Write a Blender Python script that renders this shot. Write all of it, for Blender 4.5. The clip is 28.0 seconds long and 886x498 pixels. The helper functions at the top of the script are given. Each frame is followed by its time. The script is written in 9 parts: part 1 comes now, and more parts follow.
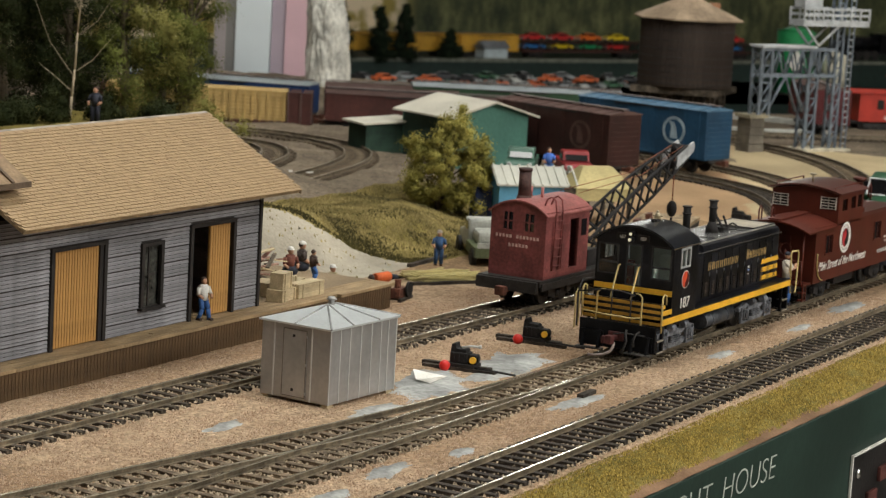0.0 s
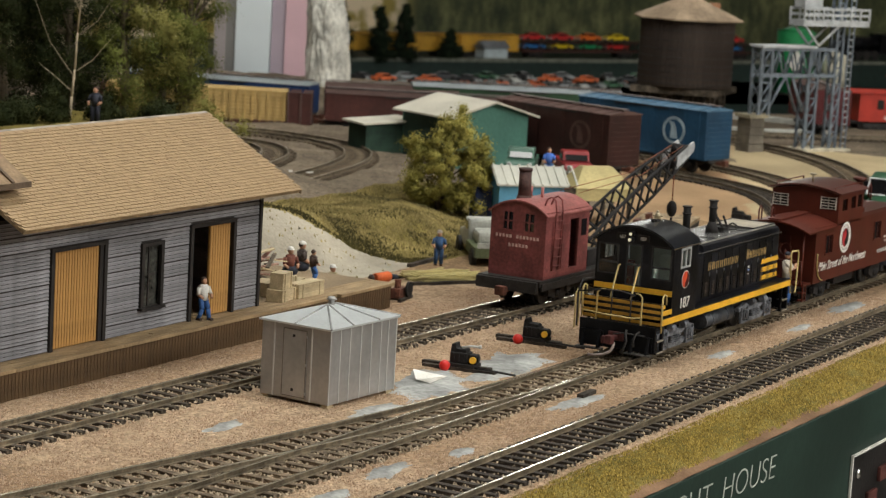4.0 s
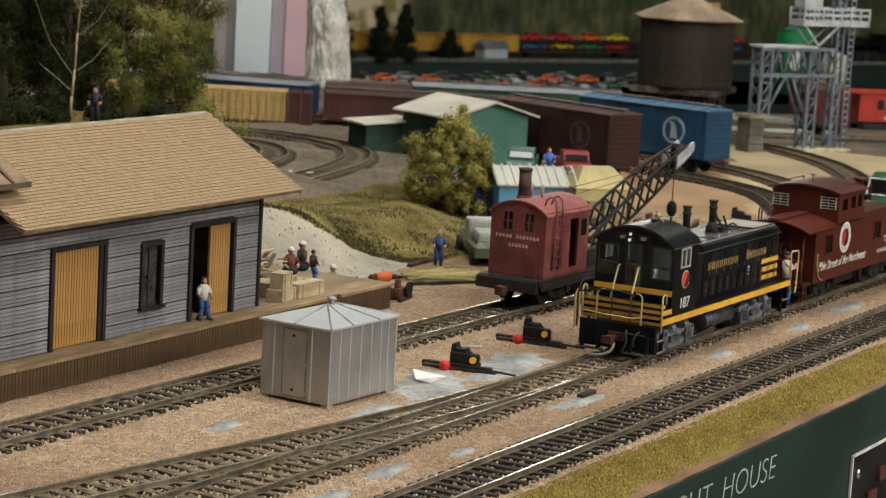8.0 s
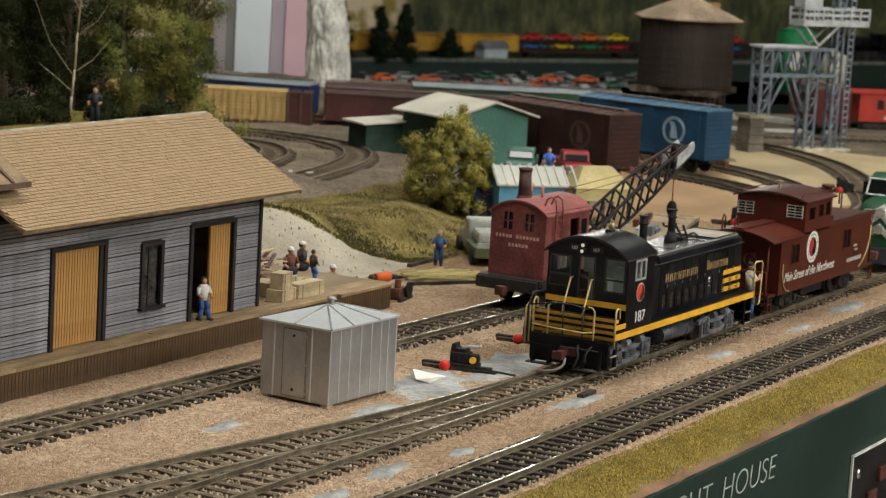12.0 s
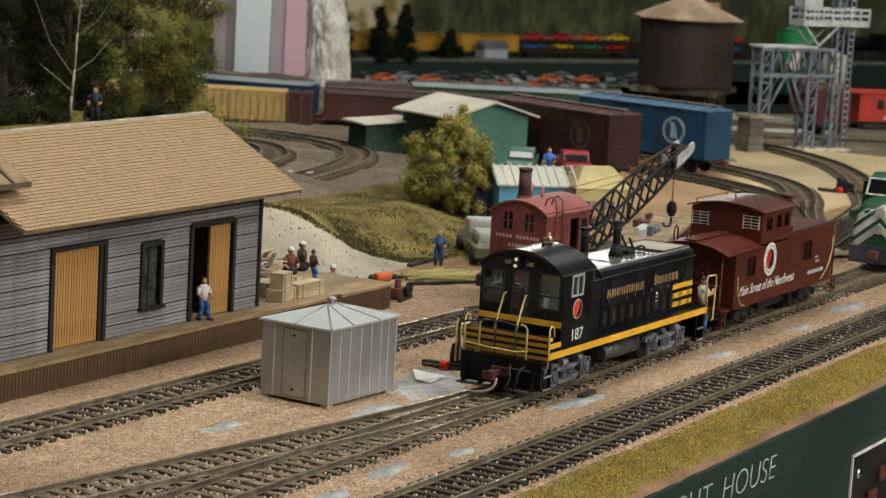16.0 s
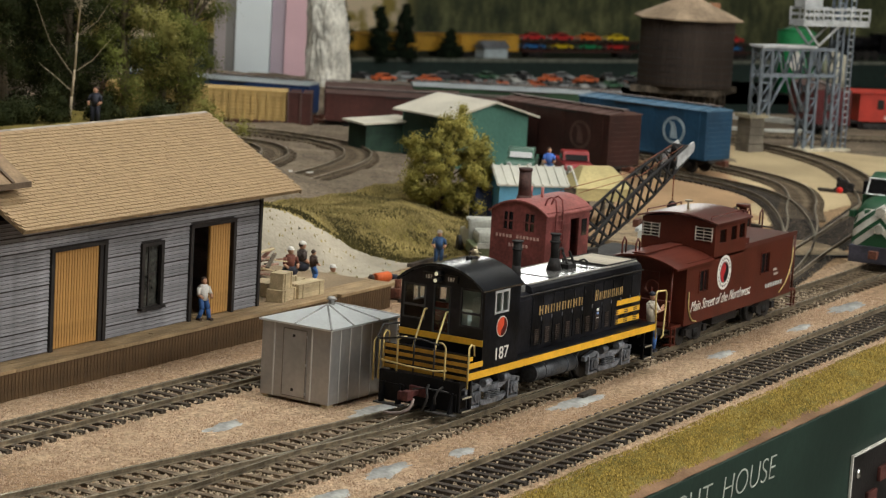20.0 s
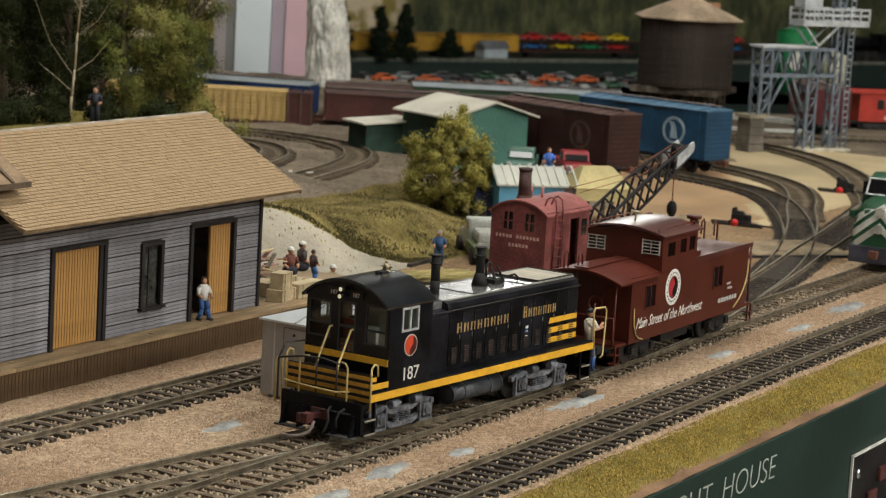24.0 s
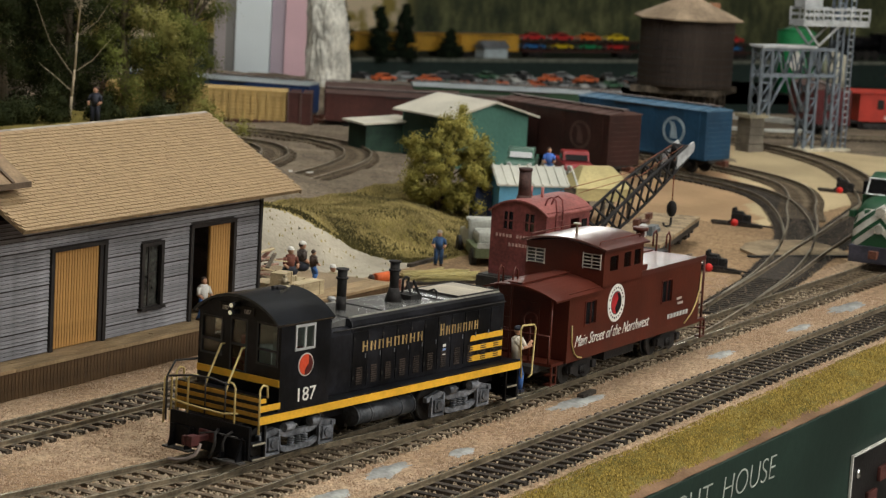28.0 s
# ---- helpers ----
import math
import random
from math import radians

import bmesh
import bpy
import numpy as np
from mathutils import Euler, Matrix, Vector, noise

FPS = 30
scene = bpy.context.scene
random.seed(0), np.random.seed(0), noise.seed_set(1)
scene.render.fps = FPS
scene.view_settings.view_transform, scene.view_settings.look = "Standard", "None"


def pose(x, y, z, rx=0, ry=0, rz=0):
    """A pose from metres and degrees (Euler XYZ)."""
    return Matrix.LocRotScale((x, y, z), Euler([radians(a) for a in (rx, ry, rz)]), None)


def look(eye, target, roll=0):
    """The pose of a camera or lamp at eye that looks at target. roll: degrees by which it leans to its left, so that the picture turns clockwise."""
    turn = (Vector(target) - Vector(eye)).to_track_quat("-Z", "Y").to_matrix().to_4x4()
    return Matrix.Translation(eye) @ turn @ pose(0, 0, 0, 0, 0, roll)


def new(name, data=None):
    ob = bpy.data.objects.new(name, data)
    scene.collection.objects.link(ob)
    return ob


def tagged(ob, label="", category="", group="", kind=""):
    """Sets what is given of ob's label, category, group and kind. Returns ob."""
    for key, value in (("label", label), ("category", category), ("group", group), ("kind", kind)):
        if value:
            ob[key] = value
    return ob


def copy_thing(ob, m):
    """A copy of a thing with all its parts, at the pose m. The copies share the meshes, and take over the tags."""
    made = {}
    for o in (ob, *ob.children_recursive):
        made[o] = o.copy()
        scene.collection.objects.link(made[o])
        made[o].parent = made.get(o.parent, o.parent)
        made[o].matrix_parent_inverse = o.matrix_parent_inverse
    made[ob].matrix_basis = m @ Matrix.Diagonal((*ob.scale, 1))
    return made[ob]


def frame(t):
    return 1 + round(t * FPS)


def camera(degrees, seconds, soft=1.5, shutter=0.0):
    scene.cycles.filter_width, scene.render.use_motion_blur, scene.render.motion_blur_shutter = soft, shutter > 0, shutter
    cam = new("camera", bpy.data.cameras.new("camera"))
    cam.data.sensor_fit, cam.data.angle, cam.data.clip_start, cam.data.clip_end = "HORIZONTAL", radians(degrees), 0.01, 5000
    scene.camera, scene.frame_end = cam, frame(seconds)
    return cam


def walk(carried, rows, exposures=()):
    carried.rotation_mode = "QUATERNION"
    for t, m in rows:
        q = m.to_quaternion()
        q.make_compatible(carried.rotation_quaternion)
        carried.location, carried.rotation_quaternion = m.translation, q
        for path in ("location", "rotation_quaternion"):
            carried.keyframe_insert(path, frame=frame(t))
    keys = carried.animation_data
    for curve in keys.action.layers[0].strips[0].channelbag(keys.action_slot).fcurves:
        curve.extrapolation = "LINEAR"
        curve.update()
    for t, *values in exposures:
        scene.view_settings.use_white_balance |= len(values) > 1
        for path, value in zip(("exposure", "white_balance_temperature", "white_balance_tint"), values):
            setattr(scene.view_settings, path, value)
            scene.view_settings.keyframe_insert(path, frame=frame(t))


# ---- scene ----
cam = camera(21.39, 28.0, soft=1.25)
cam.data.dof.use_dof, cam.data.dof.focus_distance, cam.data.dof.aperture_fstop = True, 0.82, 58.0
C = 0.01  # plans below are in centimetres of the model railway (scale about 1:87)
EYE = Vector((0.0, -33.415, 17.928)) * C
AIM = EYE + Vector((0.86364, 0.48086, -0.15132))
VIEW = look(EYE, AIM, 3.29)
walk(cam, [(0.0, VIEW), (28.0, VIEW)], exposures=[(0.0, -0.06), (24.5, -0.07), (26.5, -0.15), (28.0, -0.17)])

# ---- world and light ----
world = bpy.data.worlds.new("room_air")
scene.world = world
world.use_nodes = True
world.node_tree.nodes["Background"].inputs[0].default_value = (1.0, 0.97, 0.93, 1)
world.node_tree.nodes["Background"].inputs[1].default_value = 0.025


def ceiling_lamp(x, y, z, sx, sy, power, turn=0.0):
    lamp = bpy.data.lights.new("ceiling_tube_light", "AREA")
    lamp.shape, lamp.size, lamp.size_y = "RECTANGLE", sx * C, sy * C
    lamp.energy, lamp.color = power, (0.975, 0.98, 0.92)
    ob = new("ceiling_tube_light", lamp)
    ob.matrix_world = pose(x * C, y * C, z * C, 0, 0, turn)
    return ob


# none is in view; row three is added fill, the last two give glints
LAMPS = [(95, -140, 142, 150, 60, 29.0), (60, -310, 142, 260, 50, 100.0), (10, -60, 142, 120, 40, 2.5), (80, 20, 142, 150, 40, 18.0), (200, 90, 142, 40, 150, 1.6), (343, 45, 142, 22, 60, 1.4), (640, 288, 142, 190, 7, 20.0, 31.0), (870, 392, 142, 230, 70, 70.0, 4.0)]
for row in LAMPS:
    ceiling_lamp(*row)


# ---- materials ----
MATS = {}


def mat(name, col, rough=0.6, metal=0.0, var=0.22, scale=120.0, fine=900.0, bump=0.15, spec=0.4, col2=None, emit=0.0, voro=0.0, stretch=None):
    """Painted or natural surface with stains, grain and a fine relief."""
    if name in MATS:
        return MATS[name]
    m = bpy.data.materials.new(name)
    m.use_nodes = True
    nt = m.node_tree
    n, l = nt.nodes, nt.links
    p = n["Principled BSDF"]
    p.inputs["Roughness"].default_value, p.inputs["Metallic"].default_value = rough, metal
    p.inputs["Specular IOR Level"].default_value = spec
    tc = n.new("ShaderNodeTexCoord")
    src = tc.outputs["Object"]
    if stretch:
        mp = n.new("ShaderNodeMapping")
        mp.inputs["Scale"].default_value = stretch
        l.new(src, mp.inputs[0])
        src = mp.outputs[0]
    big = n.new("ShaderNodeTexNoise")
    big.inputs["Scale"].default_value, big.inputs["Detail"].default_value = scale, 4
    l.new(src, big.inputs["Vector"])
    small = n.new("ShaderNodeTexNoise")
    small.inputs["Scale"].default_value, small.inputs["Detail"].default_value = fine, 3
    l.new(src, small.inputs["Vector"])
    c2 = col2 or tuple(min(1.0, v * (1 + var * 1.6)) for v in col)
    c1 = tuple(v * (1 - var) for v in col)
    ramp = n.new("ShaderNodeMapRange")
    ramp.inputs["From Min"].default_value, ramp.inputs["From Max"].default_value = 0.36, 0.64
    l.new(big.outputs["Fac"], ramp.inputs["Value"])
    mix = n.new("ShaderNodeMix")
    mix.data_type = "RGBA"
    mix.inputs["A"].default_value, mix.inputs["B"].default_value = (*c1, 1), (*c2, 1)
    l.new(ramp.outputs[0], mix.inputs["Factor"])
    mul = n.new("ShaderNodeMix")
    mul.data_type, mul.blend_type = "RGBA", "MULTIPLY"
    mul.inputs["Factor"].default_value = min(1.0, var * 2.2)
    l.new(mix.outputs["Result"], mul.inputs["A"])
    gr = n.new("ShaderNodeMapRange")
    gr.inputs["From Min"].default_value, gr.inputs["From Max"].default_value = 0.3, 0.7
    gr.inputs["To Min"].default_value, gr.inputs["To Max"].default_value = 0.55, 1.25
    l.new(small.outputs["Fac"], gr.inputs["Value"])
    l.new(gr.outputs[0], mul.inputs["B"])
    out = mul.outputs["Result"]
    height = small.outputs["Fac"]
    if voro:
        vo = n.new("ShaderNodeTexVoronoi")
        vo.inputs["Scale"].default_value = voro
        l.new(src, vo.inputs["Vector"])
        bw = n.new("ShaderNodeSeparateColor")
        l.new(vo.outputs["Color"], bw.inputs[0])
        vr = n.new("ShaderNodeMapRange")
        vr.inputs["To Min"].default_value, vr.inputs["To Max"].default_value = 0.55, 1.35
        l.new(bw.outputs[0], vr.inputs["Value"])
        m2 = n.new("ShaderNodeMix")
        m2.data_type, m2.blend_type = "RGBA", "MULTIPLY"
        m2.inputs["Factor"].default_value = 0.75
        l.new(out, m2.inputs["A"])
        l.new(vr.outputs[0], m2.inputs["B"])
        out = m2.outputs["Result"]
        inv = n.new("ShaderNodeMath")
        inv.operation = "SUBTRACT"
        inv.inputs[0].default_value = 1.0
        l.new(vo.outputs["Distance"], inv.inputs[1])
        height = inv.outputs[0]
    oi = n.new("ShaderNodeObjectInfo")
    rnd = n.new("ShaderNodeMapRange")
    rnd.inputs["To Min"].default_value, rnd.inputs["To Max"].default_value = 1 - var * 0.5, 1 + var * 0.5
    l.new(oi.outputs["Random"], rnd.inputs["Value"])
    m3 = n.new("ShaderNodeMix")
    m3.data_type, m3.blend_type = "RGBA", "MULTIPLY"
    m3.inputs["Factor"].default_value = 1.0
    l.new(out, m3.inputs["A"])
    l.new(rnd.outputs[0], m3.inputs["B"])
    l.new(m3.outputs["Result"], p.inputs["Base Color"])
    if bump:
        b = n.new("ShaderNodeBump")
        b.inputs["Strength"].default_value, b.inputs["Distance"].default_value = min(1.0, bump * 2), 0.0006
        l.new(height, b.inputs["Height"])
        l.new(b.outputs[0], p.inputs["Normal"])
    if emit:
        p.inputs["Emission Color"].default_value, p.inputs["Emission Strength"].default_value = (*col, 1), emit
    MATS[name] = m
    return m


def leaf_mat(name, dark, light, speckle=1.0, scale=70.0):
    """Foliage or grains: colour drifts with place and differs a little from piece to piece."""
    m = bpy.data.materials.new(name)
    m.use_nodes = True
    n, l = m.node_tree.nodes, m.node_tree.links
    p = n["Principled BSDF"]
    p.inputs["Roughness"].default_value, p.inputs["Specular IOR Level"].default_value = 0.8, 0.1
    geo = n.new("ShaderNodeNewGeometry")
    tc = n.new("ShaderNodeTexCoord")
    no = n.new("ShaderNodeTexNoise")
    no.inputs["Scale"].default_value, no.inputs["Detail"].default_value = scale, 5
    l.new(tc.outputs["Object"], no.inputs["Vector"])
    spread = n.new("ShaderNodeMapRange")
    spread.inputs["From Min"].default_value, spread.inputs["From Max"].default_value = 0.33, 0.67
    l.new(no.outputs["Fac"], spread.inputs["Value"])
    share = n.new("ShaderNodeMix")
    share.inputs["Factor"].default_value = speckle
    l.new(spread.outputs[0], share.inputs["A"])
    l.new(geo.outputs["Random Per Island"], share.inputs["B"])
    mix = n.new("ShaderNodeMix")
    mix.data_type = "RGBA"
    mix.inputs["A"].default_value, mix.inputs["B"].default_value = (*dark, 1), (*light, 1)
    l.new(share.outputs["Result"], mix.inputs["Factor"])
    l.new(mix.outputs["Result"], p.inputs["Base Color"])
    MATS[name] = m
    return m


BALLAST = mat("ballast", (0.36, 0.235, 0.145), 0.95, var=0.2, scale=14, fine=800, bump=0.5, spec=0.1, col2=(0.44, 0.32, 0.215), voro=620)
GRAVEL_DARK = mat("cinder_gravel", (0.18, 0.142, 0.104), 0.95, var=0.2, scale=20, fine=900, bump=0.5, spec=0.1, voro=520)
SAND = mat("sand", (0.47, 0.37, 0.225), 0.95, var=0.14, scale=10, fine=900, bump=0.3, spec=0.1)
EARTH = mat("yard_earth", (0.29, 0.19, 0.11), 0.95, var=0.18, scale=12, fine=900, bump=0.4, spec=0.1, voro=700)
TIE = mat("tie_wood", (0.085, 0.068, 0.052), 0.9, var=0.4, scale=200, fine=1200, bump=0.4, spec=0.15)
TIE_GREY = mat("tie_wood_weathered", (0.15, 0.115, 0.08), 0.9, var=0.45, scale=200, fine=1200, bump=0.4, spec=0.15)
TIE_BLACK = mat("tie_plastic", (0.046, 0.037, 0.03), 0.75, var=0.4, scale=200, fine=1200, bump=0.3, spec=0.25)
RAIL_SIDE = mat("rail_rust", (0.15, 0.118, 0.08), 0.6, 0.3, var=0.3, scale=200)
RAIL_TOP = mat("rail_steel", (0.50, 0.44, 0.34), 0.17, 0.6, var=0.15, scale=100, bump=0.02)
RAIL_DULL = mat("rail_steel_dull", (0.34, 0.29, 0.22), 0.45, 0.6, var=0.2, scale=100, bump=0.05)
GRASS = mat("grass_tuft", (0.16, 0.13, 0.035), 0.95, var=0.3, scale=40, fine=1500, bump=0.8, spec=0.05, col2=(0.24, 0.19, 0.06))
DIRT = mat("bluff_plaster_dirt", (0.36, 0.32, 0.255), 0.95, var=0.14, scale=25, fine=600, bump=0.4, spec=0.1)
CLAP = mat("clapboard_grey", (0.235, 0.227, 0.242), 0.85, var=0.26, scale=60, fine=700, bump=0.25, stretch=(0.3, 1, 3))
# dark backing: the shadow lines under the boards are put into its colour
CLAP_DARK = mat("clapboard_shade", (0.045, 0.037, 0.035), 0.85, var=0.22, scale=60, fine=700, bump=0.25, stretch=(0.3, 1, 3))
DOOR_WOOD = mat("door_boards", (0.42, 0.222, 0.068), 0.7, var=0.16, scale=120, fine=900, stretch=(3, 3, 0.4), bump=0.15)
TRIM = mat("door_trim_black", (0.02, 0.016, 0.015), 0.7, var=0.2)
SHINGLE = mat("shingle_tan", (0.335, 0.232, 0.131), 0.85, var=0.07, scale=300, fine=900, bump=0.25)
PLANK = mat("platform_planks", (0.31, 0.215, 0.12), 0.85, var=0.2, scale=60, fine=900, bump=0.2, stretch=(1, 3, 1))
SKIRT = mat("platform_skirt", (0.098, 0.056, 0.025), 0.85, var=0.25, scale=60, fine=600, bump=0.3, stretch=(4, 4, 0.5))
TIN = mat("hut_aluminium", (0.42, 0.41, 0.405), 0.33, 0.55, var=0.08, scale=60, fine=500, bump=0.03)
# roof base far above the walls: the lamp reflection is put into the colour
TIN_ROOF = mat("hut_roof_metal_lit", (0.80, 0.83, 0.84), 0.3, 0.6, var=0.06, scale=50, bump=0.03)
BLACK = mat("engine_black", (0.0085, 0.0085, 0.0108), 0.3, var=0.6, scale=60, fine=400, bump=0.08, spec=0.28)
ROOF_BLACK = mat("engine_roof", (0.008, 0.009, 0.0115), 0.24, 0.0, var=0.3, scale=80, bump=0.04, spec=0.5)
# panel grey, raised further to carry the lamp sheen on top
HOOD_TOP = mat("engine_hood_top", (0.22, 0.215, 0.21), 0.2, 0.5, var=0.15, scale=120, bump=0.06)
YELLOW = mat("stripe_yellow", (0.78, 0.42, 0.035), 0.45, var=0.1, scale=80, bump=0.04)
GOLD = mat("letter_gold", (0.40, 0.265, 0.11), 0.5, var=0.15)
STEEL_GREY = mat("truck_grey", (0.14, 0.146, 0.165), 0.5, 0.1, var=0.45, scale=150, bump=0.1)
DARK_METAL = mat("underframe_black", (0.028, 0.025, 0.024), 0.6, 0.1, var=0.3, scale=150)
RUST = mat("coupler_rust", (0.13, 0.05, 0.032), 0.75, 0.2, var=0.35, scale=200)
CABOOSE = mat("caboose_brown", (0.086, 0.0165, 0.009), 0.42, var=0.12, scale=60, bump=0.05)
CABOOSE_ROOF = mat("caboose_roof_red", (0.10, 0.026, 0.02), 0.2, var=0.12, scale=60, bump=0.04, spec=0.8)
glossy = CABOOSE_ROOF.node_tree.nodes["Principled BSDF"]
glossy.inputs["Coat Weight"].default_value, glossy.inputs["Coat Roughness"].default_value, glossy.inputs["Coat IOR"].default_value = 0.7, 0.3, 1.7
WHITE = mat("white_paint", (0.78, 0.75, 0.70), 0.5, var=0.08)
RED = mat("signal_red", (0.62, 0.025, 0.02), 0.35, var=0.08, bump=0.03)
ORANGE_RED = mat("herald_red", (0.66, 0.075, 0.03), 0.45, var=0.08)
CRANE_RED = mat("crane_red", (0.18, 0.05, 0.047), 0.6, var=0.3, scale=70, fine=700, bump=0.15)
CRANE_ROOF = mat("crane_roof_red", (0.32, 0.11, 0.10), 0.5, var=0.28, scale=70, fine=700, bump=0.15)
PILOT_BLACK = mat("pilot_black", (0.005, 0.005, 0.006), 0.5, var=0.3, spec=0.15)
# soot on stacks; shade put into the colour under the caboose and at the joint
SOOT_AND_SHADE = mat("sooty_and_shaded_iron", (0.013, 0.011, 0.011), 0.75, 0.0, var=0.35, scale=150)
GREY_IRON = mat("tower_grey", (0.12, 0.135, 0.15), 0.6, 0.1, var=0.15, scale=120)
PALE_GREY = mat("railing_pale", (0.48, 0.49, 0.48), 0.6, var=0.08)
FASCIA = mat("fascia_green", (0.017, 0.035, 0.027), 0.5, var=0.15, scale=20, fine=300, bump=0.08)
GLASS_DARK = mat("window_dark", (0.012, 0.012, 0.014), 0.08, var=0.2, bump=0.0, spec=0.7)
WINDOW_GREY = mat("window_grime", (0.05, 0.05, 0.045), 0.25, var=0.4, scale=200, bump=0.05)
CRATE = mat("crate_wood", (0.50, 0.40, 0.25), 0.8, var=0.15, scale=100, stretch=(0.5, 2, 2))
SKIN = mat("painted_skin", (0.45, 0.24, 0.15), 0.6, var=0.1)
HAIR = mat("painted_hair", (0.06, 0.035, 0.025), 0.7, var=0.2)
BLUE_CLOTH = mat("painted_denim", (0.045, 0.12, 0.33), 0.75, var=0.2, scale=200)
SHIRT_WHITE = mat("painted_white_shirt", (0.75, 0.72, 0.68), 0.7, var=0.08)
SHIRT_BROWN = mat("painted_brown_shirt", (0.13, 0.04, 0.025), 0.75, var=0.2)
SHIRT_GREY = mat("painted_grey_shirt", (0.33, 0.28, 0.24), 0.75, var=0.15)
SHIRT_ORANGE = mat("painted_orange_shirt", (0.62, 0.12, 0.03), 0.7, var=0.1)
SUIT_DARK = mat("painted_dark_suit", (0.02, 0.022, 0.035), 0.7, var=0.2)
PLASTER = mat("grey_plaster", (0.30, 0.30, 0.29), 0.9, var=0.28, scale=45, fine=500, bump=0.3, spec=0.1)
BARK = mat("bark", (0.10, 0.075, 0.05), 0.9, var=0.3, scale=150, bump=0.4)
BIRCH = mat("birch_bark", (0.40, 0.32, 0.22), 0.85, var=0.2, scale=150, bump=0.2)
LAMP_GLOW = mat("headlight_glow", (1.0, 0.92, 0.66), 0.3, var=0.05, emit=0.3, bump=0)


# ---- mesh helpers ----
def bme():
    return bmesh.new()


def box(bm, x0, x1, y0, y1, z0, z1, mi=0):
    v = [bm.verts.new((x, y, z)) for z in (z0, z1) for y in (y0, y1) for x in (x0, x1)]
    for q in ((0, 2, 3, 1), (4, 5, 7, 6), (0, 1, 5, 4), (2, 6, 7, 3), (0, 4, 6, 2), (1, 3, 7, 5)):
        bm.faces.new([v[i] for i in q]).material_index = mi
    return v


def cyl(bm, a, b, r, r2=None, n=10, mi=0, cap=True):
    a, b = Vector(a), Vector(b)
    r2 = r if r2 is None else r2
    d = (b - a).normalized()
    u = d.orthogonal().normalized()
    w = d.cross(u)
    ring = []
    for c, rr in ((a, r), (b, r2)):
        ring.append([bm.verts.new(c + (u * math.cos(2 * math.pi * i / n) + w * math.sin(2 * math.pi * i / n)) * rr) for i in range(n)])
    for i in range(n):
        f = bm.faces.new((ring[0][i], ring[0][(i + 1) % n], ring[1][(i + 1) % n], ring[1][i]))
        f.material_index, f.smooth = mi, n > 6
    if cap:
        bm.faces.new(ring[0][::-1]).material_index = mi
        bm.faces.new(ring[1]).material_index = mi


def tube(bm, pts, r, n=6, mi=0):
    """One bent rod through the given points, closed at both ends."""
    p = [Vector(q) for q in pts]
    rings, side = [], None
    for k, q in enumerate(p):
        d = (p[min(k + 1, len(p) - 1)] - p[max(k - 1, 0)]).normalized()
        if side is None:
            side = d.orthogonal().normalized()
        side = (side - d * side.dot(d)).normalized()
        up = d.cross(side)
        rings.append([bm.verts.new(q + side * (r * math.cos(2 * math.pi * i / n)) + up * (r * math.sin(2 * math.pi * i / n))) for i in range(n)])
    made = []
    for u, v in zip(rings[:-1], rings[1:]):
        for i in range(n):
            f = bm.faces.new((u[i], u[(i + 1) % n], v[(i + 1) % n], v[i]))
            f.smooth = True
            made.append(f)
    made.append(bm.faces.new(rings[0][::-1]))
    made.append(bm.faces.new(rings[-1]))
    for f in made:
        f.material_index = mi


def prism(bm, pts, lo, hi, axis="x", mi=0, smooth=False):
    """A closed outline, drawn across an axis and pushed along it."""
    def at(p, t):
        return {"x": (t, p[0], p[1]), "y": (p[0], t, p[1]), "z": (p[0], p[1], t)}[axis]
    a = [bm.verts.new(at(p, lo)) for p in pts]
    b = [bm.verts.new(at(p, hi)) for p in pts]
    k = len(pts)
    for i in range(k):
        f = bm.faces.new((a[i], a[(i + 1) % k], b[(i + 1) % k], b[i]))
        f.material_index, f.smooth = mi, smooth
    bm.faces.new(a[::-1]).material_index = mi
    bm.faces.new(b).material_index = mi


def pierced(bm, us, zs, holes, put, t0, t1, mi=0):
    """A wall plate with window holes, one connected sheet of real thickness; put(u, z, t) gives a corner."""
    us, zs = sorted({*us, *[v for h in holes for v in h[:2]]}), sorted({*zs, *[v for h in holes for v in h[2:4]]})
    verts = {}

    def corner(i, j, t):
        if (i, j, t) not in verts:
            verts[i, j, t] = bm.verts.new(put(us[i], zs[j], t1 if t else t0))
        return verts[i, j, t]

    def filled(i, j):
        if not (0 <= i < len(us) - 1 and 0 <= j < len(zs) - 1):
            return False
        u, z = (us[i] + us[i + 1]) / 2, (zs[j] + zs[j + 1]) / 2
        return not any(h[0] < u < h[1] and h[2] < z < h[3] for h in holes)
    for i in range(len(us) - 1):
        for j in range(len(zs) - 1):
            if not filled(i, j):
                continue
            for t in (0, 1):
                bm.faces.new([corner(i + p, j + q, t) for p, q in ((0, 0), (1, 0), (1, 1), (0, 1))])
            for (di, dj), (p, q) in (((-1, 0), ((0, 0), (0, 1))), ((1, 0), ((1, 0), (1, 1))), ((0, -1), ((0, 0), (1, 0))), ((0, 1), ((0, 1), (1, 1)))):
                if not filled(i + di, j + dj):
                    bm.faces.new([corner(i + p[0], j + p[1], 0), corner(i + q[0], j + q[1], 0), corner(i + q[0], j + q[1], 1), corner(i + p[0], j + p[1], 1)])


def ball(bm, c, r, sx=1, sy=1, sz=1, n=8, mi=0):
    m = Matrix.Translation(c) @ Matrix.Diagonal((r * sx, r * sy, r * sz, 1))
    made = bmesh.ops.create_uvsphere(bm, u_segments=n, v_segments=max(4, n - 2), radius=1, matrix=m)
    for v in made["verts"]:
        for f in v.link_faces:
            f.material_index, f.smooth = mi, True


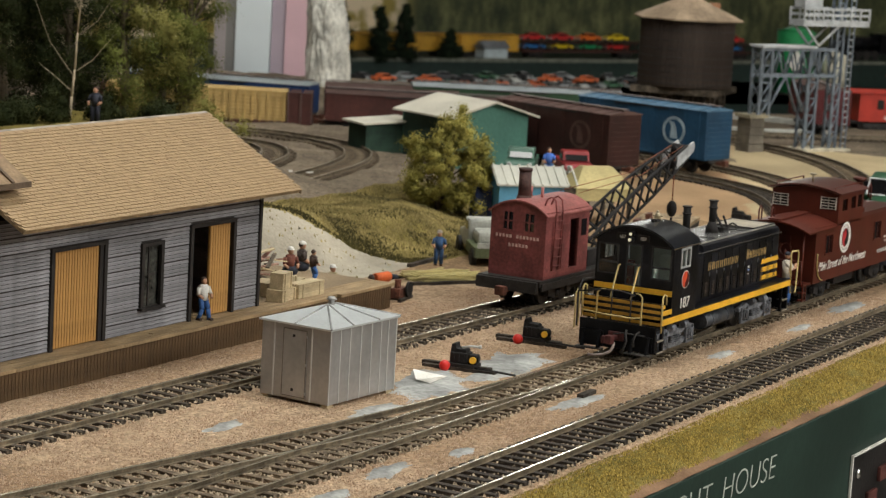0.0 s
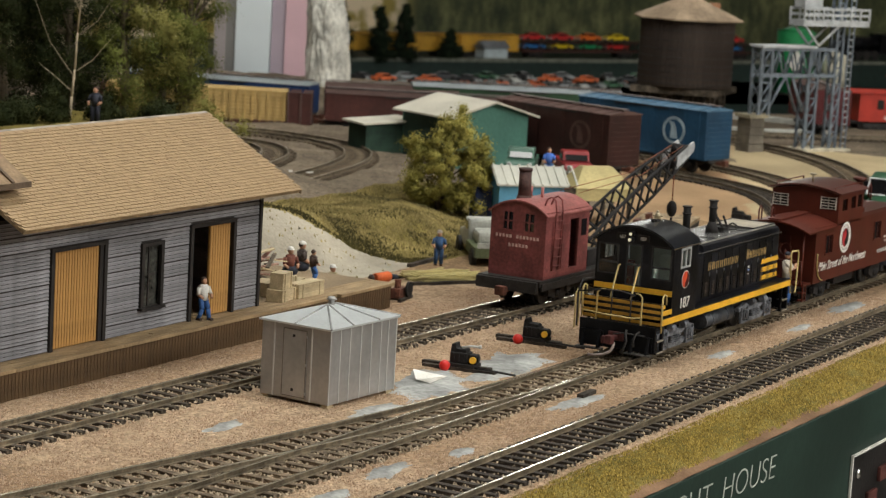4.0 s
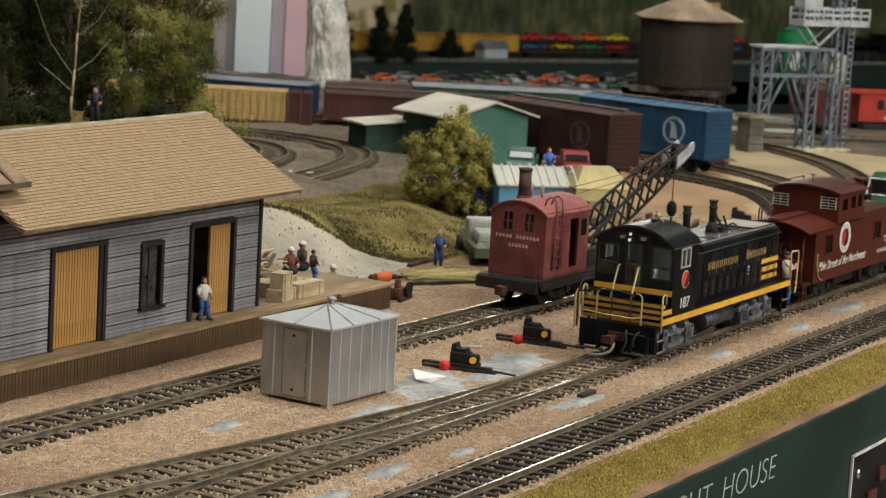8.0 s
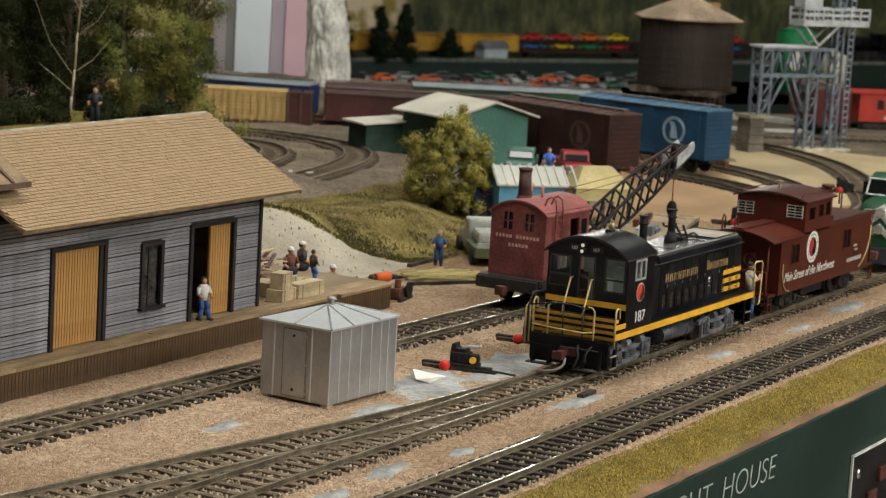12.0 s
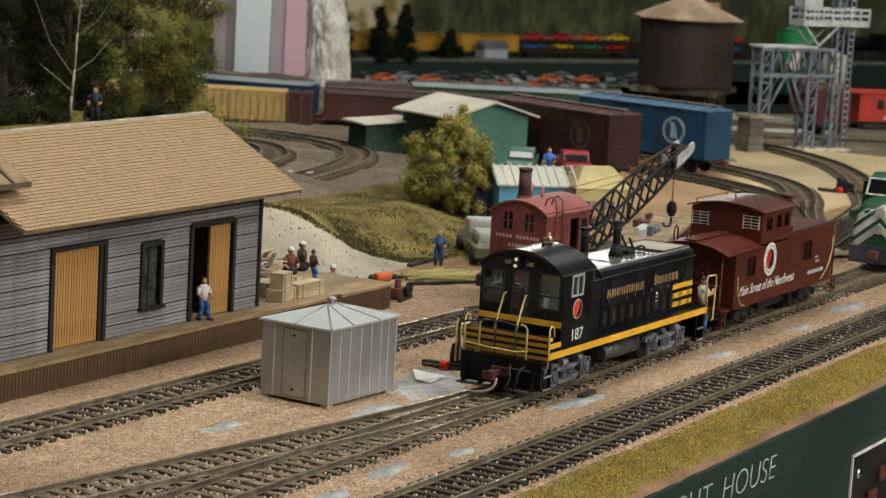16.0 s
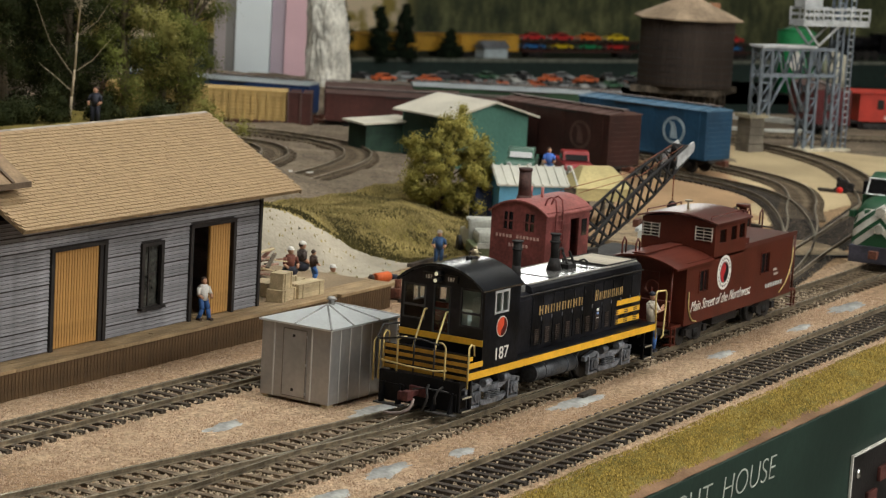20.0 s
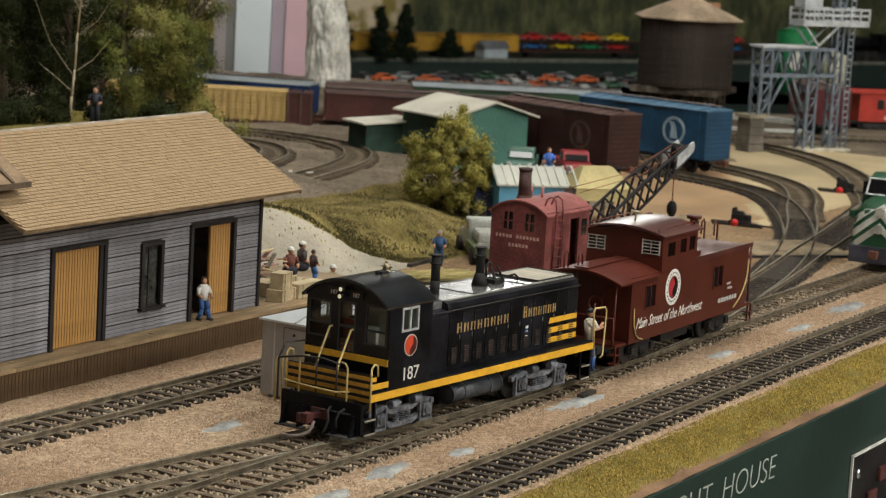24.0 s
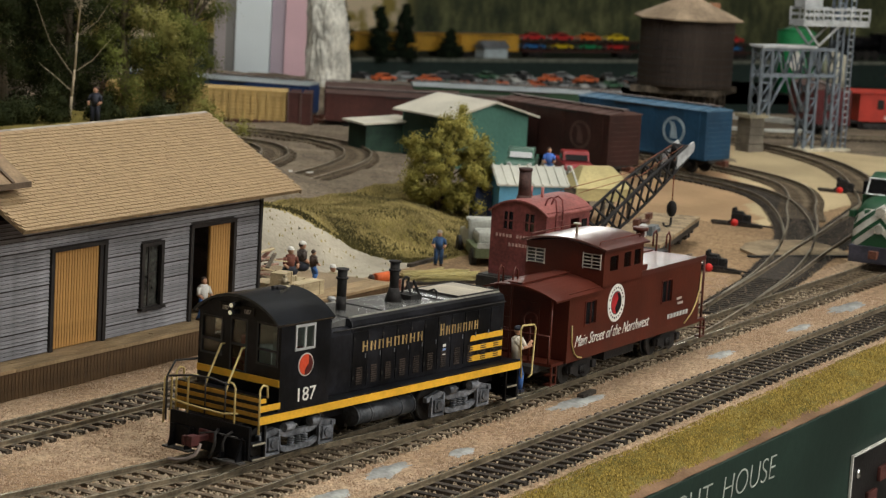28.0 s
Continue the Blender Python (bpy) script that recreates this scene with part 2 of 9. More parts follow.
def mesh_of(name, bm, mats, bev=0.0):
    bmesh.ops.recalc_face_normals(bm, faces=bm.faces)
    if bev:
        sharp = [e for e in bm.edges if len(e.link_faces) == 2 and e.calc_face_angle(0) > 0.6]
        bmesh.ops.bevel(bm, geom=sharp, offset=bev, segments=2, affect="EDGES", profile=0.6, clamp_overlap=True)
    bmesh.ops.scale(bm, vec=(C, C, C), verts=bm.verts)
    me = bpy.data.meshes.new(name)
    bm.to_mesh(me)
    bm.free()
    for m in mats if isinstance(mats, (list, tuple)) else [mats]:
        me.materials.append(m)
    return me


def part(name, bm, mats, parent, label="", bev=0.0, m=None):
    ob = new(name, mesh_of(name, bm, mats, bev))
    ob.parent = parent
    if m:
        ob.matrix_basis = m
    if label:
        ob["label"] = label
    return ob


def piece(name, me, parent, x, y, z, rz=0.0, rx=0.0, ry=0.0):
    ob = new(name, me)
    ob.parent = parent
    ob.matrix_basis = pose(x * C, y * C, z * C, rx, ry, rz)
    return ob


def thing(name, x, y, z, rz, label, category, group="", kind=""):
    ob = new(name)
    ob.empty_display_size = 0.01
    ob.matrix_basis = pose(x * C, y * C, z * C, 0, 0, rz)
    return tagged(ob, label, category, group, kind)


def solid(name, bm, mats, x, y, z, rz, label, category, group="", kind="", bev=0.0):
    ob = new(name, mesh_of(name, bm, mats, bev))
    ob.matrix_basis = pose(x * C, y * C, z * C, 0, 0, rz)
    return tagged(ob, label, category, group, kind)


def words(name, text, size, material, parent, m, label="", shear=0.0, width=None, depth=0.012, thin=0.0):
    cu = bpy.data.curves.new(name, "FONT")
    cu.body, cu.size, cu.shear, cu.extrude, cu.align_x = text, size * C, shear, depth * C, "CENTER"
    cu.offset = -thin * size * C
    tmp = bpy.data.objects.new(name, cu)
    me = bpy.data.meshes.new_from_object(tmp)
    me.name = name
    bpy.data.objects.remove(tmp)
    if width:
        xs = [v.co.x for v in me.vertices]
        k = width * C / (max(xs) - min(xs))
        for v in me.vertices:
            v.co.x *= k
    me.materials.clear()
    me.materials.append(material)
    ob = new(name, me)
    ob.parent = parent
    ob.matrix_basis = m
    if label:
        ob["label"] = label
    return ob


# ---- ground ----
def smooth(t):
    t = max(0.0, min(1.0, t))
    return t * t * (3 - 2 * t)


def ground_z(x, y):
    """Height of the layout's surface, in centimetres over the yard's rails."""
    inside = min(y - 23.2, -0.447 * (x - 104) + 0.894 * (y - 22.5))
    z = -0.31 + 1.0 * smooth(inside / 5.0)
    crest = 1.2 * smooth((99.5 - x) / 7.0) + 0.6 * smooth((113 - x) / 10.0)
    z += crest * smooth((y - 23.2) / 4.4) * (1 - smooth((y - 29.0) / 9.0)) * smooth(inside / 3.0)
    z += 3.3 * smooth((y - 35.5) / 9.0) * smooth((117.0 - x) / 9.0)
    if z > -0.3:
        z += 0.22 * (noise.noise(Vector((x * 0.35, y * 0.35, 3.0)))) * smooth((z + 0.3) * 1.5)
    return z


def bluff_top(x):
    """Where the bare dirt face ends and the grass begins."""
    return 30.0 - max(0.0, x - 90.0) * 0.72


def build_ground():
    nx, ny = 330, 220
    x0, x1, y0, y1 = 30.0, 212.0, -3.74, 118.0
    xs = [x0 + (x1 - x0) * (i / nx) for i in range(nx + 1)]
    ys = [y0 + (y1 - y0) * (j / ny) ** 1.35 for j in range(ny + 1)]
    verts, faces, mi = [], [], []
    for y in ys:
        for x in xs:
            edge = 0.35 * smooth((-1.2 - y) / 2.4) + 0.36 * smooth((-3.0 - y) / 0.75)
            verts.append((x * C, y * C, (ground_z(x, y) - edge + 0.05 * noise.noise(Vector((x * 1.3, y * 1.3, 0)))) * C))
    for j in range(ny):
        for i in range(nx):
            x, y = (xs[i] + xs[i + 1]) / 2, (ys[j] + ys[j + 1]) / 2
            if 0.8636 * x + 0.4809 * (y + 33.4) > 208:
                continue
            faces.append((j * (nx + 1) + i, j * (nx + 1) + i + 1, (j + 1) * (nx + 1) + i + 1, (j + 1) * (nx + 1) + i))
            k = 0
            w = noise.noise(Vector((x * 0.3, y * 0.3, 9.0)))
            if y < -3.45 + 0.06 * w:
                k = 7
            elif y < -1.75 + 0.25 * w:
                k = 1
            elif y > 21.6 and x < 130:
                inside = min(y - 23.2, -0.447 * (x - 104) + 0.894 * (y - 22.5))
                if inside > -0.6:
                    k = 2 if y < bluff_top(x) + 0.7 * w and x < 101 else 1
                    if y > 34.0 + 0.05 * (x - 90) + w and x > 92:
                        k = 3
                    if (y > 50 and x < 122) or (y > 41 and x < 111):
                        k = 1
            if k == 0 and x > 96 and y > 7.6 + 0.9 * w:
                k = 4
                if x > 126 and y > 16:
                    k = 5 if y < 0.5 * (x - 126) + 15.5 + w * 2 and x < 172 else 3
                    if k == 3 and y < 0.5 * (x - 126) + 25.5 + w * 2 and x < 152:
                        k = 6
            mi.append(k)
    me = bpy.data.meshes.new("ground")
    me.from_pydata(verts, [], faces)
    for m in (BALLAST, GRASS, DIRT, GRAVEL_DARK, EARTH, SAND, mat("peach_earth", (0.40, 0.26, 0.15), 0.95, var=0.15, scale=12, fine=900, bump=0.3, spec=0.1), mat("edge_earth", (0.19, 0.115, 0.07), 0.95, var=0.2, scale=30, spec=0.1)):
        me.materials.append(m)
    me.polygons.foreach_set("material_index", mi)
    me.polygons.foreach_set("use_smooth", [True] * len(mi))
    return tagged(new("ground", me), "sculpted layout surface with tan ballast, grass bank and sand", "ground", kind="structure")


build_ground()


# ---- tracks ----
MAIN_Y = 5.02


def lead_y(x):
    """Centre of the route that the train takes: it leaves the straight at 83 and bends away from the viewer."""
    if x > 83.02:
        return MAIN_Y
    if x > 63.26:
        return MAIN_Y + 0.1553 * (83.02 - x) ** 2 / 39.52
    return MAIN_Y + 1.5343 + 0.1553 * (63.26 - x)


def spline(points, step):
    """Points at even steps along a smooth line through the given ones."""
    p = [Vector(q) for q in points]
    p = [p[0] * 2 - p[1]] + p + [p[-1] * 2 - p[-2]]
    dense = []
    for i in range(1, len(p) - 2):
        for k in range(24):
            t = k / 24
            a, b, c, d = p[i - 1], p[i], p[i + 1], p[i + 2]
            dense.append(0.5 * (2 * b + (c - a) * t + (2 * a - 5 * b + 4 * c - d) * t * t + (3 * b - a - 3 * c + d) * t ** 3))
    dense.append(p[-2])
    out, need = [dense[0]], step
    for a, b in zip(dense[:-1], dense[1:]):
        gap = (b - a).length
        while gap >= need and gap > 0:
            a = a + (b - a) * (need / gap)
            gap = (b - a).length
            out.append(a)
            need = step
        need -= gap
    return out


def tie_mesh(material, length=2.75, w=0.27):
    bm = bme()
    box(bm, -w / 2, w / 2, -length / 2, length / 2, -0.20, 0.0)
    for v in bm.verts:
        v.co.x += random.uniform(-0.012, 0.012)
    return mesh_of("tie", bm, material)


TIES = {k: [tie_mesh(m) for _ in range(3)] for k, m in (("grey", TIE_GREY), ("brown", TIE), ("black", TIE_BLACK))}
RAIL_OUTLINE = [(-0.08, -0.19), (0.08, -0.19), (0.08, -0.172), (0.022, -0.15), (0.022, -0.065), (0.043, -0.048), (0.043, -0.012), (0.034, 0.0), (-0.034, 0.0), (-0.043, -0.012), (-0.043, -0.048), (-0.022, -0.065), (-0.022, -0.15), (-0.08, -0.172)]
GAPS = []


def rail_mesh(pts, side, top):
    """A rail of real section, swept at the given distance from the centre line."""
    verts, faces, mi = [], [], []
    k = len(RAIL_OUTLINE)
    for i, p in enumerate(pts):
        d = (pts[min(i + 1, len(pts) - 1)] - pts[max(i - 1, 0)]).normalized()
        nrm = Vector((-d.y, d.x, 0)).normalized()
        for u, z in RAIL_OUTLINE:
            q = p + nrm * (side + u)
            verts.append((q.x * C, q.y * C, (q.z + z) * C))
    for i in range(len(pts) - 1):
        for j in range(k):
            faces.append((i * k + j, i * k + (j + 1) % k, (i + 1) * k + (j + 1) % k, (i + 1) * k + j))
            mi.append(1 if j in (6, 7, 8) else 0)
    faces += [tuple(range(k)), tuple((len(pts) - 1) * k + j for j in reversed(range(k)))]
    mi += [0, 0]
    me = bpy.data.meshes.new("rail")
    me.from_pydata(verts, [], faces)
    me.materials.append(RAIL_SIDE)
    me.materials.append(top)
    me.polygons.foreach_set("material_index", mi)
    me.polygons.foreach_set("use_smooth", [False] * len(mi))
    return me


def track(points, label, kind="grey", step=0.56, ties=True, rails=(-0.86, 0.86), skip=None, group="yard tracks", dull=True, shine=True):
    t = thing("railway_track", 0, 0, 0, 0, label, "railway track", group, "structure")
    line = spline(points, 0.8)
    for r in rails:
        o = new("rail", rail_mesh(line, r, RAIL_TOP if shine and not dull else RAIL_DULL))
        o.parent = t
    if ties:
        pts = spline(points, step)
        for i, p in enumerate(pts[:-1]):
            if skip and skip(p):
                continue
            d = pts[i + 1] - p
            GAPS.append(((p + pts[i + 1]) / 2, d.normalized(), "far" if dull else kind))
            piece("tie", TIES[kind][random.randrange(3)], t, p.x, p.y, p.z - 0.19, math.degrees(math.atan2(d.y, d.x)) + random.uniform(-1.5, 1.5), 0, 0)
    return t


def add_tracks():
    track([(x, 0, 0) for x in range(44, 132, 8)], "dark-tied front track with bright rail heads", "black", 0.66, dull=False)
    track([(x, MAIN_Y, 0) for x in range(44, 128, 8)], "straight main track on weathered grey ties", "grey", 0.70, dull=False)
    track([(x, lead_y(x), 0) for x in range(40, 86, 4)], "diverging turnout leg on weathered grey ties", "grey", 0.70, skip=lambda p: p.x > 69, dull=False)
    track([(x, 14.25 - 0.022 * (x - 58), 0) for x in range(46, 118, 6)], "house track beside the freight platform", "brown", 0.72, dull=False)
    track([(86, 5.05, 0), (92, 5.5, 0), (101, 6.9, 0), (110, 8.4, 0), (118, 9.9, 0), (126, 11.3, 0), (138, 13.6, 0), (150, 16, 0)], "branch track that leaves the main towards the far yard", "black", skip=lambda p: p.x < 97)
    track([(98, 6.35, 0), (103, 7.3, 0), (109, 8.45, 0), (116, 10.2, 0), (122.5, 12.2, 0), (128.5, 14.7, 0), (134.9, 17.9, 0), (139, 20.5, 0), (142, 23.6, 0), (144.5, 28.5, 0), (146, 35, 0)], "curved yard ladder track with rusty rails", "black", skip=lambda p: p.x < 108)
    track([(117, 10.4, 0), (122.5, 12.2, 0), (128.8, 14.4, 0), (135, 16.9, 0), (140.2, 18.8, 0), (145.5, 21.5, 0), (148.8, 24.5, 0), (151, 27.5, 0), (152.6, 31, 0), (154, 37, 0)], "second curved yard track of the ladder", "grey", skip=lambda p: p.x < 131)
    track([(132, 12.3, 0), (140, 14, 0), (148, 17.3, 0), (155.5, 20.9, 0), (161, 24.4, 0), (164.5, 27.6, 0), (167, 30.5, 0), (169.5, 35, 0), (171, 41, 0)], "outer curved yard track past the service tower", "grey", skip=lambda p: p.x < 139)
    track([(104, 37.8, 1.0), (109, 38.8, 1.0), (114.4, 40, 1.0), (121.6, 41.7, 1.0), (127, 43.9, 1.0), (130.8, 47, 1.0), (132.8, 51.3, 1.0), (132.9, 56.5, 1.0), (130, 62, 1.0)], "tight curved branch track on dark cinders", "grey", ties=True)
    track([(113, 44.5, 1.0), (118, 45.6, 1.0), (122.3, 47.2, 1.0), (125.4, 49.4, 1.0), (127, 52, 1.0), (127, 56, 1.0), (125, 61, 1.0)], "inner curved branch track on dark cinders", "grey")


add_tracks()


# ---- table edge in front ----
def layout_edge():
    bm = bme()
    box(bm, 20, 215, -3.85, -3.72, -14.0, -1.04)
    edge = solid("layout_fascia", bm, FASCIA, 0, 0, 0, 0, "dark green painted fascia board along the layout edge", "fascia", kind="structure", bev=0.02)
    words("lettering", "FREIGHT  HOUSE", 1.32, mat("fascia_lettering", (0.40, 0.42, 0.38), 0.6, var=0.2), edge, pose(72.8 * C, -3.855 * C, -2.44 * C, 90, 0.8, 0), "thin hand-painted white letters", shear=0.12, width=12.0, thin=0.022)
    t = thing("control_panel", 91.8, -3.87, -5.97, 0, "black control panel with white edging screwed to the fascia", "control panel")
    bm = bme()
    box(bm, -4.6, 6, -0.09, 0, -3.2, 2.65)
    part("plate", bm, mat("panel_black", (0.015, 0.014, 0.014), 0.3, var=0.3, scale=60), t, bev=0.05)
    bm = bme()
    box(bm, -4.7, 6.2, -0.11, -0.01, 2.66, 2.74)
    box(bm, -4.7, -4.62, -0.11, -0.01, -3.2, 2.66)
    part("edging", bm, WHITE, t, "white plastic edging")
    for x, z in ((-4.0, 1.9), (-4.0, -2.4)):
        bm = bme()
        ball(bm, (x, -0.13, z), 0.22, 1, 0.5, 1, 12)
        part("screw", bm, mat("chrome", (0.75, 0.75, 0.75), 0.15, 1.0, var=0.05, bump=0), t, "domed chrome screw")
    for x, z in ((-2.3, 0.6), (-1.0, 1.4), (-2.4, -0.9)):
        bm = bme()
        box(bm, x - 0.55, x + 0.55, -0.24, -0.085, z - 0.3, z + 0.3)
        part("switch", bm, mat("panel_switch", (0.10, 0.035, 0.03), 0.4, var=0.3), t, "dark toggle switch", bev=0.04)


layout_edge()


# ---- freight house ----
def freight_house():
    pf = thing("loading_platform", 0, 0, 0, 0, "low brown timber loading platform beside the house track", "platform")
    bm = bme()
    box(bm, 44, 87.4, 17.8, 24.2, -0.45, 0.62)
    part("base", bm, SKIRT, pf)
    bm = bme()
    box(bm, 0, 0.17, 0, 0.06, 0, 1.1)
    board_me = mesh_of("skirt_board", bm, SKIRT)
    x = 46.0
    while x < 87.25:
        piece("skirt_board", board_me, pf, x, 17.74, -0.45 + random.uniform(-0.015, 0.01))
        x += 0.19
    y = 17.8
    while y < 24.0:
        piece("skirt_board", board_me, pf, 87.46, y, -0.45, 90)
        y += 0.19
    plank = []
    for w in (5.2, 6.1, 4.4):
        bm = bme()
        box(bm, 0, w - 0.02, 0, 0.21, 0, 0.13)
        plank.append((w, mesh_of("plank", bm, PLANK, 0.012)))
    y, first = 17.66, True
    for row in range(6):
        x = 44.0 - random.random() * 3
        while x < 87.6:
            w, me = random.choice(plank)
            if x + w > 87.7:
                w, me = plank[2]
                x = 87.6 - w
                piece("plank", me, pf, x, y, 0.665 + random.uniform(-0.008, 0.008))
                break
            piece("plank", me, pf, x, y, 0.665 + random.uniform(-0.008, 0.008))
            x += w
        y += 0.225
    bm = bme()
    box(bm, 78.4, 87.5, 19.02, 24.2, 0.62, 0.79)
    box(bm, 44, 78.4, 19.02, 24.2, 0.6, 0.74)
    part("deck", bm, mat("platform_deck_dust", (0.27, 0.195, 0.12), 0.9, var=0.15, scale=40, bump=0.3), pf, "dusty timber deck")

    h = thing("freight_house", 0, 0, 0, 0, "weathered grey clapboard freight house with tan shingle roof", "freight house")
    DOORS = ((65.15, 68.2, 0.8, 4.45), (73.55, 76.45, 0.8, 4.5))
    WIN = (70.4, 71.68, 1.72, 4.1)
    # walls with real openings
    bm = bme()
    pierced(bm, (56.0, 78.3), (0.8, 5.75), [*DOORS, WIN], lambda u, z, t: (u, t, z), 18.74, 18.92)
    wall = part("front_wall", bm, CLAP_DARK, h)
    bm = bme()
    prism(bm, [(18.92, 0.8), (25.2, 0.8), (25.2, 5.75), (21.95, 7.7), (18.92, 5.95)], 78.1, 78.28)
    side = part("gable_wall", bm, CLAP, h)
    bm = bme()
    box(bm, 56, 78.1, 25.0, 25.2, 0.8, 5.75)
    box(bm, 55.8, 56, 18.7, 25.2, 0.8, 6.5)
    part("rear_wall", bm, CLAP_DARK, h)
    bm = bme()
    box(bm, 56, 78.1, 18.95, 25.0, 0.78, 0.84)
    part("inner_floor", bm, PLANK, h)
    # clapboard courses
    cache = {}

    def board(a, b, gap):
        key = (round(b - a, 2), gap)
        if key not in cache:
            bm = bme()
            w = b - a
            # a raised lower edge bares the dark backing as a shadow line
            lo = 0.065 if gap else 0.032
            prism(bm, [(0, lo), (-0.05, lo), (-0.012, 0.143), (0, 0.143)], 0, w)
            cache[key] = mesh_of("clapboard", bm, CLAP)
        return cache[key]
    z, row = 0.8, 0
    while z < 5.6:
        gap = row in (3, 6, 13, 17, 21, 26, 30) or random.random() < 0.06
        spans, x = [], 56.0
        for o in sorted((*DOORS, WIN)):
            if z + 0.15 > o[2] and z < o[3] + 0.02:
                spans.append((x, o[0]))
                x = o[1]
        spans.append((x, 78.3))
        for a, b in spans:
            cut = a + (b - a) * 0.5 if b - a > 9 else None
            for p, q in ((a, cut), (cut, b)) if cut else ((a, b),):
                piece("clapboard", board(p, q, gap), wall, p, 18.735, z)
        bm_key = ("side", gap)
        if bm_key not in cache:
            bm = bme()
            prism(bm, [(0, 0.032), (0.05, 0.032), (0.012, 0.143), (0, 0.143)], 18.75, 25.1, "y")
            cache[bm_key] = mesh_of("clapboard", bm, CLAP)
        piece("clapboard", cache[bm_key], side, 78.285, 0, z)
        z, row = z + 0.143, row + 1
    bm = bme()
    box(bm, 78.22, 78.38, 18.62, 18.78, 0.8, 5.6)
    part("corner_post", bm, TRIM, h, "black corner board")
    # doors
    def leaf(x0, x1, z0, z1, y):
        d = part("sliding_door", bme_box(x0, x1, y, y + 0.08, z0, z1), DOOR_WOOD, h, "golden-brown tongue-and-groove sliding door")
        n = int((x1 - x0) / 0.15)
        w = (x1 - x0) / n
        bm = bme()
        box(bm, 0, w - 0.022, -0.035, 0, 0, z1 - z0 - 0.04)
        me = mesh_of("board", bm, DOOR_WOOD, 0.008)
        for i in range(n):
            piece("board", me, d, x0 + i * w + 0.011, y, z0 + 0.02)
    def trim(x0, x1, z0, z1, name, sill=0.0):
        bm = bme()
        box(bm, x0 - 0.14, x0 + 0.04, 18.6, 18.72, z0, z1 + 0.13)
        box(bm, x1 - 0.04, x1 + 0.14, 18.6, 18.72, z0, z1 + 0.13)
        box(bm, x0 + 0.04, x1 - 0.04, 18.6, 18.72, z1 - 0.02, z1 + 0.13)
        if sill:
            box(bm, x0 - 0.2, x1 + 0.2, 18.5, 18.72, z0 - 0.1, z0)
        part(name, bm, TRIM, h, "black timber surround")
    leaf(65.2, 67.85, 0.84, 4.4, 18.76)
    trim(65.15, 68.1, 0.8, 4.42, "door_frame")
    bm = bme()
    box(bm, 67.85, 68.2, 18.66, 18.8, 0.82, 4.42)
    part("door_post", bm, TRIM, h)
    leaf(74.95, 76.3, 0.84, 4.45, 18.78)
    trim(73.6, 76.4, 0.8, 4.47, "door_frame")
    trim(70.48, 71.6, 1.72, 4.06, "window_frame", 1.0)
    bm = bme()
    box(bm, 70.4, 71.68, 18.82, 18.86, 1.72, 4.1)
    part("pane", bm, WINDOW_GREY, h, "grimy dark window glass")
    bm = bme()
    box(bm, 70.98, 71.06, 18.78, 18.82, 1.74, 4.05)
    box(bm, 70.46, 71.62, 18.785, 18.815, 2.9, 2.97)
    part("glazing_bar", bm, TRIM, h)
    # roof
    ridge_y, ridge_z, eave_y, eave_z = 21.9, 8.22, 17.15, 5.58
    ang = math.atan2(ridge_z - eave_z, ridge_y - eave_y)
    slope = math.hypot(ridge_z - eave_z, ridge_y - eave_y)
    ux, uz = math.cos(ang), math.sin(ang)
    bm = bme()
    prism(bm, [(eave_y, eave_z), (ridge_y, ridge_z), (26.65, eave_z), (26.65, eave_z + 0.12), (ridge_y, ridge_z + 0.13), (eave_y, eave_z + 0.12)], 61.6, 78.75)
    roof = part("roof", bm, mat("roof_board", (0.24, 0.168, 0.095), 0.85), h)
    variants = []
    for k in range(4):
        bm = bme()
        prism(bm, [(0, 0.0), (0, 0.055), (0.25, 0.018), (0.25, 0)], 0.0, 0.2 + 0.004 * k)
        variants.append(mesh_of("shingle", bm, SHINGLE))
    rows = int(slope / 0.18)
    verts, faces = [], []
    for r in range(rows):
        d = r * 0.18 - 0.04
        x = 61.6 + (0.11 if r % 2 else 0.0)
        while x < 78.7:
            jitter = random.uniform(-0.008, 0.008)
            y = eave_y + (d + jitter) * ux - 0.12 * uz
            zz = eave_z + (d + jitter) * uz + 0.135 * ux + random.uniform(0, 0.012)
            if r < 3 and x > 61.5:
                piece("shingle", random.choice(variants), roof, x, y, zz, 0, math.degrees(ang))
            else:
                base = len(verts)
                w = 0.2 + 0.004 * random.randrange(4)
                for u in (0, w):
                    for (a, b) in ((0, 0.0), (0, 0.055), (0.25, 0.018), (0.25, 0.0)):
                        verts.append(((x + u) * C, (y + a * ux - b * uz) * C, (zz + a * uz + b * ux) * C))
                for q in ((0, 1, 5, 4), (1, 2, 6, 5), (2, 3, 7, 6), (0, 3, 2, 1), (4, 5, 6, 7)):
                    faces.append(tuple(base + i for i in q))
            x += 0.22
    me = bpy.data.meshes.new("shingle_field")
    me.from_pydata(verts, [], faces)
    me.materials.append(shingle_field_mat())
    ob = new("shingle_field", me)
    ob.parent = roof
    ob["kind"] = "stuff"
    bm = bme()
    prism(bm, [(ridge_y - 0.15, ridge_z + 0.06), (ridge_y, ridge_z + 0.13), (ridge_y + 0.15, ridge_z + 0.06), (ridge_y, ridge_z + 0.2)], 61.6, 78.8)
    part("ridge_cap", bm, mat("ridge_grey", (0.30, 0.26, 0.22), 0.8), h, "pale grey ridge cap")
    bm = bme()
    prism(bm, [(eave_y - 0.05, eave_z - 0.05), (ridge_y, ridge_z - 0.06), (ridge_y, ridge_z + 0.1), (eave_y - 0.05, eave_z + 0.1)], 78.72, 78.82)
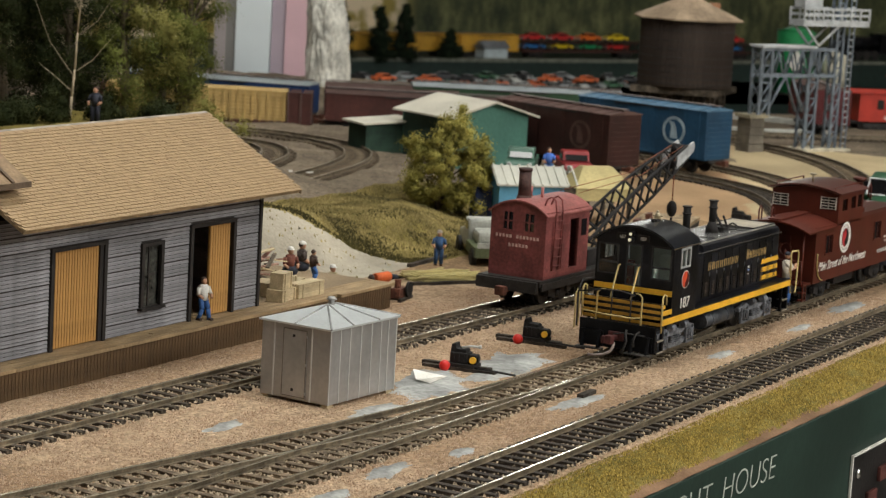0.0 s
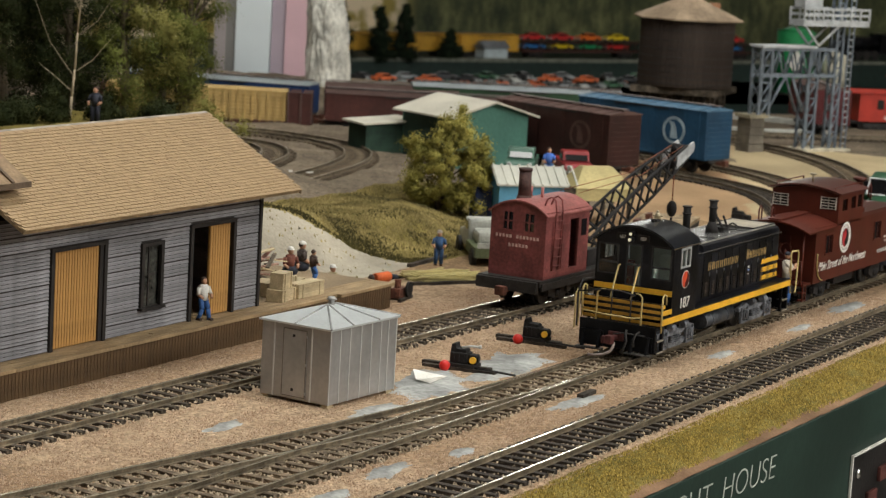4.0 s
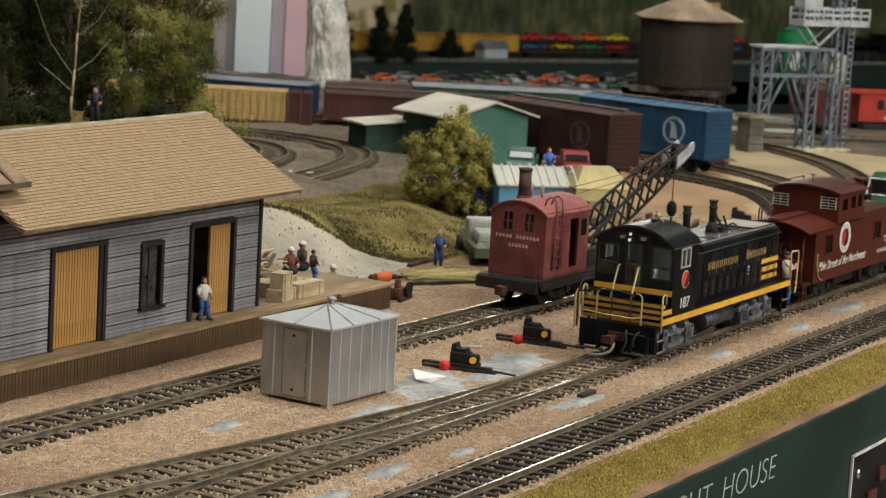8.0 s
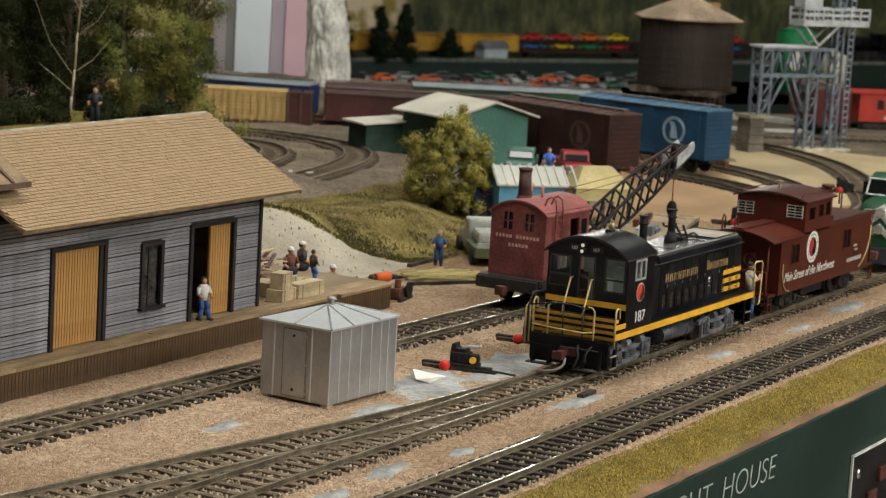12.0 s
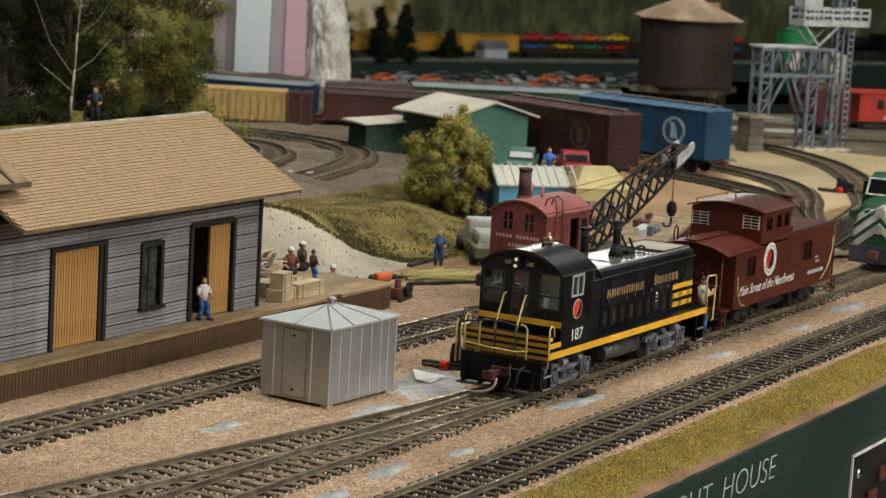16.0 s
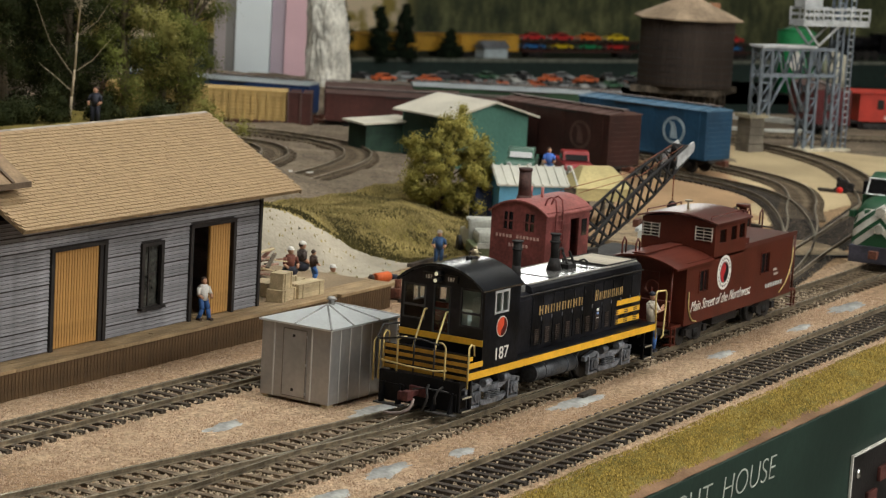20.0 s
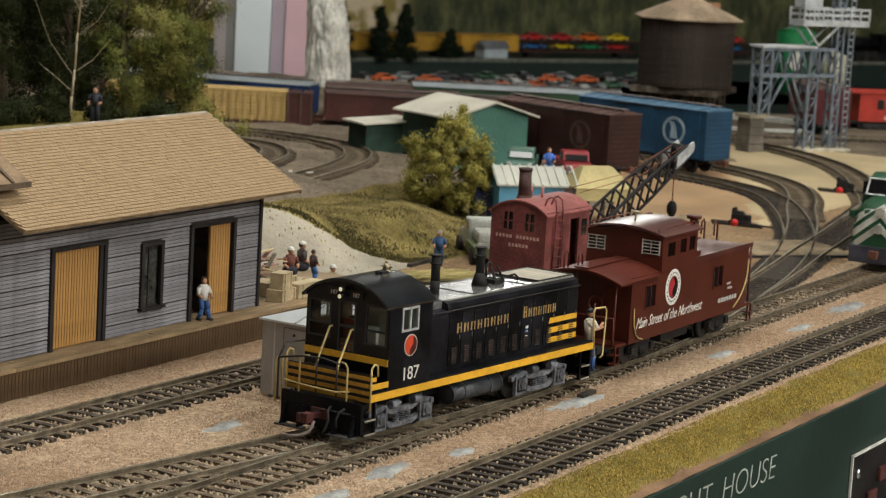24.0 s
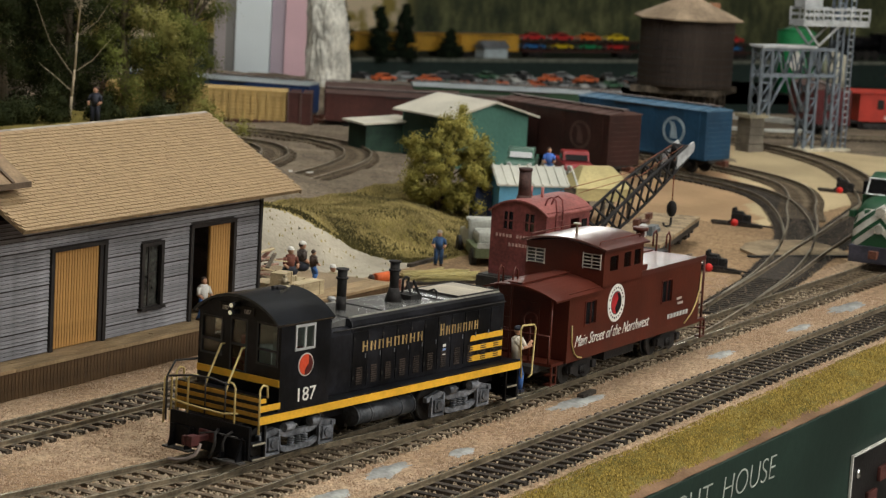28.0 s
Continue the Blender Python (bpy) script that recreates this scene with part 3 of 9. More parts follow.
    part("barge_board", bm, mat("barge_brown", (0.16, 0.11, 0.07), 0.8), h)
    part("office_wall", bme_box(52.0, 61.3, 18.95, 25.0, 0.8, 7.6), CLAP_DARK, h, "dark clapboard wall of the office end")
    bm = bme()
    prism(bm, [(18.6, 7.6), (25.3, 7.6), (21.95, 9.4)], 52.0, 61.4)
    part("office_roof", bm, mat("roof_board", (0, 0, 0)), h)
    # dormer over the office end
    bm = bme()
    prism(bm, [(18.35, 7.02), (21.4, 8.95), (21.4, 9.05), (18.35, 7.12)], 61.4, 63.35)
    dormer = part("dormer_roof", bm, mat("dormer_brown", (0.22, 0.15, 0.09), 0.8, var=0.2), h, "plain brown board roof with battens")
    bm = bme()
    for x in (61.6, 62.4):
        prism(bm, [(18.35, 7.12), (21.4, 9.05), (21.4, 9.13), (18.35, 7.2)], x, x + 0.14)
    box(bm, 61.4, 63.35, 18.28, 18.36, 6.94, 7.14)
    part("batten", bm, mat("batten_brown", (0.11, 0.075, 0.05), 0.8), h)


def bme_box(x0, x1, y0, y1, z0, z1):
    bm = bme()
    box(bm, x0, x1, y0, y1, z0, z1)
    return bm


def shingle_field_mat():
    m = mat("shingle_tan_field", (0.335, 0.232, 0.131), 0.85, var=0.07, scale=300, fine=900, bump=0.25)
    n, l = m.node_tree.nodes, m.node_tree.links
    geo = n.new("ShaderNodeNewGeometry")
    for k in n:
        if k.type == "MAP_RANGE":
            for link in list(k.inputs["Value"].links):
                if link.from_node.type == "OBJECT_INFO":
                    l.new(geo.outputs["Random Per Island"], k.inputs["Value"])
    return m


freight_house()


# ---- metal hut ----
def metal_hut():
    t = thing("metal_hut", 68.5, 9.0, -0.36, -3.2, "small silver sheet-metal hut with a hipped roof on ballast", "hut")
    W, D, H = 4.15, 2.98, 2.74   # along the track, across it, wall height
    z0 = 0.16
    bm = bme()
    box(bm, 0, W, 0, D, z0, z0 + H)
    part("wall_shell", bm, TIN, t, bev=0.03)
    seam = bme()
    for x in (0.02, 0.62, 1.22, 1.9, 2.55, 3.15, 3.62, W - 0.01):
        box(seam, x - 0.022, x + 0.022, -0.022, 0.0, z0, z0 + H)
    me = mesh_of("seam", seam, mat("hut_seam_pale", (0.62, 0.62, 0.61), 0.4, 0.3, var=0.06), 0.008)
    ob = new("wall_seam", me)
    ob.parent = t
    for y in (0.78, 2.42):
        bm = bme()
        box(bm, -0.03, 0, y - 0.025, y + 0.025, z0, z0 + H)
        part("wall_seam", bm, mat("hut_seam_pale", (0, 0, 0)), t)
    bm = bme()
    box(bm, -0.03, 0, 0.98, 2.02, z0 + 0.08, z0 + H - 0.22)
    door = part("door", bm, TIN, t, "narrow framed door", bev=0.015)
    bm = bme()
    for y0, y1, a, b in ((0.98, 1.01, 0.1, 2.54), (1.99, 2.02, 0.1, 2.54), (1.01, 1.99, 2.51, 2.54), (1.01, 1.99, 0.1, 0.13)):
        box(bm, -0.045, -0.028, y0, y1, z0 + a, z0 + b)
    part("frame", bm, mat("hut_seam_dark", (0.22, 0.2, 0.185), 0.5, 0.6, var=0.1), door)
    for z in (0.22, 1.25, 2.28):
        bm = bme()
        cyl(bm, (-0.05, 0.99, z0 + z), (-0.05, 0.99, z0 + z + 0.1), 0.03)
        part("hinge", bm, TIN, door)
    bm = bme()
    box(bm, -0.045, -0.03, 1.5, 1.6, z0 + 2.24, z0 + 2.34)
    box(bm, -0.045, -0.03, 1.5, 1.6, z0 + 0.3, z0 + 0.4)
    part("vent", bm, DARK_METAL, door)
    o, zr, peak = 0.09, z0 + H, z0 + H + 0.46
    bm = bme()
    base = [bm.verts.new(p) for p in ((-o, -o, zr), (W + o, -o, zr), (W + o, D + o, zr), (-o, D + o, zr))]
    low = [bm.verts.new(p) for p in ((-o, -o, zr - 0.07), (W + o, -o, zr - 0.07), (W + o, D + o, zr - 0.07), (-o, D + o, zr - 0.07))]
    top = [bm.verts.new(p) for p in ((W * 0.44, D / 2, peak), (W * 0.56, D / 2, peak))]
    for q in ((base[0], base[1], top[1], top[0]), (base[1], base[2], top[1]), (base[2], base[3], top[0], top[1]), (base[3], base[0], top[0])):
        bm.faces.new(q)
    for i in range(4):
        bm.faces.new((low[i], low[(i + 1) % 4], base[(i + 1) % 4], base[i]))
    bm.faces.new(low[::-1])
    roof = part("roof", bm, TIN_ROOF, t, "hipped sheet roof with standing seams, lamp sheen in its colour")
    for a, b in (((W * 0.30, -o, zr + 0.01), (W * 0.45, D / 2, peak)), ((W * 0.70, -o, zr + 0.01), (W * 0.55, D / 2, peak)), ((-o, -o, zr), (W * 0.44, D / 2, peak)), ((W + o, -o, zr), (W * 0.56, D / 2, peak)), ((-o, D * 0.5, zr), (W * 0.44, D / 2, peak))):
        bm = bme()
        cyl(bm, a, b, 0.04, n=6)
        part("seam", bm, mat("hut_roof_seam", (0.3, 0.3, 0.3), 0.5, 0.3), roof)
    bm = bme()
    cyl(bm, (W * 0.5, D / 2, peak - 0.05), (W * 0.5, D / 2, peak + 0.16), 0.13, 0.1)
    cyl(bm, (W * 0.5, D / 2, peak + 0.16), (W * 0.5, D / 2, peak + 0.26), 0.2, 0.12)
    part("ventilator", bm, TIN, roof, "small roof ventilator")
    for x, y in ((0.15, 0.12), (W - 0.3, 0.12), (0.15, D - 0.3), (W - 0.3, D - 0.3)):
        bm = bme()
        box(bm, x - 0.12, x + 0.22, y - 0.08, y + 0.2, -0.05, z0 + 0.02)
        part("timber_block", bm, CRATE, t, "pale timber block")


metal_hut()


# ---- switch machines ----
def switch_machine(lantern=True, lever=True, y_ball=0.5):
    """Two long headblock ties lie across, with the motor on them and the lantern ball at the viewer's side."""
    t = thing("switch_machine", 0, 0, 0, 0, "black switch machine with a red target ball beside a turnout", "switch machine", "switch machines")
    for x, y0, y1 in ((-0.3, -1.5, 1.5), (0.28, -1.1, 1.75)):
        part("headblock_tie", bme_box(x - 0.13, x + 0.13, y0, y1, 0.0, 0.16), TIE_BLACK, t, bev=0.015)
    bm = bme()
    box(bm, -0.42, 0.42, -0.62, 0.55, 0.16, 0.3)
    part("base_plate", bm, SOOT_AND_SHADE, t, bev=0.02)
    bm = bme()
    box(bm, -0.3, 0.3, -0.3, 0.42, 0.3, 0.72)
    prism(bm, [(-0.24, 0.7), (0.44, 0.7), (0.4, 1.02), (0.24, 1.06), (0.2, 0.86), (-0.2, 0.84)], -0.22, 0.26, "x")
    part("motor_case", bm, SOOT_AND_SHADE, t, bev=0.04)
    bm = bme()
    box(bm, -0.2, 0.22, -0.62, -0.3, 0.3, 0.66)
    cyl(bm, (0.0, -0.62, 0.5), (0.0, -0.7, 0.5), 0.13, n=12)
    part("gear_box", bm, SOOT_AND_SHADE, t, bev=0.03)
    for y in (-0.15, 0.05, 0.25):
        part("rib", bme_box(-0.33, -0.3, y - 0.03, y + 0.03, 0.32, 0.68), SOOT_AND_SHADE, t)
    bm = bme()
    cyl(bm, (-0.62, y_ball, 0.1), (-0.3, y_ball, 0.22), 0.06)
    part("spindle", bm, SOOT_AND_SHADE, t)
    bm = bme()
    ball(bm, (-0.6, y_ball, 0.22), 0.215, n=14)
    part("target", bm, RED, t, "glossy red ball")
    if lantern:
        bm = bme()
        cyl(bm, (-0.22, -0.52, 0.48), (-0.42, -0.56, 0.5), 0.13, n=12)
        part("cap", bm, YELLOW, t, "small yellow lens")
    if lever:
        bm = bme()
        tube(bm, [(-0.1, 0.0, 0.9), (-0.1, -0.35, 0.98), (-0.08, -0.7, 1.0)], 0.055)
        ball(bm, (-0.08, -0.72, 1.0), 0.08)
        part("lever", bm, PALE_GREY, t, "silver lever")
    bm = bme()
    tube(bm, [(-0.3, -0.6, 0.2), (-0.3, -1.6, 0.16), (-0.3, -2.3, 0.12)], 0.05)
    part("throw_rod", bm, DARK_METAL, t)
    return t


switch_machine().matrix_basis = pose(78.05 * C, 8.9 * C, -0.33 * C, 0, 0, 8)
switch_machine(lever=False).matrix_basis = pose(84.95 * C, 9.35 * C, -0.33 * C, 0, 0, 8)
FAR_SWITCH = switch_machine(False, False, 0.1)
FAR_SWITCH.matrix_basis = pose(125.9 * C, 17.2 * C, ground_z(125.9, 17.2) * C, 0, 0, 6)
for x, y, r in ((146.9, 18.5, 8), (109.0, 11.6, 8)):
    copy_thing(FAR_SWITCH, pose(x * C, y * C, ground_z(x, y) * C, 0, 0, r))
# solid dark strip laid in place of the shadow in the table joint
bm = bme()
box(bm, -3.3, 3.4, -0.16, 0.16, 0, 0.08)
solid("table_joint", bm, SOOT_AND_SHADE, 116.9, 9.8, -0.24, -39, "dark strip for the shadowed joint between two layout tables", "joint", kind="structure")
bm = bme()
prism(bm, [(-2.7, 0.18), (3.0, 0.18), (3.6, 2.6), (3.2, 5.0), (0.6, 5.3), (-1.2, 4.2), (-2.5, 2.4)], 0, 0.1, "z")
solid("joint_board", bm, mat("joint_board", (0.25, 0.19, 0.125), 0.9, var=0.3, scale=40, fine=500, bump=0.4, spec=0.1), 116.9, 9.8, -0.25, -39, "bare tan board laid between rails beyond the table joint", "board", kind="structure")


# ---- grey plaster spots on the ballast ----
def plaster_patch(x, y, rx, ry, rz, seed):
    rnd = random.Random(seed)
    bm = bme()
    k, ring, mid = 22, [], []
    for i in range(k):
        a = 2 * math.pi * i / k
        w = 1 + rnd.uniform(-0.38, 0.3)
        ring.append(bm.verts.new((rx * w * math.cos(a), ry * w * math.sin(a), 0.0)))
        mid.append(bm.verts.new((rx * 0.6 * math.cos(a), ry * 0.6 * math.sin(a), 0.05 + rnd.uniform(0, 0.03))))
    c = bm.verts.new((0, 0, 0.07))
    for i in range(k):
        j = (i + 1) % k
        bm.faces.new((ring[i], ring[j], mid[j], mid[i])).smooth = True
        bm.faces.new((mid[i], mid[j], c)).smooth = True
    solid("plaster_patch", bm, PLASTER, x, y, -0.335, rz, "bare grey plaster spot showing through the ballast", "plaster patch", "plaster patches")


PATCHES = ((62.3, 2.85, 1.7, 0.5, 4), (75.9, 2.9, 2.1, 0.55, -3), (74.8, 8.5, 3.3, 1.75, 24), (77.6, 7.6, 1.9, 0.75, -6), (80.6, 8.0, 2.9, 1.6, 10), (103.9, 2.6, 2.6, 0.6, 0), (63.8, 10.1, 1.3, 0.5, 10), (66.2, 2.35, 1.0, 0.4, 0), (69.6, 7.7, 1.8, 0.6, 0), (88.5, 2.5, 1.5, 0.4, 0), (97, 2.3, 1.4, 0.35, 0), (58.6, 2.6, 1.4, 0.4, 0))
for i, row in enumerate(PATCHES):
    plaster_patch(*row, seed=i + 5)
bm = bme()
v = [bm.verts.new(p) for p in ((-0.75, -0.35, 0.03), (0.7, -0.45, 0.05), (0.8, 0.3, 0.03), (-0.1, 0.62, 0.34), (-0.7, 0.25, 0.1))]
bm.faces.new(v)
bmesh.ops.solidify(bm, geom=bm.faces[:], thickness=0.02)
solid("paper_scrap", bm, WHITE, 75.3, 8.8, -0.26, 8, "scrap of white paper lying on grey plaster", "paper")


# ---- painted figures ----
OVERALL = mat("painted_overall", (0.03, 0.075, 0.17), 0.75, var=0.25, scale=200)


def figure(x, y, z, rz, shirt, legs, label, stance="stand", hat=None, tall=2.0):
    """A small painted model figure in one mesh."""
    bm = bme()
    k = tall / 2.0
    if stance == "sit":
        for s in (-0.14, 0.14):
            cyl(bm, (0.0, s, 0.75), (-0.55, s * 1.2, 0.62), 0.12, 0.11, mi=1)
            cyl(bm, (-0.55, s * 1.2, 0.62), (-0.62, s * 1.3, 0.02), 0.11, 0.09, mi=1)
            box(bm, -0.82, -0.52, s * 1.3 - 0.08, s * 1.3 + 0.08, 0, 0.1, 3)
        base = 0.7
    elif stance == "lean":
        for s in (-0.13, 0.13):
            cyl(bm, (0.0, s, 0.95), (-0.16, s * 1.3, 0.5), 0.13, 0.12, mi=1)
            cyl(bm, (-0.16, s * 1.3, 0.5), (-0.1 + s, s * 1.6, 0.05), 0.11, 0.09, mi=1)
            box(bm, -0.3 + s, -0.02 + s, s * 1.6 - 0.08, s * 1.6 + 0.08, 0, 0.1, 3)
        base = 0.9
    elif stance == "low":
        ball(bm, (0, 0, 0.25), 0.34, 1.1, 1.2, 0.8, mi=1)
        base = 0.3
    else:
        for s in (-0.13, 0.13):
            cyl(bm, (0, s, 0.98), (0.02, s * 1.2, 0.08), 0.15, 0.1, mi=1)
            box(bm, -0.2, 0.09, s * 1.2 - 0.08, s * 1.2 + 0.08, 0, 0.1, 3)
        base = 0.93
    cyl(bm, (0, 0, base - 0.02), (0, 0, base + 0.62), 0.2, 0.25, mi=0)
    ball(bm, (0, 0, base + 0.6), 0.26, 0.75, 1.05, 0.5, mi=0)
    for s in (-1, 1):
        cyl(bm, (0, s * 0.27, base + 0.58), (-0.1, s * 0.36, base + 0.25), 0.09, 0.08, mi=0)
        cyl(bm, (-0.1, s * 0.36, base + 0.25), (-0.32, s * 0.24, base + 0.12), 0.075, 0.06, mi=2)
    cyl(bm, (0, 0, base + 0.6), (0, 0, base + 0.75), 0.08, mi=2)
    ball(bm, (-0.02, 0, base + 0.85), 0.15, 1, 0.9, 1.15, mi=2)
    ball(bm, (0.02, 0, base + 0.91), 0.155, 1, 0.95, 0.95, mi=3)
    if hat:
        cyl(bm, (-0.03, 0, base + 0.93), (-0.03, 0, base + 0.95), 0.175, n=12, mi=4)
        ball(bm, (0, 0, base + 0.96), 0.16, 1, 1, 0.8, mi=4)
    bmesh.ops.scale(bm, vec=(k, k, k), verts=bm.verts)
    return solid("model_figure", bm, [shirt, legs, SKIN, HAIR, hat or HAIR], x, y, z, rz, label, "figurine", "painted figures")


figure(74.25, 18.5, 0.8, 75, SHIRT_WHITE, BLUE_CLOTH, "painted figurine in white shirt and jeans leaning in the doorway", "lean", tall=1.75)
figure(85.8, 22.0, 0.75, 60, SHIRT_BROWN, SUIT_DARK, "painted figurine in brown shirt bending behind the crates", "low", SHIRT_WHITE, 1.9)
figure(87.2, 22.3, 0.75, 130, mat("painted_dark_shirt", (0.05, 0.035, 0.03), 0.75), SUIT_DARK, "painted figurine in dark shirt crouching by the crates", "low", SHIRT_WHITE, 2.0)
figure(85.0, 20.3, 0.8, 150, HAIR, BLUE_CLOTH, "painted figurine in dark shirt and blue jeans leaning over crates", "lean", None, 1.45)
figure(88.9, 21.7, -0.35, 60, mat("painted_khaki", (0.30, 0.24, 0.14), 0.75), SHIRT_GREY, "painted khaki figurine with white cap below the deck", "low", SHIRT_WHITE, 1.9)
figure(99.3, 22.1, -0.31, 30, OVERALL, OVERALL, "painted figurine in blue overalls standing on gravel", "stand", SHIRT_GREY, 1.75)
figure(103.45, 46.7, ground_z(103.45, 46.7), 20, SUIT_DARK, SUIT_DARK, "painted figurine in a dark suit standing under trees", "stand", None, 2.1)
bm = bme()
cyl(bm, (-0.5, 0, 0.22), (0.45, 0.1, 0.2), 0.2, 0.24, mi=0)
ball(bm, (-0.68, 0, 0.24), 0.16, mi=1)
cyl(bm, (0.4, 0.1, 0.18), (1.1, 0.2, 0.12), 0.15, 0.1, mi=2)
solid("model_figure", bm, [SHIRT_ORANGE, HAIR, SUIT_DARK], 88.6, 18.9, 0.55, -15, "painted figurine in orange shirt leaning across the platform end", "figurine", "painted figures")


# ---- freight on the platform ----
def crate(x, y, z, sx, sy, sz, rz):
    t = thing("crate", x, y, z, rz, "pale wooden shipping crate on the loading platform", "crate", "crates on the platform")
    part("body", bme_box(-sx / 2 + 0.03, sx / 2 - 0.03, -sy / 2 + 0.03, sy / 2 - 0.03, 0, sz - 0.03), CRATE, t)
    for y2 in (-sy / 2, sy / 2 - 0.03):
        for k in range(3):
            z2 = sz * k / 3
            part("board", bme_box(-sx / 2, sx / 2, y2, y2 + 0.03, z2 + 0.015, z2 + sz / 3 - 0.015), CRATE, t)
    for x2 in (-sx / 2, sx / 2 - 0.03):
        part("end_panel", bme_box(x2, x2 + 0.03, -sy / 2 + 0.04, sy / 2 - 0.04, 0.01, sz - 0.04), CRATE, t)
    part("lid", bme_box(-sx / 2, sx / 2, -sy / 2, sy / 2, sz - 0.03, sz), CRATE, t)
    for x2 in (-sx * 0.36, sx * 0.3):
        part("cleat", bme_box(x2, x2 + 0.1, -sy / 2 - 0.04, -sy / 2, 0.0, sz), CRATE, t)


for row in ((80.2, 18.75, 0.8, 1.35, 0.75, 0.5, 8), (80.15, 18.75, 1.3, 0.95, 0.6, 0.68, 10), (81.85, 18.65, 0.8, 1.95, 0.65, 0.6, 0), (81.7, 19.6, 0.8, 1.0, 0.7, 0.72, 6), (80.7, 19.9, 0.8, 1.2, 0.8, 0.6, 10), (82.9, 19.9, 0.8, 0.9, 0.7, 0.45, 14)):
    crate(*row)


def scrap_boards():
    t = thing("scrap_boards", 83.6, 21.9, 0.79, 20, "jumble of dark brown and pinkish boards behind the crates", "boards")
    rnd = random.Random(14)
    for i in range(14):
        bm = bme()
        box(bm, -0.9, 0.9, -0.09, 0.09, 0, 0.05)
        m = [RUST, CRATE, TIE, mat("board_pink", (0.34, 0.2, 0.15), 0.8)][i % 4]
        part("board", bm, m, t, m=pose(rnd.uniform(-0.9, 0.9) * C, rnd.uniform(-0.4, 0.4) * C, (0.05 + 0.09 * i) * C, rnd.uniform(-14, 14), rnd.uniform(-14, 14), rnd.uniform(-70, 70)))


scrap_boards()


def small_motor():
    t = thing("flat_belt_engine", 89.6, 18.6, -0.33, 10, "rusty dark stationary engine on skids beside the platform", "engine")
    part("skid", bme_box(-0.8, 0.8, -0.4, -0.25, 0, 0.14), TIE_BLACK, t)
    part("skid", bme_box(-0.8, 0.8, 0.25, 0.4, 0, 0.14), TIE_BLACK, t)
    bm = bme()
    box(bm, -0.5, 0.5, -0.22, 0.22, 0.12, 0.55)
    cyl(bm, (-0.2, 0, 0.5), (-0.2, 0, 0.95), 0.15)
    part("block", bm, RUST, t, bev=0.02)
    bm = bme()
    cyl(bm, (0.3, -0.42, 0.45), (0.3, -0.3, 0.45), 0.36, n=16)
    part("flywheel", bm, SOOT_AND_SHADE, t)


small_motor()


def lumber_heap():
    t = thing("lumber_heap", 95.6, 19.8, -0.33, -32, "loose heap of pale yellow-green boards on the gravel", "lumber")
    rnd = random.Random(4)
    wood = mat("fresh_lumber", (0.50, 0.42, 0.18), 0.8, var=0.2, scale=150, stretch=(0.3, 3, 3))
    part("sleeper", bme_box(-2.2, 2.2, -1.2, -0.9, 0, 0.16), TIE_BLACK, t)
    part("sleeper", bme_box(-2.0, 2.2, 0.7, 1.0, 0, 0.16), TIE_BLACK, t)
    bm = bme()
    box(bm, -1.6, 1.6, -0.05, 0.05, 0, 0.05)
    me = mesh_of("board", bm, wood)
    for i in range(46):
        piece("board", me, t, rnd.uniform(-0.7, 0.9), rnd.uniform(-1.0, 0.9), 0.16 + 0.05 * (i // 12), rnd.uniform(-14, 10) + (25 if i > 41 else 0))


lumber_heap()


# ---- rolling stock: shared pieces ----
def wheelset(parent, x, r=0.55, material=None):
    """An axle with two flanged wheels, turning about its own centre."""
    bm = bme()
    for s in (-1, 1):
        cyl(bm, (0, s * 0.72, 0), (0, s * 0.78, 0), r + 0.07, n=20)
        cyl(bm, (0, s * 0.78, 0), (0, s * 1.0, 0), r, n=20)
        cyl(bm, (0, s * 1.0, 0), (0, s * 1.02, 0), r * 0.35, n=10)
    cyl(bm, (0, -1.02, 0), (0, 1.02, 0), 0.11)
    ob = part("wheelset", bm, material or DARK_METAL, parent)
    ob.matrix_basis = pose(x * C, 0, r * C)
    return ob


def coupler(parent, x, s):
    bm = bme()
    box(bm, min(x, x + s * 0.55), max(x, x + s * 0.55), -0.12, 0.12, 0.62, 0.85)
    box(bm, min(x + s * 0.5, x + s * 0.85), max(x + s * 0.5, x + s * 0.85), -0.24, 0.2, 0.55, 0.95)
    part("coupler", bm, RUST, parent, "rust-brown knuckle coupler", bev=0.03)


def freight_truck(parent, x, material, wheels=True, half=0.9):
    for s in (-1, 1):
        bm = bme()
        prism(bm, [(x - half - 0.2, 0.42), (x - half - 0.2, 0.68), (x - 0.35, 0.82), (x + 0.35, 0.82), (x + half + 0.2, 0.68), (x + half + 0.2, 0.42), (x + half - 0.2, 0.4), (x + 0.35, 0.22), (x - 0.35, 0.22), (x - half + 0.2, 0.4)], s * 1.18 - 0.06, s * 1.18 + 0.06, "y")
        for dx in (-0.14, 0.0, 0.14):
            cyl(bm, (x + dx, s * 1.27, 0.3), (x + dx, s * 1.27, 0.62), 0.06, n=8)
        for dx in (-half, half):
            box(bm, x + dx - 0.16, x + dx + 0.16, s * 1.28 - 0.06, s * 1.28 + 0.06, 0.42, 0.7)
        part("truck_frame", bm, material, parent)
    part("bolster", bme_box(x - 0.2, x + 0.2, -1.1, 1.1, 0.5, 0.9), material, parent)
    return [wheelset(parent, x - half, 0.5), wheelset(parent, x + half, 0.5)] if wheels else []


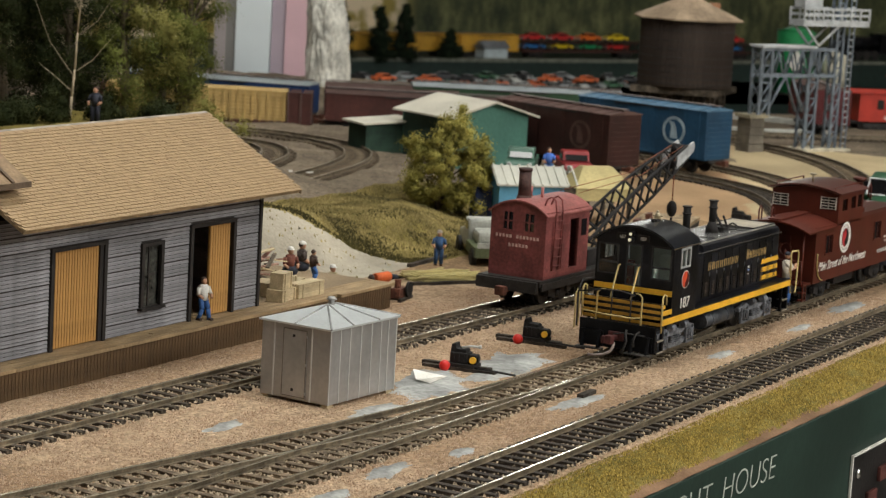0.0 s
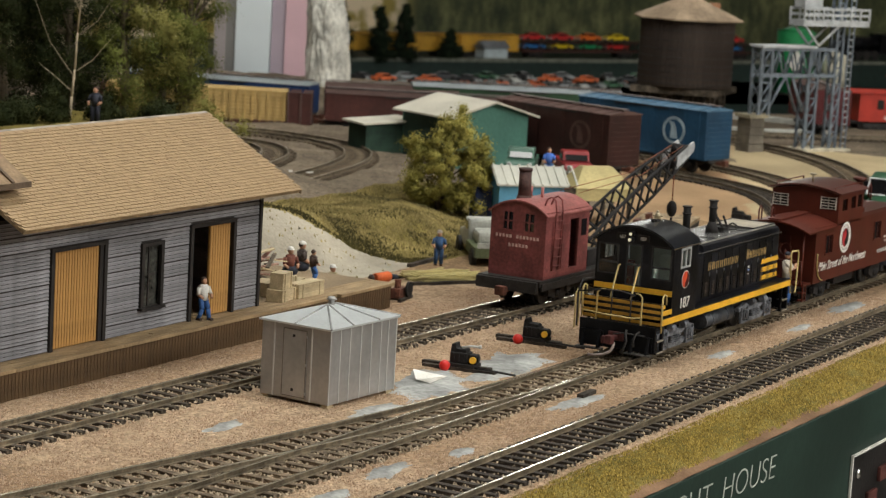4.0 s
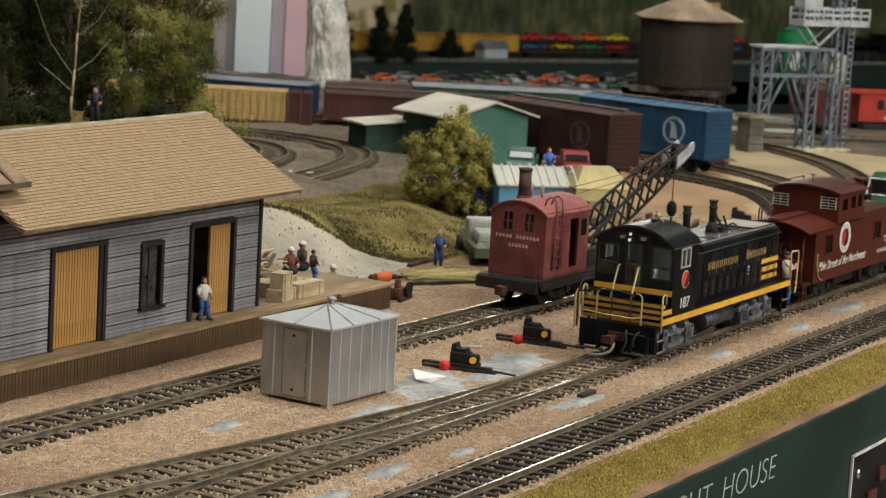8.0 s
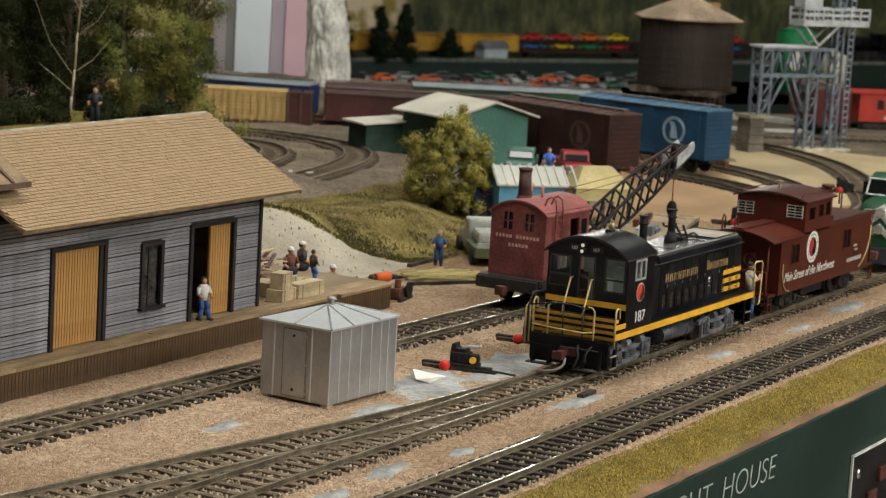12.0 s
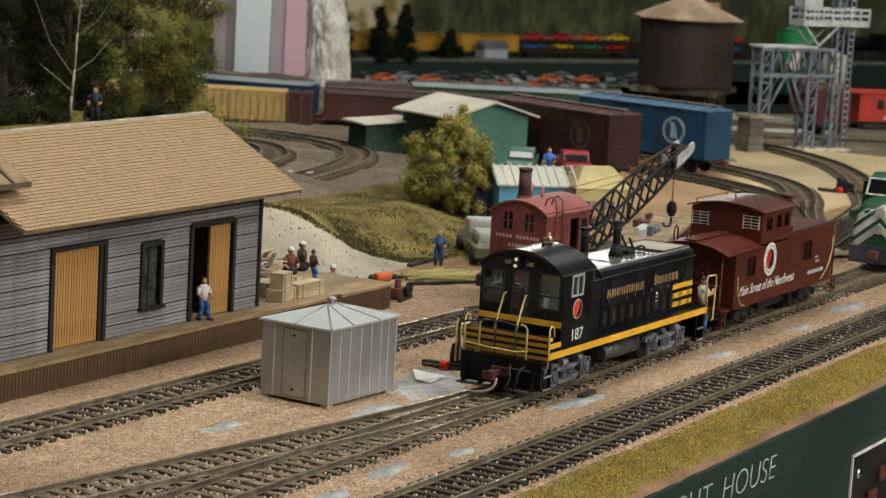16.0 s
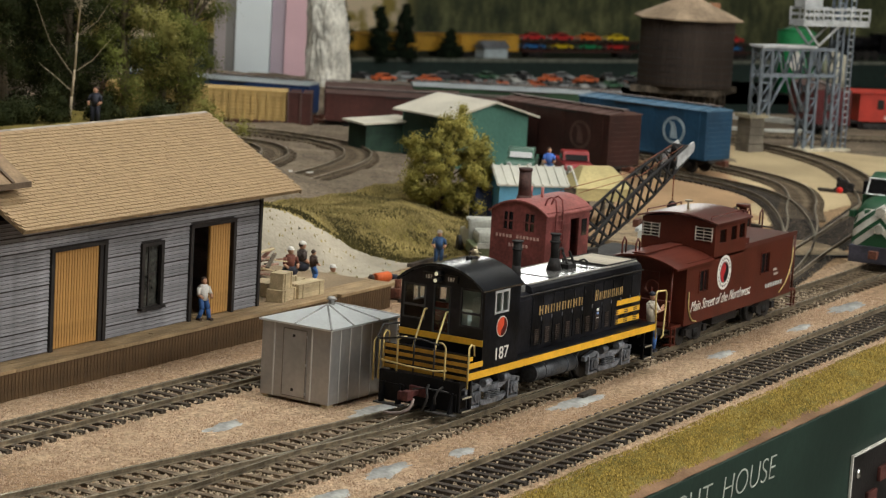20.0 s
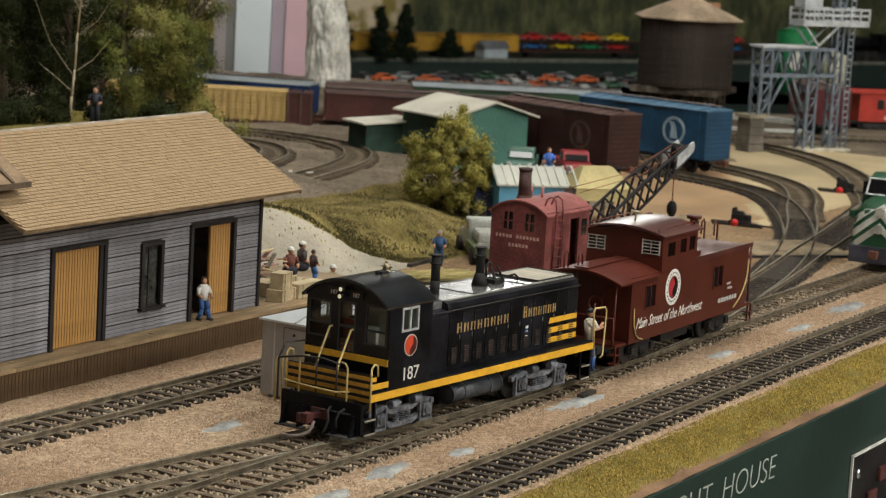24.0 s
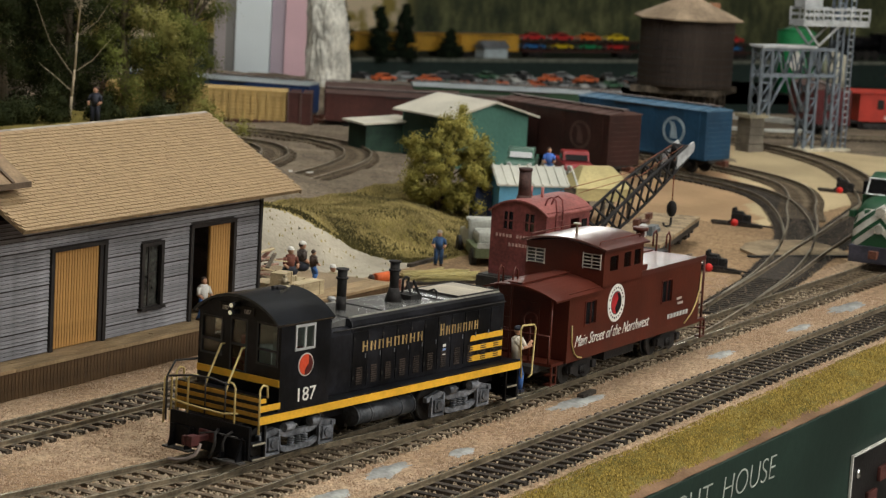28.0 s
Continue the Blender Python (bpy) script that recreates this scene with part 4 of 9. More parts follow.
# ---- locomotive ----
def arch(half, z_side, z_top, n=14):
    """Curved roof line from side to side."""
    r = (half ** 2 + (z_top - z_side) ** 2) / (2 * (z_top - z_side))
    a = math.asin(min(1.0, half / r))
    return [(r * math.sin(-a + 2 * a * i / n), z_top - r + r * math.cos(-a + 2 * a * i / n)) for i in range(n + 1)]


RAIL_YELLOW = mat("handrail_yellow", (0.55, 0.42, 0.17), 0.5, var=0.2, scale=150)
# darker copy of the stripe yellow: shade on the end face is in its colour
END_YELLOW_SHADED = mat("end_stripe_yellow_shaded", (0.36, 0.19, 0.022), 0.55, var=0.2, scale=100)


def cyl_disc(x, y, z, r):
    bm = bme()
    cyl(bm, (x, y, z), (x, y - 0.006, z), r, n=28)
    return bm


# green lightened so that the dim cab looks bright through its windows
CAB_GREEN = mat("cab_interior_green_lit", (0.62, 0.72, 0.64), 0.7, var=0.15, scale=60)


def clear_glass(name):
    m = bpy.data.materials.new(name)
    m.use_nodes = True
    p = m.node_tree.nodes["Principled BSDF"]
    p.inputs["Transmission Weight"].default_value, p.inputs["Roughness"].default_value = 1.0, 0.03
    p.inputs["Base Color"].default_value = (0.8, 0.85, 0.85, 1)
    return m


CAB_GLASS = clear_glass("cab_glass")


def locomotive():
    t = thing("switcher_locomotive", 0, 0, 0, 0, "black diesel switcher locomotive with yellow stripes on the rails", "locomotive")
    W = 1.72            # half width over the cab
    X0, X1 = -6.36, -3.95   # cab front and rear
    END, REAR = -7.25, 6.62
    # frame
    bm = bme()
    box(bm, END, REAR, -W + 0.03, W - 0.03, 1.34, 1.60)
    box(bm, -6.8, 6.3, -0.8, 0.8, 0.8, 1.34)
    part("frame", bm, BLACK, t)
    part("deck", bme_box(END - 0.02, REAR + 0.02, -W - 0.01, W + 0.01, 1.60, 1.66), BLACK, t)
    for s in (-1, 1):
        part("side_stripe", bme_box(END - 0.02, REAR + 0.02, s * (W + 0.01) - 0.025, s * (W + 0.01) + 0.025, 1.37, 1.62), YELLOW, t, "bright yellow sill stripe")
    # cab
    roof_line = arch(W - 0.02, 4.45, 5.08)
    cab = part("cab", bme_box(X0 + 0.1, X1 - 0.1, -1.58, 1.58, 1.66, 1.8), BLACK, t)
    front_holes = [(-1.58, -0.77, 3.08, 4.34), (-0.29, 0.34, 2.7, 4.32), (0.74, 1.58, 3.08, 4.24)]
    for name, x0, x1, holes in (("front_wall", X0, X0 + 0.09, front_holes), ("rear_wall", X1 - 0.09, X1, [(-1.6, -1.3, 3.4, 4.2), (1.3, 1.6, 3.4, 4.2)])):
        bm = bme()
        pierced(bm, (-W, W), (1.66, 4.4), holes, lambda u, z, t: (t, u, z), x0, x1)
        part(name, bm, BLACK, cab)
        bm = bme()
        prism(bm, [(-W + 0.02, 4.4), *[(y, z - 0.03) for y, z in roof_line][1:-1], (W - 0.02, 4.4)], x0, x1)
        part("gable_panel", bm, BLACK, cab)
    part("cab_lining", bme_box(X1 - 0.13, X1 - 0.1, -1.28, 1.28, 1.8, 4.4), CAB_GREEN, cab, "pale green painted cab interior")
    side_hole = (-5.68, -4.76, 3.52, 4.3)
    for s in (-1, 1):
        bm = bme()
        pierced(bm, (X0 + 0.09, X1 - 0.09), (1.66, 4.46), [side_hole], lambda u, z, t: (u, t, z), s * (W - 0.04) - 0.04, s * (W - 0.04) + 0.04)
        part("side_wall", bm, BLACK, cab)
        a, b, c, d = side_hole
        bm = bme()
        for q in ((a - 0.02, a + 0.06, c - 0.02, d + 0.02), ((a + b) / 2 - 0.04, (a + b) / 2 + 0.04, c - 0.02, d + 0.02), (b - 0.06, b + 0.02, c - 0.02, d + 0.02), (a + 0.06, b - 0.06, d - 0.06, d + 0.02), (a + 0.06, b - 0.06, c - 0.02, c + 0.05)):
            box(bm, q[0], q[1], s * W - 0.03, s * W + 0.03, q[2], q[3])
        frame_ob = part("side_window_frame", bm, mat("window_frame_silver", (0.5, 0.5, 0.5), 0.4, 0.3, var=0.1), cab, "silver sliding window frame")
        pane = part("pane", bme_box(a, b, s * (W - 0.05) - 0.008, s * (W - 0.05) + 0.008, c, d), CAB_GLASS, frame_ob)
        pane.visible_shadow = False
    gasket = mat("gasket_grey", (0.035, 0.036, 0.038), 0.5)
    for y0, y1, z0, z1 in front_holes:
        ob = part("windscreen_pane", bme_box(X0 + 0.03, X0 + 0.05, y0, y1, z0, z1), CAB_GLASS, cab)
        ob.visible_shadow = False
        bm = bme()
        for q in ((y0 - 0.04, y0 + 0.02, z0 - 0.04, z1 + 0.04), (y1 - 0.02, y1 + 0.04, z0 - 0.04, z1 + 0.04), (y0 + 0.02, y1 - 0.02, z1 - 0.02, z1 + 0.04), (y0 + 0.02, y1 - 0.02, z0 - 0.04, z0 + 0.02), (y0 + 0.02, y1 - 0.02, 3.49, 3.57)):
            box(bm, X0 - 0.02, X0, q[0], q[1], q[2], q[3])
        part("window_gasket", bm, gasket, cab)
    # seats and control stand seen through the glass
    for y in (-1.0, 1.0):
        bm = bme()
        box(bm, -5.3, -4.75, y - 0.28, y + 0.28, 1.8, 2.75)
        box(bm, -4.85, -4.7, y - 0.28, y + 0.28, 2.75, 3.45)
        part("crew_seat", bm, mat("seat_red", (0.28, 0.03, 0.02), 0.6), cab, bev=0.04)
    part("control_stand", bme_box(-5.2, -4.6, -0.35, 0.35, 1.8, 3.3), CAB_GREEN, cab, bev=0.03)
    # plain block added to brighten the view through the right windscreen
    part("fuse_cabinet", bme_box(-5.75, -5.35, -1.5, -0.85, 1.8, 3.95), CAB_GREEN, cab, "pale green panel added behind the windscreen", bev=0.03)
    outer = arch(W + 0.08, 4.42, 5.15, 40)
    inner = [(y, z - 0.07) for y, z in reversed(arch(W + 0.04, 4.42, 5.13, 40))]
    bm = bme()
    prism(bm, outer + inner, X0 - 0.24, X1 + 0.08, smooth=False)
    part("cab_roof", bm, ROOF_BLACK, t, "glossy black curved cab roof")
    part("front_stripe", bme_box(X0 - 0.03, X0, -W, W, 2.44, 2.66), YELLOW, cab, "yellow stripe under the cab windows")
    # end sheet with stripes, tool box behind it
    part("end_sheet", bme_box(END, END + 0.1, -W + 0.02, W - 0.02, 1.34, 2.24), BLACK, t)
    part("end_cabinet", bme_box(END + 0.1, X0 - 0.02, -1.3, 1.5, 1.66, 2.1), BLACK, t, bev=0.03)
    for z in (1.36, 1.60, 1.84, 2.08):
        part("end_stripe", bme_box(END - 0.03, END, -W + 0.02, W - 0.02, z, z + 0.125), END_YELLOW_SHADED, t, "yellow end stripe")
    part("corner_stripe", bme_box(END, -6.28, -W - 0.01, -W + 0.01, 1.76, 1.96), YELLOW, t)
    part("corner_stripe", bme_box(END, -6.95, -W - 0.01, -W + 0.01, 2.04, 2.18), YELLOW, t)
    # hood, with a low stretch behind the cab
    H = 1.25
    hl = [(-H, 1.66), (-H, 3.84), (-H + 0.06, 3.98), (-H + 0.2, 4.05), (H - 0.2, 4.05), (H - 0.06, 3.98), (H, 3.84), (H, 1.66)]
    bm = bme()
    prism(bm, hl, -2.3, 6.15)
    hood = part("hood", bm, BLACK, t, bev=0.02)
    bm = bme()
    low = [(y, z if z < 3 else z - 0.26) for y, z in hl]
    prism(bm, low, X1, -2.3)
    part("hood_neck", bm, BLACK, t, bev=0.02)
    bm = bme()
    prism(bm, [(X1 + 0.05, 3.80), (-2.3, 3.80), (-2.3, 4.05), (X1 + 0.05, 3.84)], -0.95, 0.95, "y")
    part("neck_plate", bm, HOOD_TOP, t, "sloped grey plate between hood and cab", bev=0.01)
    part("hood_top", bme_box(-2.25, 3.72, -1.0, 1.0, 4.05, 4.08), HOOD_TOP, t, "glossy grey hood top")
    for x in (-0.35, 2.9):
        part("top_seam", bme_box(x, x + 0.05, -1.0, 1.0, 4.08, 4.1), SOOT_AND_SHADE, t)
    # pale strips: the specular glint along the hood edges is put into their colour
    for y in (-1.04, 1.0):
        part("hood_edge", bme_box(-2.25, 6.1, y, y + 0.045, 4.04, 4.10), mat("edge_glint", (0.42, 0.40, 0.36), 0.35, 0.5, var=0.3, scale=90), t, "pale hood edge strip with the glint in its colour")
    grille = part("radiator_grille", bme_box(3.8, 6.05, -0.96, 0.96, 4.05, 4.11), mat("grille_pale", (0.55, 0.50, 0.42), 0.4, 0.3, var=0.12), t, "pale radiator grille on the hood top")
    bm = bme()
    box(bm, 0, 2.15, 0, 0.03, 0, 0.025)
    slat = mesh_of("slat", bm, mat("grille_pale", (0, 0, 0)))
    for k in range(19):
        piece("slat", slat, grille, 3.85, -0.92 + k * 0.1, 4.11)
    bm = bme()
    for q in ((3.74, 3.8, -1.0, 1.0), (6.05, 6.11, -1.0, 1.0), (3.8, 6.05, -1.0, -0.95), (3.8, 6.05, 0.95, 1.0)):
        box(bm, *q, 4.05, 4.15)
    part("grille_frame", bm, DARK_METAL, grille)
    # brownish tone stands for light reflected on the louvre edges
    louvre_mat = mat("louvre_glint", (0.05, 0.036, 0.03), 0.45, 0.1, var=0.5, scale=300)
    for k in range(11):
        x = -2.25 + k * 0.76
        door = part("hood_door", bme_box(x, x + 0.7, -H - 0.025, -H, 1.8, 3.62), BLACK, hood, bev=0.01)
        bm = bme()
        for j in range(8):
            box(bm, x + 0.2, x + 0.5, -H - 0.05, -H - 0.025, 1.86 + j * 0.075, 1.9 + j * 0.075)
        part("louvre", bm, louvre_mat, door)
        bm = bme()
        cyl(bm, (x + 0.62, -H - 0.05, 2.72), (x + 0.62, -H - 0.05, 2.86), 0.02, n=6)
        part("latch", bm, STEEL_GREY, door)
        for z in (2.05, 3.35):
            part("hinge", bme_box(x + 0.0, x + 0.07, -H - 0.045, -H - 0.02, z, z + 0.1), DARK_METAL, door)
    for k in range(5):
        bm = bme()
        cyl(bm, (-2.0 + k * 1.9, -H - 0.12, 3.78), (-2.0 + k * 1.9, -H, 3.78), 0.02, n=6)
        part("rail_bracket", bm, DARK_METAL, t)
    part("hood_handrail", rail_tube([(-3.4, -H - 0.12, 3.78), (6.05, -H - 0.12, 3.78)], 0.026), DARK_METAL, t)
    for z in (1.83, 2.19, 2.55):
        bm = bme()
        prism(bm, [(4.15, z), (6.08, z), (6.08, z + 0.2), (4.22, z + 0.2)], -H - 0.045, -H - 0.03, "y")
        part("hood_stripe", bm, YELLOW, hood, "yellow hood stripe")
    for z, m in ((2.55, WHITE), (2.4, mat("tag_blue", (0.2, 0.28, 0.5), 0.5)), (2.24, WHITE)):
        part("number_tag", bme_box(2.6, 2.76, -H - 0.045, -H - 0.03, z, z + 0.1), m, hood)
    # road name, as plain shapes of its size and colour
    for x0, n, w, z0, big in ((-1.8, 8, 0.418, 2.93, 1.1), (2.4, 7, 0.325, 2.96, 1.3)):
        for i in range(n):
            a, h = x0 + i * w, 0.31 * (big if i == 0 else 1.0)
            bm = bme()
            y0, y1 = -H - 0.04, -H - 0.02
            box(bm, a + 0.02, a + 0.02 + w * 0.2, y0, y1, z0, z0 + h)
            box(bm, a + w * 0.56, a + w * 0.68, y0, y1, z0, z0 + h)
            prism(bm, [(a + 0.02 + w * 0.2, z0 + h), (a + w * 0.56, z0 + h * (0.25 if i % 2 else 0.75)), (a + w * 0.56, z0 + h * (0.4 if i % 2 else 0.9)), (a + 0.02 + w * 0.2, z0 + h)][:3] if i % 3 else [(a + 0.02 + w * 0.2, z0 + h * 0.44), (a + w * 0.56, z0 + h * 0.44), (a + w * 0.56, z0 + h * 0.56), (a + 0.02 + w * 0.2, z0 + h * 0.56)], y0, y1, "y")
            part("letter_block", bm, GOLD, hood, "dull gold lettering block")
    # stacks, bell, lifting eyes
    for x, foot in ((-1.42, 0.2), (1.37, 0.34)):
        bm = bme()
        cyl(bm, (x, 0, 4.5), (x, 0, 5.46), 0.155, 0.165, n=18)
        stack = part("exhaust_stack", bm, SOOT_AND_SHADE, t, "sooty exhaust stack")
        for name, z0, z1, r0, r1 in (("stack_foot", 4.04, 4.55, foot - 0.02, 0.165), ("stack_flange", 5.12, 5.18, 0.205, 0.205), ("stack_rim", 5.42, 5.47, 0.215, 0.215)):
            bm = bme()
            cyl(bm, (x, 0, z0), (x, 0, z1), r0, r1, n=18)
            part(name, bm, SOOT_AND_SHADE, stack)
    bm = bme()
    box(bm, 1.95, 2.55, -0.3, 0.3, 4.06, 4.24)
    cyl(bm, (2.1, -0.2, 4.2), (2.35, 0.2, 4.62), 0.05, n=6)
    cyl(bm, (2.5, -0.25, 4.2), (2.3, -0.1, 4.72), 0.05, n=6)
    part("hood_fitting", bm, SOOT_AND_SHADE, t)
    part("lifting_eye", rail_tube([(2.3, 0.35, 4.06), (2.3, 0.35, 4.66), (2.45, 0.35, 4.76), (2.62, 0.35, 4.7), (2.62, 0.35, 4.5)], 0.045), SOOT_AND_SHADE, t)
    part("lifting_eye", rail_tube([(3.4, -0.3, 4.08), (3.4, -0.3, 4.22), (3.5, -0.1, 4.28), (3.5, 0.1, 4.2)], 0.04), SOOT_AND_SHADE, t)
    bm = bme()
    cyl(bm, (-4.2, 0.1, 5.12), (-4.2, 0.1, 5.2), 0.24, 0.16, n=12)
    cyl(bm, (-4.2, 0.1, 5.2), (-4.2, 0.1, 5.42), 0.15, 0.09, n=12)
    cyl(bm, (-4.2, -0.14, 5.3), (-4.2, 0.34, 5.3), 0.03, n=6)
    ball(bm, (-4.2, 0.1, 5.46), 0.07)
    part("bell", bm, mat("brass_dull", (0.4, 0.34, 0.24), 0.35, 0.8, var=0.2), t, "dull brass bell")
    bm = bme()
    box(bm, -4.75, -4.35, -0.12, 0.12, 5.1, 5.2)
    cyl(bm, (-4.9, 0, 5.18), (-4.6, 0, 5.18), 0.06, 0.03, n=8)
    part("air_horn", bm, SOOT_AND_SHADE, t)
    bm = bme()
    cyl(bm, (X0 - 0.33, 0.14, 4.55), (X0, 0.14, 4.55), 0.085, n=14)
    cyl(bm, (X0 - 0.33, 0.11, 4.79), (X0, 0.11, 4.79), 0.085, n=14)
    part("headlight_casing", bm, BLACK, cab)
    bm = bme()
    cyl(bm, (X0 - 0.345, 0.14, 4.55), (X0 - 0.33, 0.14, 4.55), 0.068, n=14)
    cyl(bm, (X0 - 0.345, 0.11, 4.79), (X0 - 0.33, 0.11, 4.79), 0.068, n=14)
    part("headlight", bm, LAMP_GLOW, cab, "twin lit headlights")
    for y in (0.58, -0.34):
        bm = bme()
        box(bm, X0 - 0.06, X0, y - 0.26, y + 0.26, 4.5, 4.76)
        part("number_board", bm, DARK_METAL, cab)
        words("board_digits", "187", 0.2, WHITE, cab, pose((X0 - 0.065) * C, y * C, 4.55 * C, 90, 0, -90))
    # cab side marks
    y = -W - 0.005
    bm = bme()
    cyl(bm, (-5.14, y, 3.02), (-5.14, y - 0.012, 3.02), 0.37, n=32)
    disc = part("herald", bm, mat("herald_ring", (0.55, 0.50, 0.46), 0.5), cab, "round red and black herald with pale ring")
    part("herald_disc", cyl_disc(-5.14, y - 0.013, 3.02, 0.33), ORANGE_RED, disc)
    bm = bme()
    prism(bm, [(-5.14 + 0.325 * math.sin(a), 3.02 + 0.325 * math.cos(a)) for a in [math.pi * (0.12 + 0.94 * i / 14) for i in range(15)]] + [(-5.2, 2.86), (-5.02, 3.06)], y - 0.024, y - 0.019, "y")
    part("swoosh", bm, mat("herald_shadow", (0.10, 0.012, 0.01), 0.5), disc)
    words("cab_number", "187", 0.62, WHITE, cab, pose(-5.1 * C, (y - 0.012) * C, 1.87 * C, 90, 0, 0), "white cab number", width=0.86)
    # handrails and grabs
    def rail(name, pts, m=RAIL_YELLOW, r=0.036, label="yellow handrail"):
        part(name, rail_tube(pts, r), m, t, label)
    for s in (-1, 1):
        rail("handrail", [(END - 0.02, s * (W + 0.03), 1.1), (END - 0.02, s * (W + 0.03), 2.5), (END + 0.12, s * (W + 0.03), 2.62), (END + 0.3, s * (W + 0.03), 2.56), (END + 0.34, s * (W + 0.03), 2.2)])
        rail("handrail", [(END - 0.3, s * 0.98, 0.75), (END - 0.3, s * 0.98, 2.45), (END - 0.26, s * 0.86, 2.56), (END - 0.22, s * 0.66, 2.58)])
        rail("grab_iron", [(X0, s * 0.44 + 0.18, 3.46), (X0 - 0.14, s * 0.44 + 0.18, 3.46), (END + 0.1, s * 0.44 + 0.1, 2.5), (END - 0.04, s * 0.44 + 0.08, 2.22)])
        rail("handrail", [(6.75, s * (W + 0.02), 1.0), (6.55, s * (W + 0.02), 2.75), (6.66, s * (W + 0.02), 2.9), (7.36, s * (W + 0.02), 2.86), (7.47, s * (W + 0.02), 2.72), (7.38, s * (W + 0.02), 1.04), (7.2, s * (W + 0.02), 0.96)])
        rail("step_rail", [(END + 0.4, s * (W - 0.05), 0.3), (END + 0.4, s * (W - 0.05), 1.3)], DARK_METAL, 0.03, "")
        rail("gate_post", [(END - 0.12, s * 0.42, 1.2), (END - 0.12, s * 0.42, 2.55)], DARK_METAL, 0.03, "")
    rail("front_rail", [(END - 0.32, 1.62, 1.66), (END - 0.34, 0.6, 1.6), (END - 0.32, -0.55, 1.58), (END - 0.1, -0.95, 1.62)])
    rail("end_handrail", [(END - 0.25, -0.66, 2.5), (END - 0.35, 0.0, 2.62), (END - 0.45, 0.7, 2.6), (END - 0.45, 1.75, 2.4)], DARK_METAL, 0.035, "")
    rail("end_handrail", [(END - 0.45, 1.75, 1.0), (END - 0.45, 1.75, 2.4), (END - 0.1, 1.75, 2.85), (X0 - 0.02, 1.7, 2.8)], DARK_METAL, 0.035, "")
    rail("corner_post", [(END - 0.45, 1.85, 0.9), (END - 0.45, 1.85, 2.3), (END - 0.3, 1.85, 2.42), (END - 0.12, 1.85, 2.3), (END - 0.12, 1.85, 0.9)])
    # pilots, footboards and steps
    for x, s in ((END - 0.35, -1), (REAR + 0.1, 1)):
        bm = bme()
        box(bm, min(x, x - s * 0.12), max(x, x - s * 0.12), -1.66, 1.66, 0.3, 1.34)
        box(bm, min(x - s * 0.12, x - s * 0.5), max(x - s * 0.12, x - s * 0.5), -1.2, 1.2, 1.0, 1.34)
        part("pilot", bm, PILOT_BLACK, t, bev=0.02)
        for q in (-1, 1):
            bm = bme()
            for yb in (q * 0.72, q * 1.42):
                prism(bm, [(x, 0.95), (x + s * 0.05, 0.95), (x + s * 0.3, 0.28), (x + s * 0.3, 0.2), (x, 0.2)], yb - 0.04, yb + 0.04, "y")
            part("footboard_bracket", bm, PILOT_BLACK, t)
            part("kick_plate", bme_box(min(x + s * 0.02, x + s * 0.06), max(x + s * 0.02, x + s * 0.06), q * 1.07 - 0.5, q * 1.07 + 0.5, 0.3, 0.92), PILOT_BLACK, t)
            part("footboard", bme_box(min(x + s * 0.06, x + s * 0.36), max(x + s * 0.06, x + s * 0.36), q * 1.07 - 0.56, q * 1.07 + 0.56, 0.2, 0.25), mat("footboard_worn", (0.05, 0.047, 0.045), 0.55, var=0.4), t, "dark worn footboard")
            bm = bme()
            e = x - s * 0.45
            box(bm, e - 0.3, e + 0.3, q * 1.56 - 0.14, q * 1.56 + 0.14, 0.25, 0.31)
            box(bm, e - 0.3, e + 0.3, q * 1.56 - 0.14, q * 1.56 + 0.14, 0.72, 0.78)
            box(bm, e - s * 0.3 - 0.04, e - s * 0.3 + 0.04, q * 1.6 - 0.05, q * 1.6 + 0.05, 0.25, 1.34)
            part("steps", bm, BLACK, t)
            for z in (0.31, 0.78):
                part("tread", bme_box(e - 0.3, e + 0.3, q * 1.69 - 0.02, q * 1.69 + 0.02, z - 0.04, z + 0.012), mat("tread_worn", (0.4, 0.36, 0.28), 0.5, 0.3, var=0.3), t, "worn bright step edge")
        part("air_hose", rail_tube([(x + s * 0.5, -0.12, 0.62), (x + s * 0.62, -0.16, 0.46), (x + s * 0.72, -0.1, 0.3), (x + s * 0.86, 0.12, 0.16), (x + s * 0.95, 0.42, 0.1), (x + s * 0.98, 0.74, 0.09)], 0.06), mat("hose_pale", (0.27, 0.215, 0.195), 0.6, var=0.2), t, "pale grey rubber air hose")
        part("air_hose", rail_tube([(x + s * 0.02, -0.42, 1.08), (x + s * 0.26, -0.5, 0.98), (x + s * 0.36, -0.6, 0.72), (x + s * 0.36, -0.52, 0.46), (x + s * 0.42, -0.42, 0.22)], 0.05), DARK_METAL, t)
        part("air_hose", rail_tube([(x + s * 0.02, -1.0, 1.1), (x + s * 0.2, -0.92, 1.0), (x + s * 0.3, -0.86, 0.75), (x + s * 0.3, -0.9, 0.5)], 0.04), DARK_METAL, t)
        part("cut_lever", rail_tube([(x + s * 0.12, -1.3, 0.98), (x + s * 0.12, -0.3, 0.98), (x + s * 0.5, -0.08, 0.96)], 0.025), DARK_METAL, t)
        bm = bme()
        box(bm, min(x, x + s * 0.7), max(x, x + s * 0.7), -0.1, 0.1, 0.68, 0.86)
        box(bm, min(x + s * 0.62, x + s * 0.98), max(x + s * 0.62, x + s * 0.98), -0.2, 0.08, 0.6, 0.94)
        box(bm, min(x + s * 0.82, x + s * 1.0), max(x + s * 0.82, x + s * 1.0), 0.08, 0.22, 0.62, 0.92)
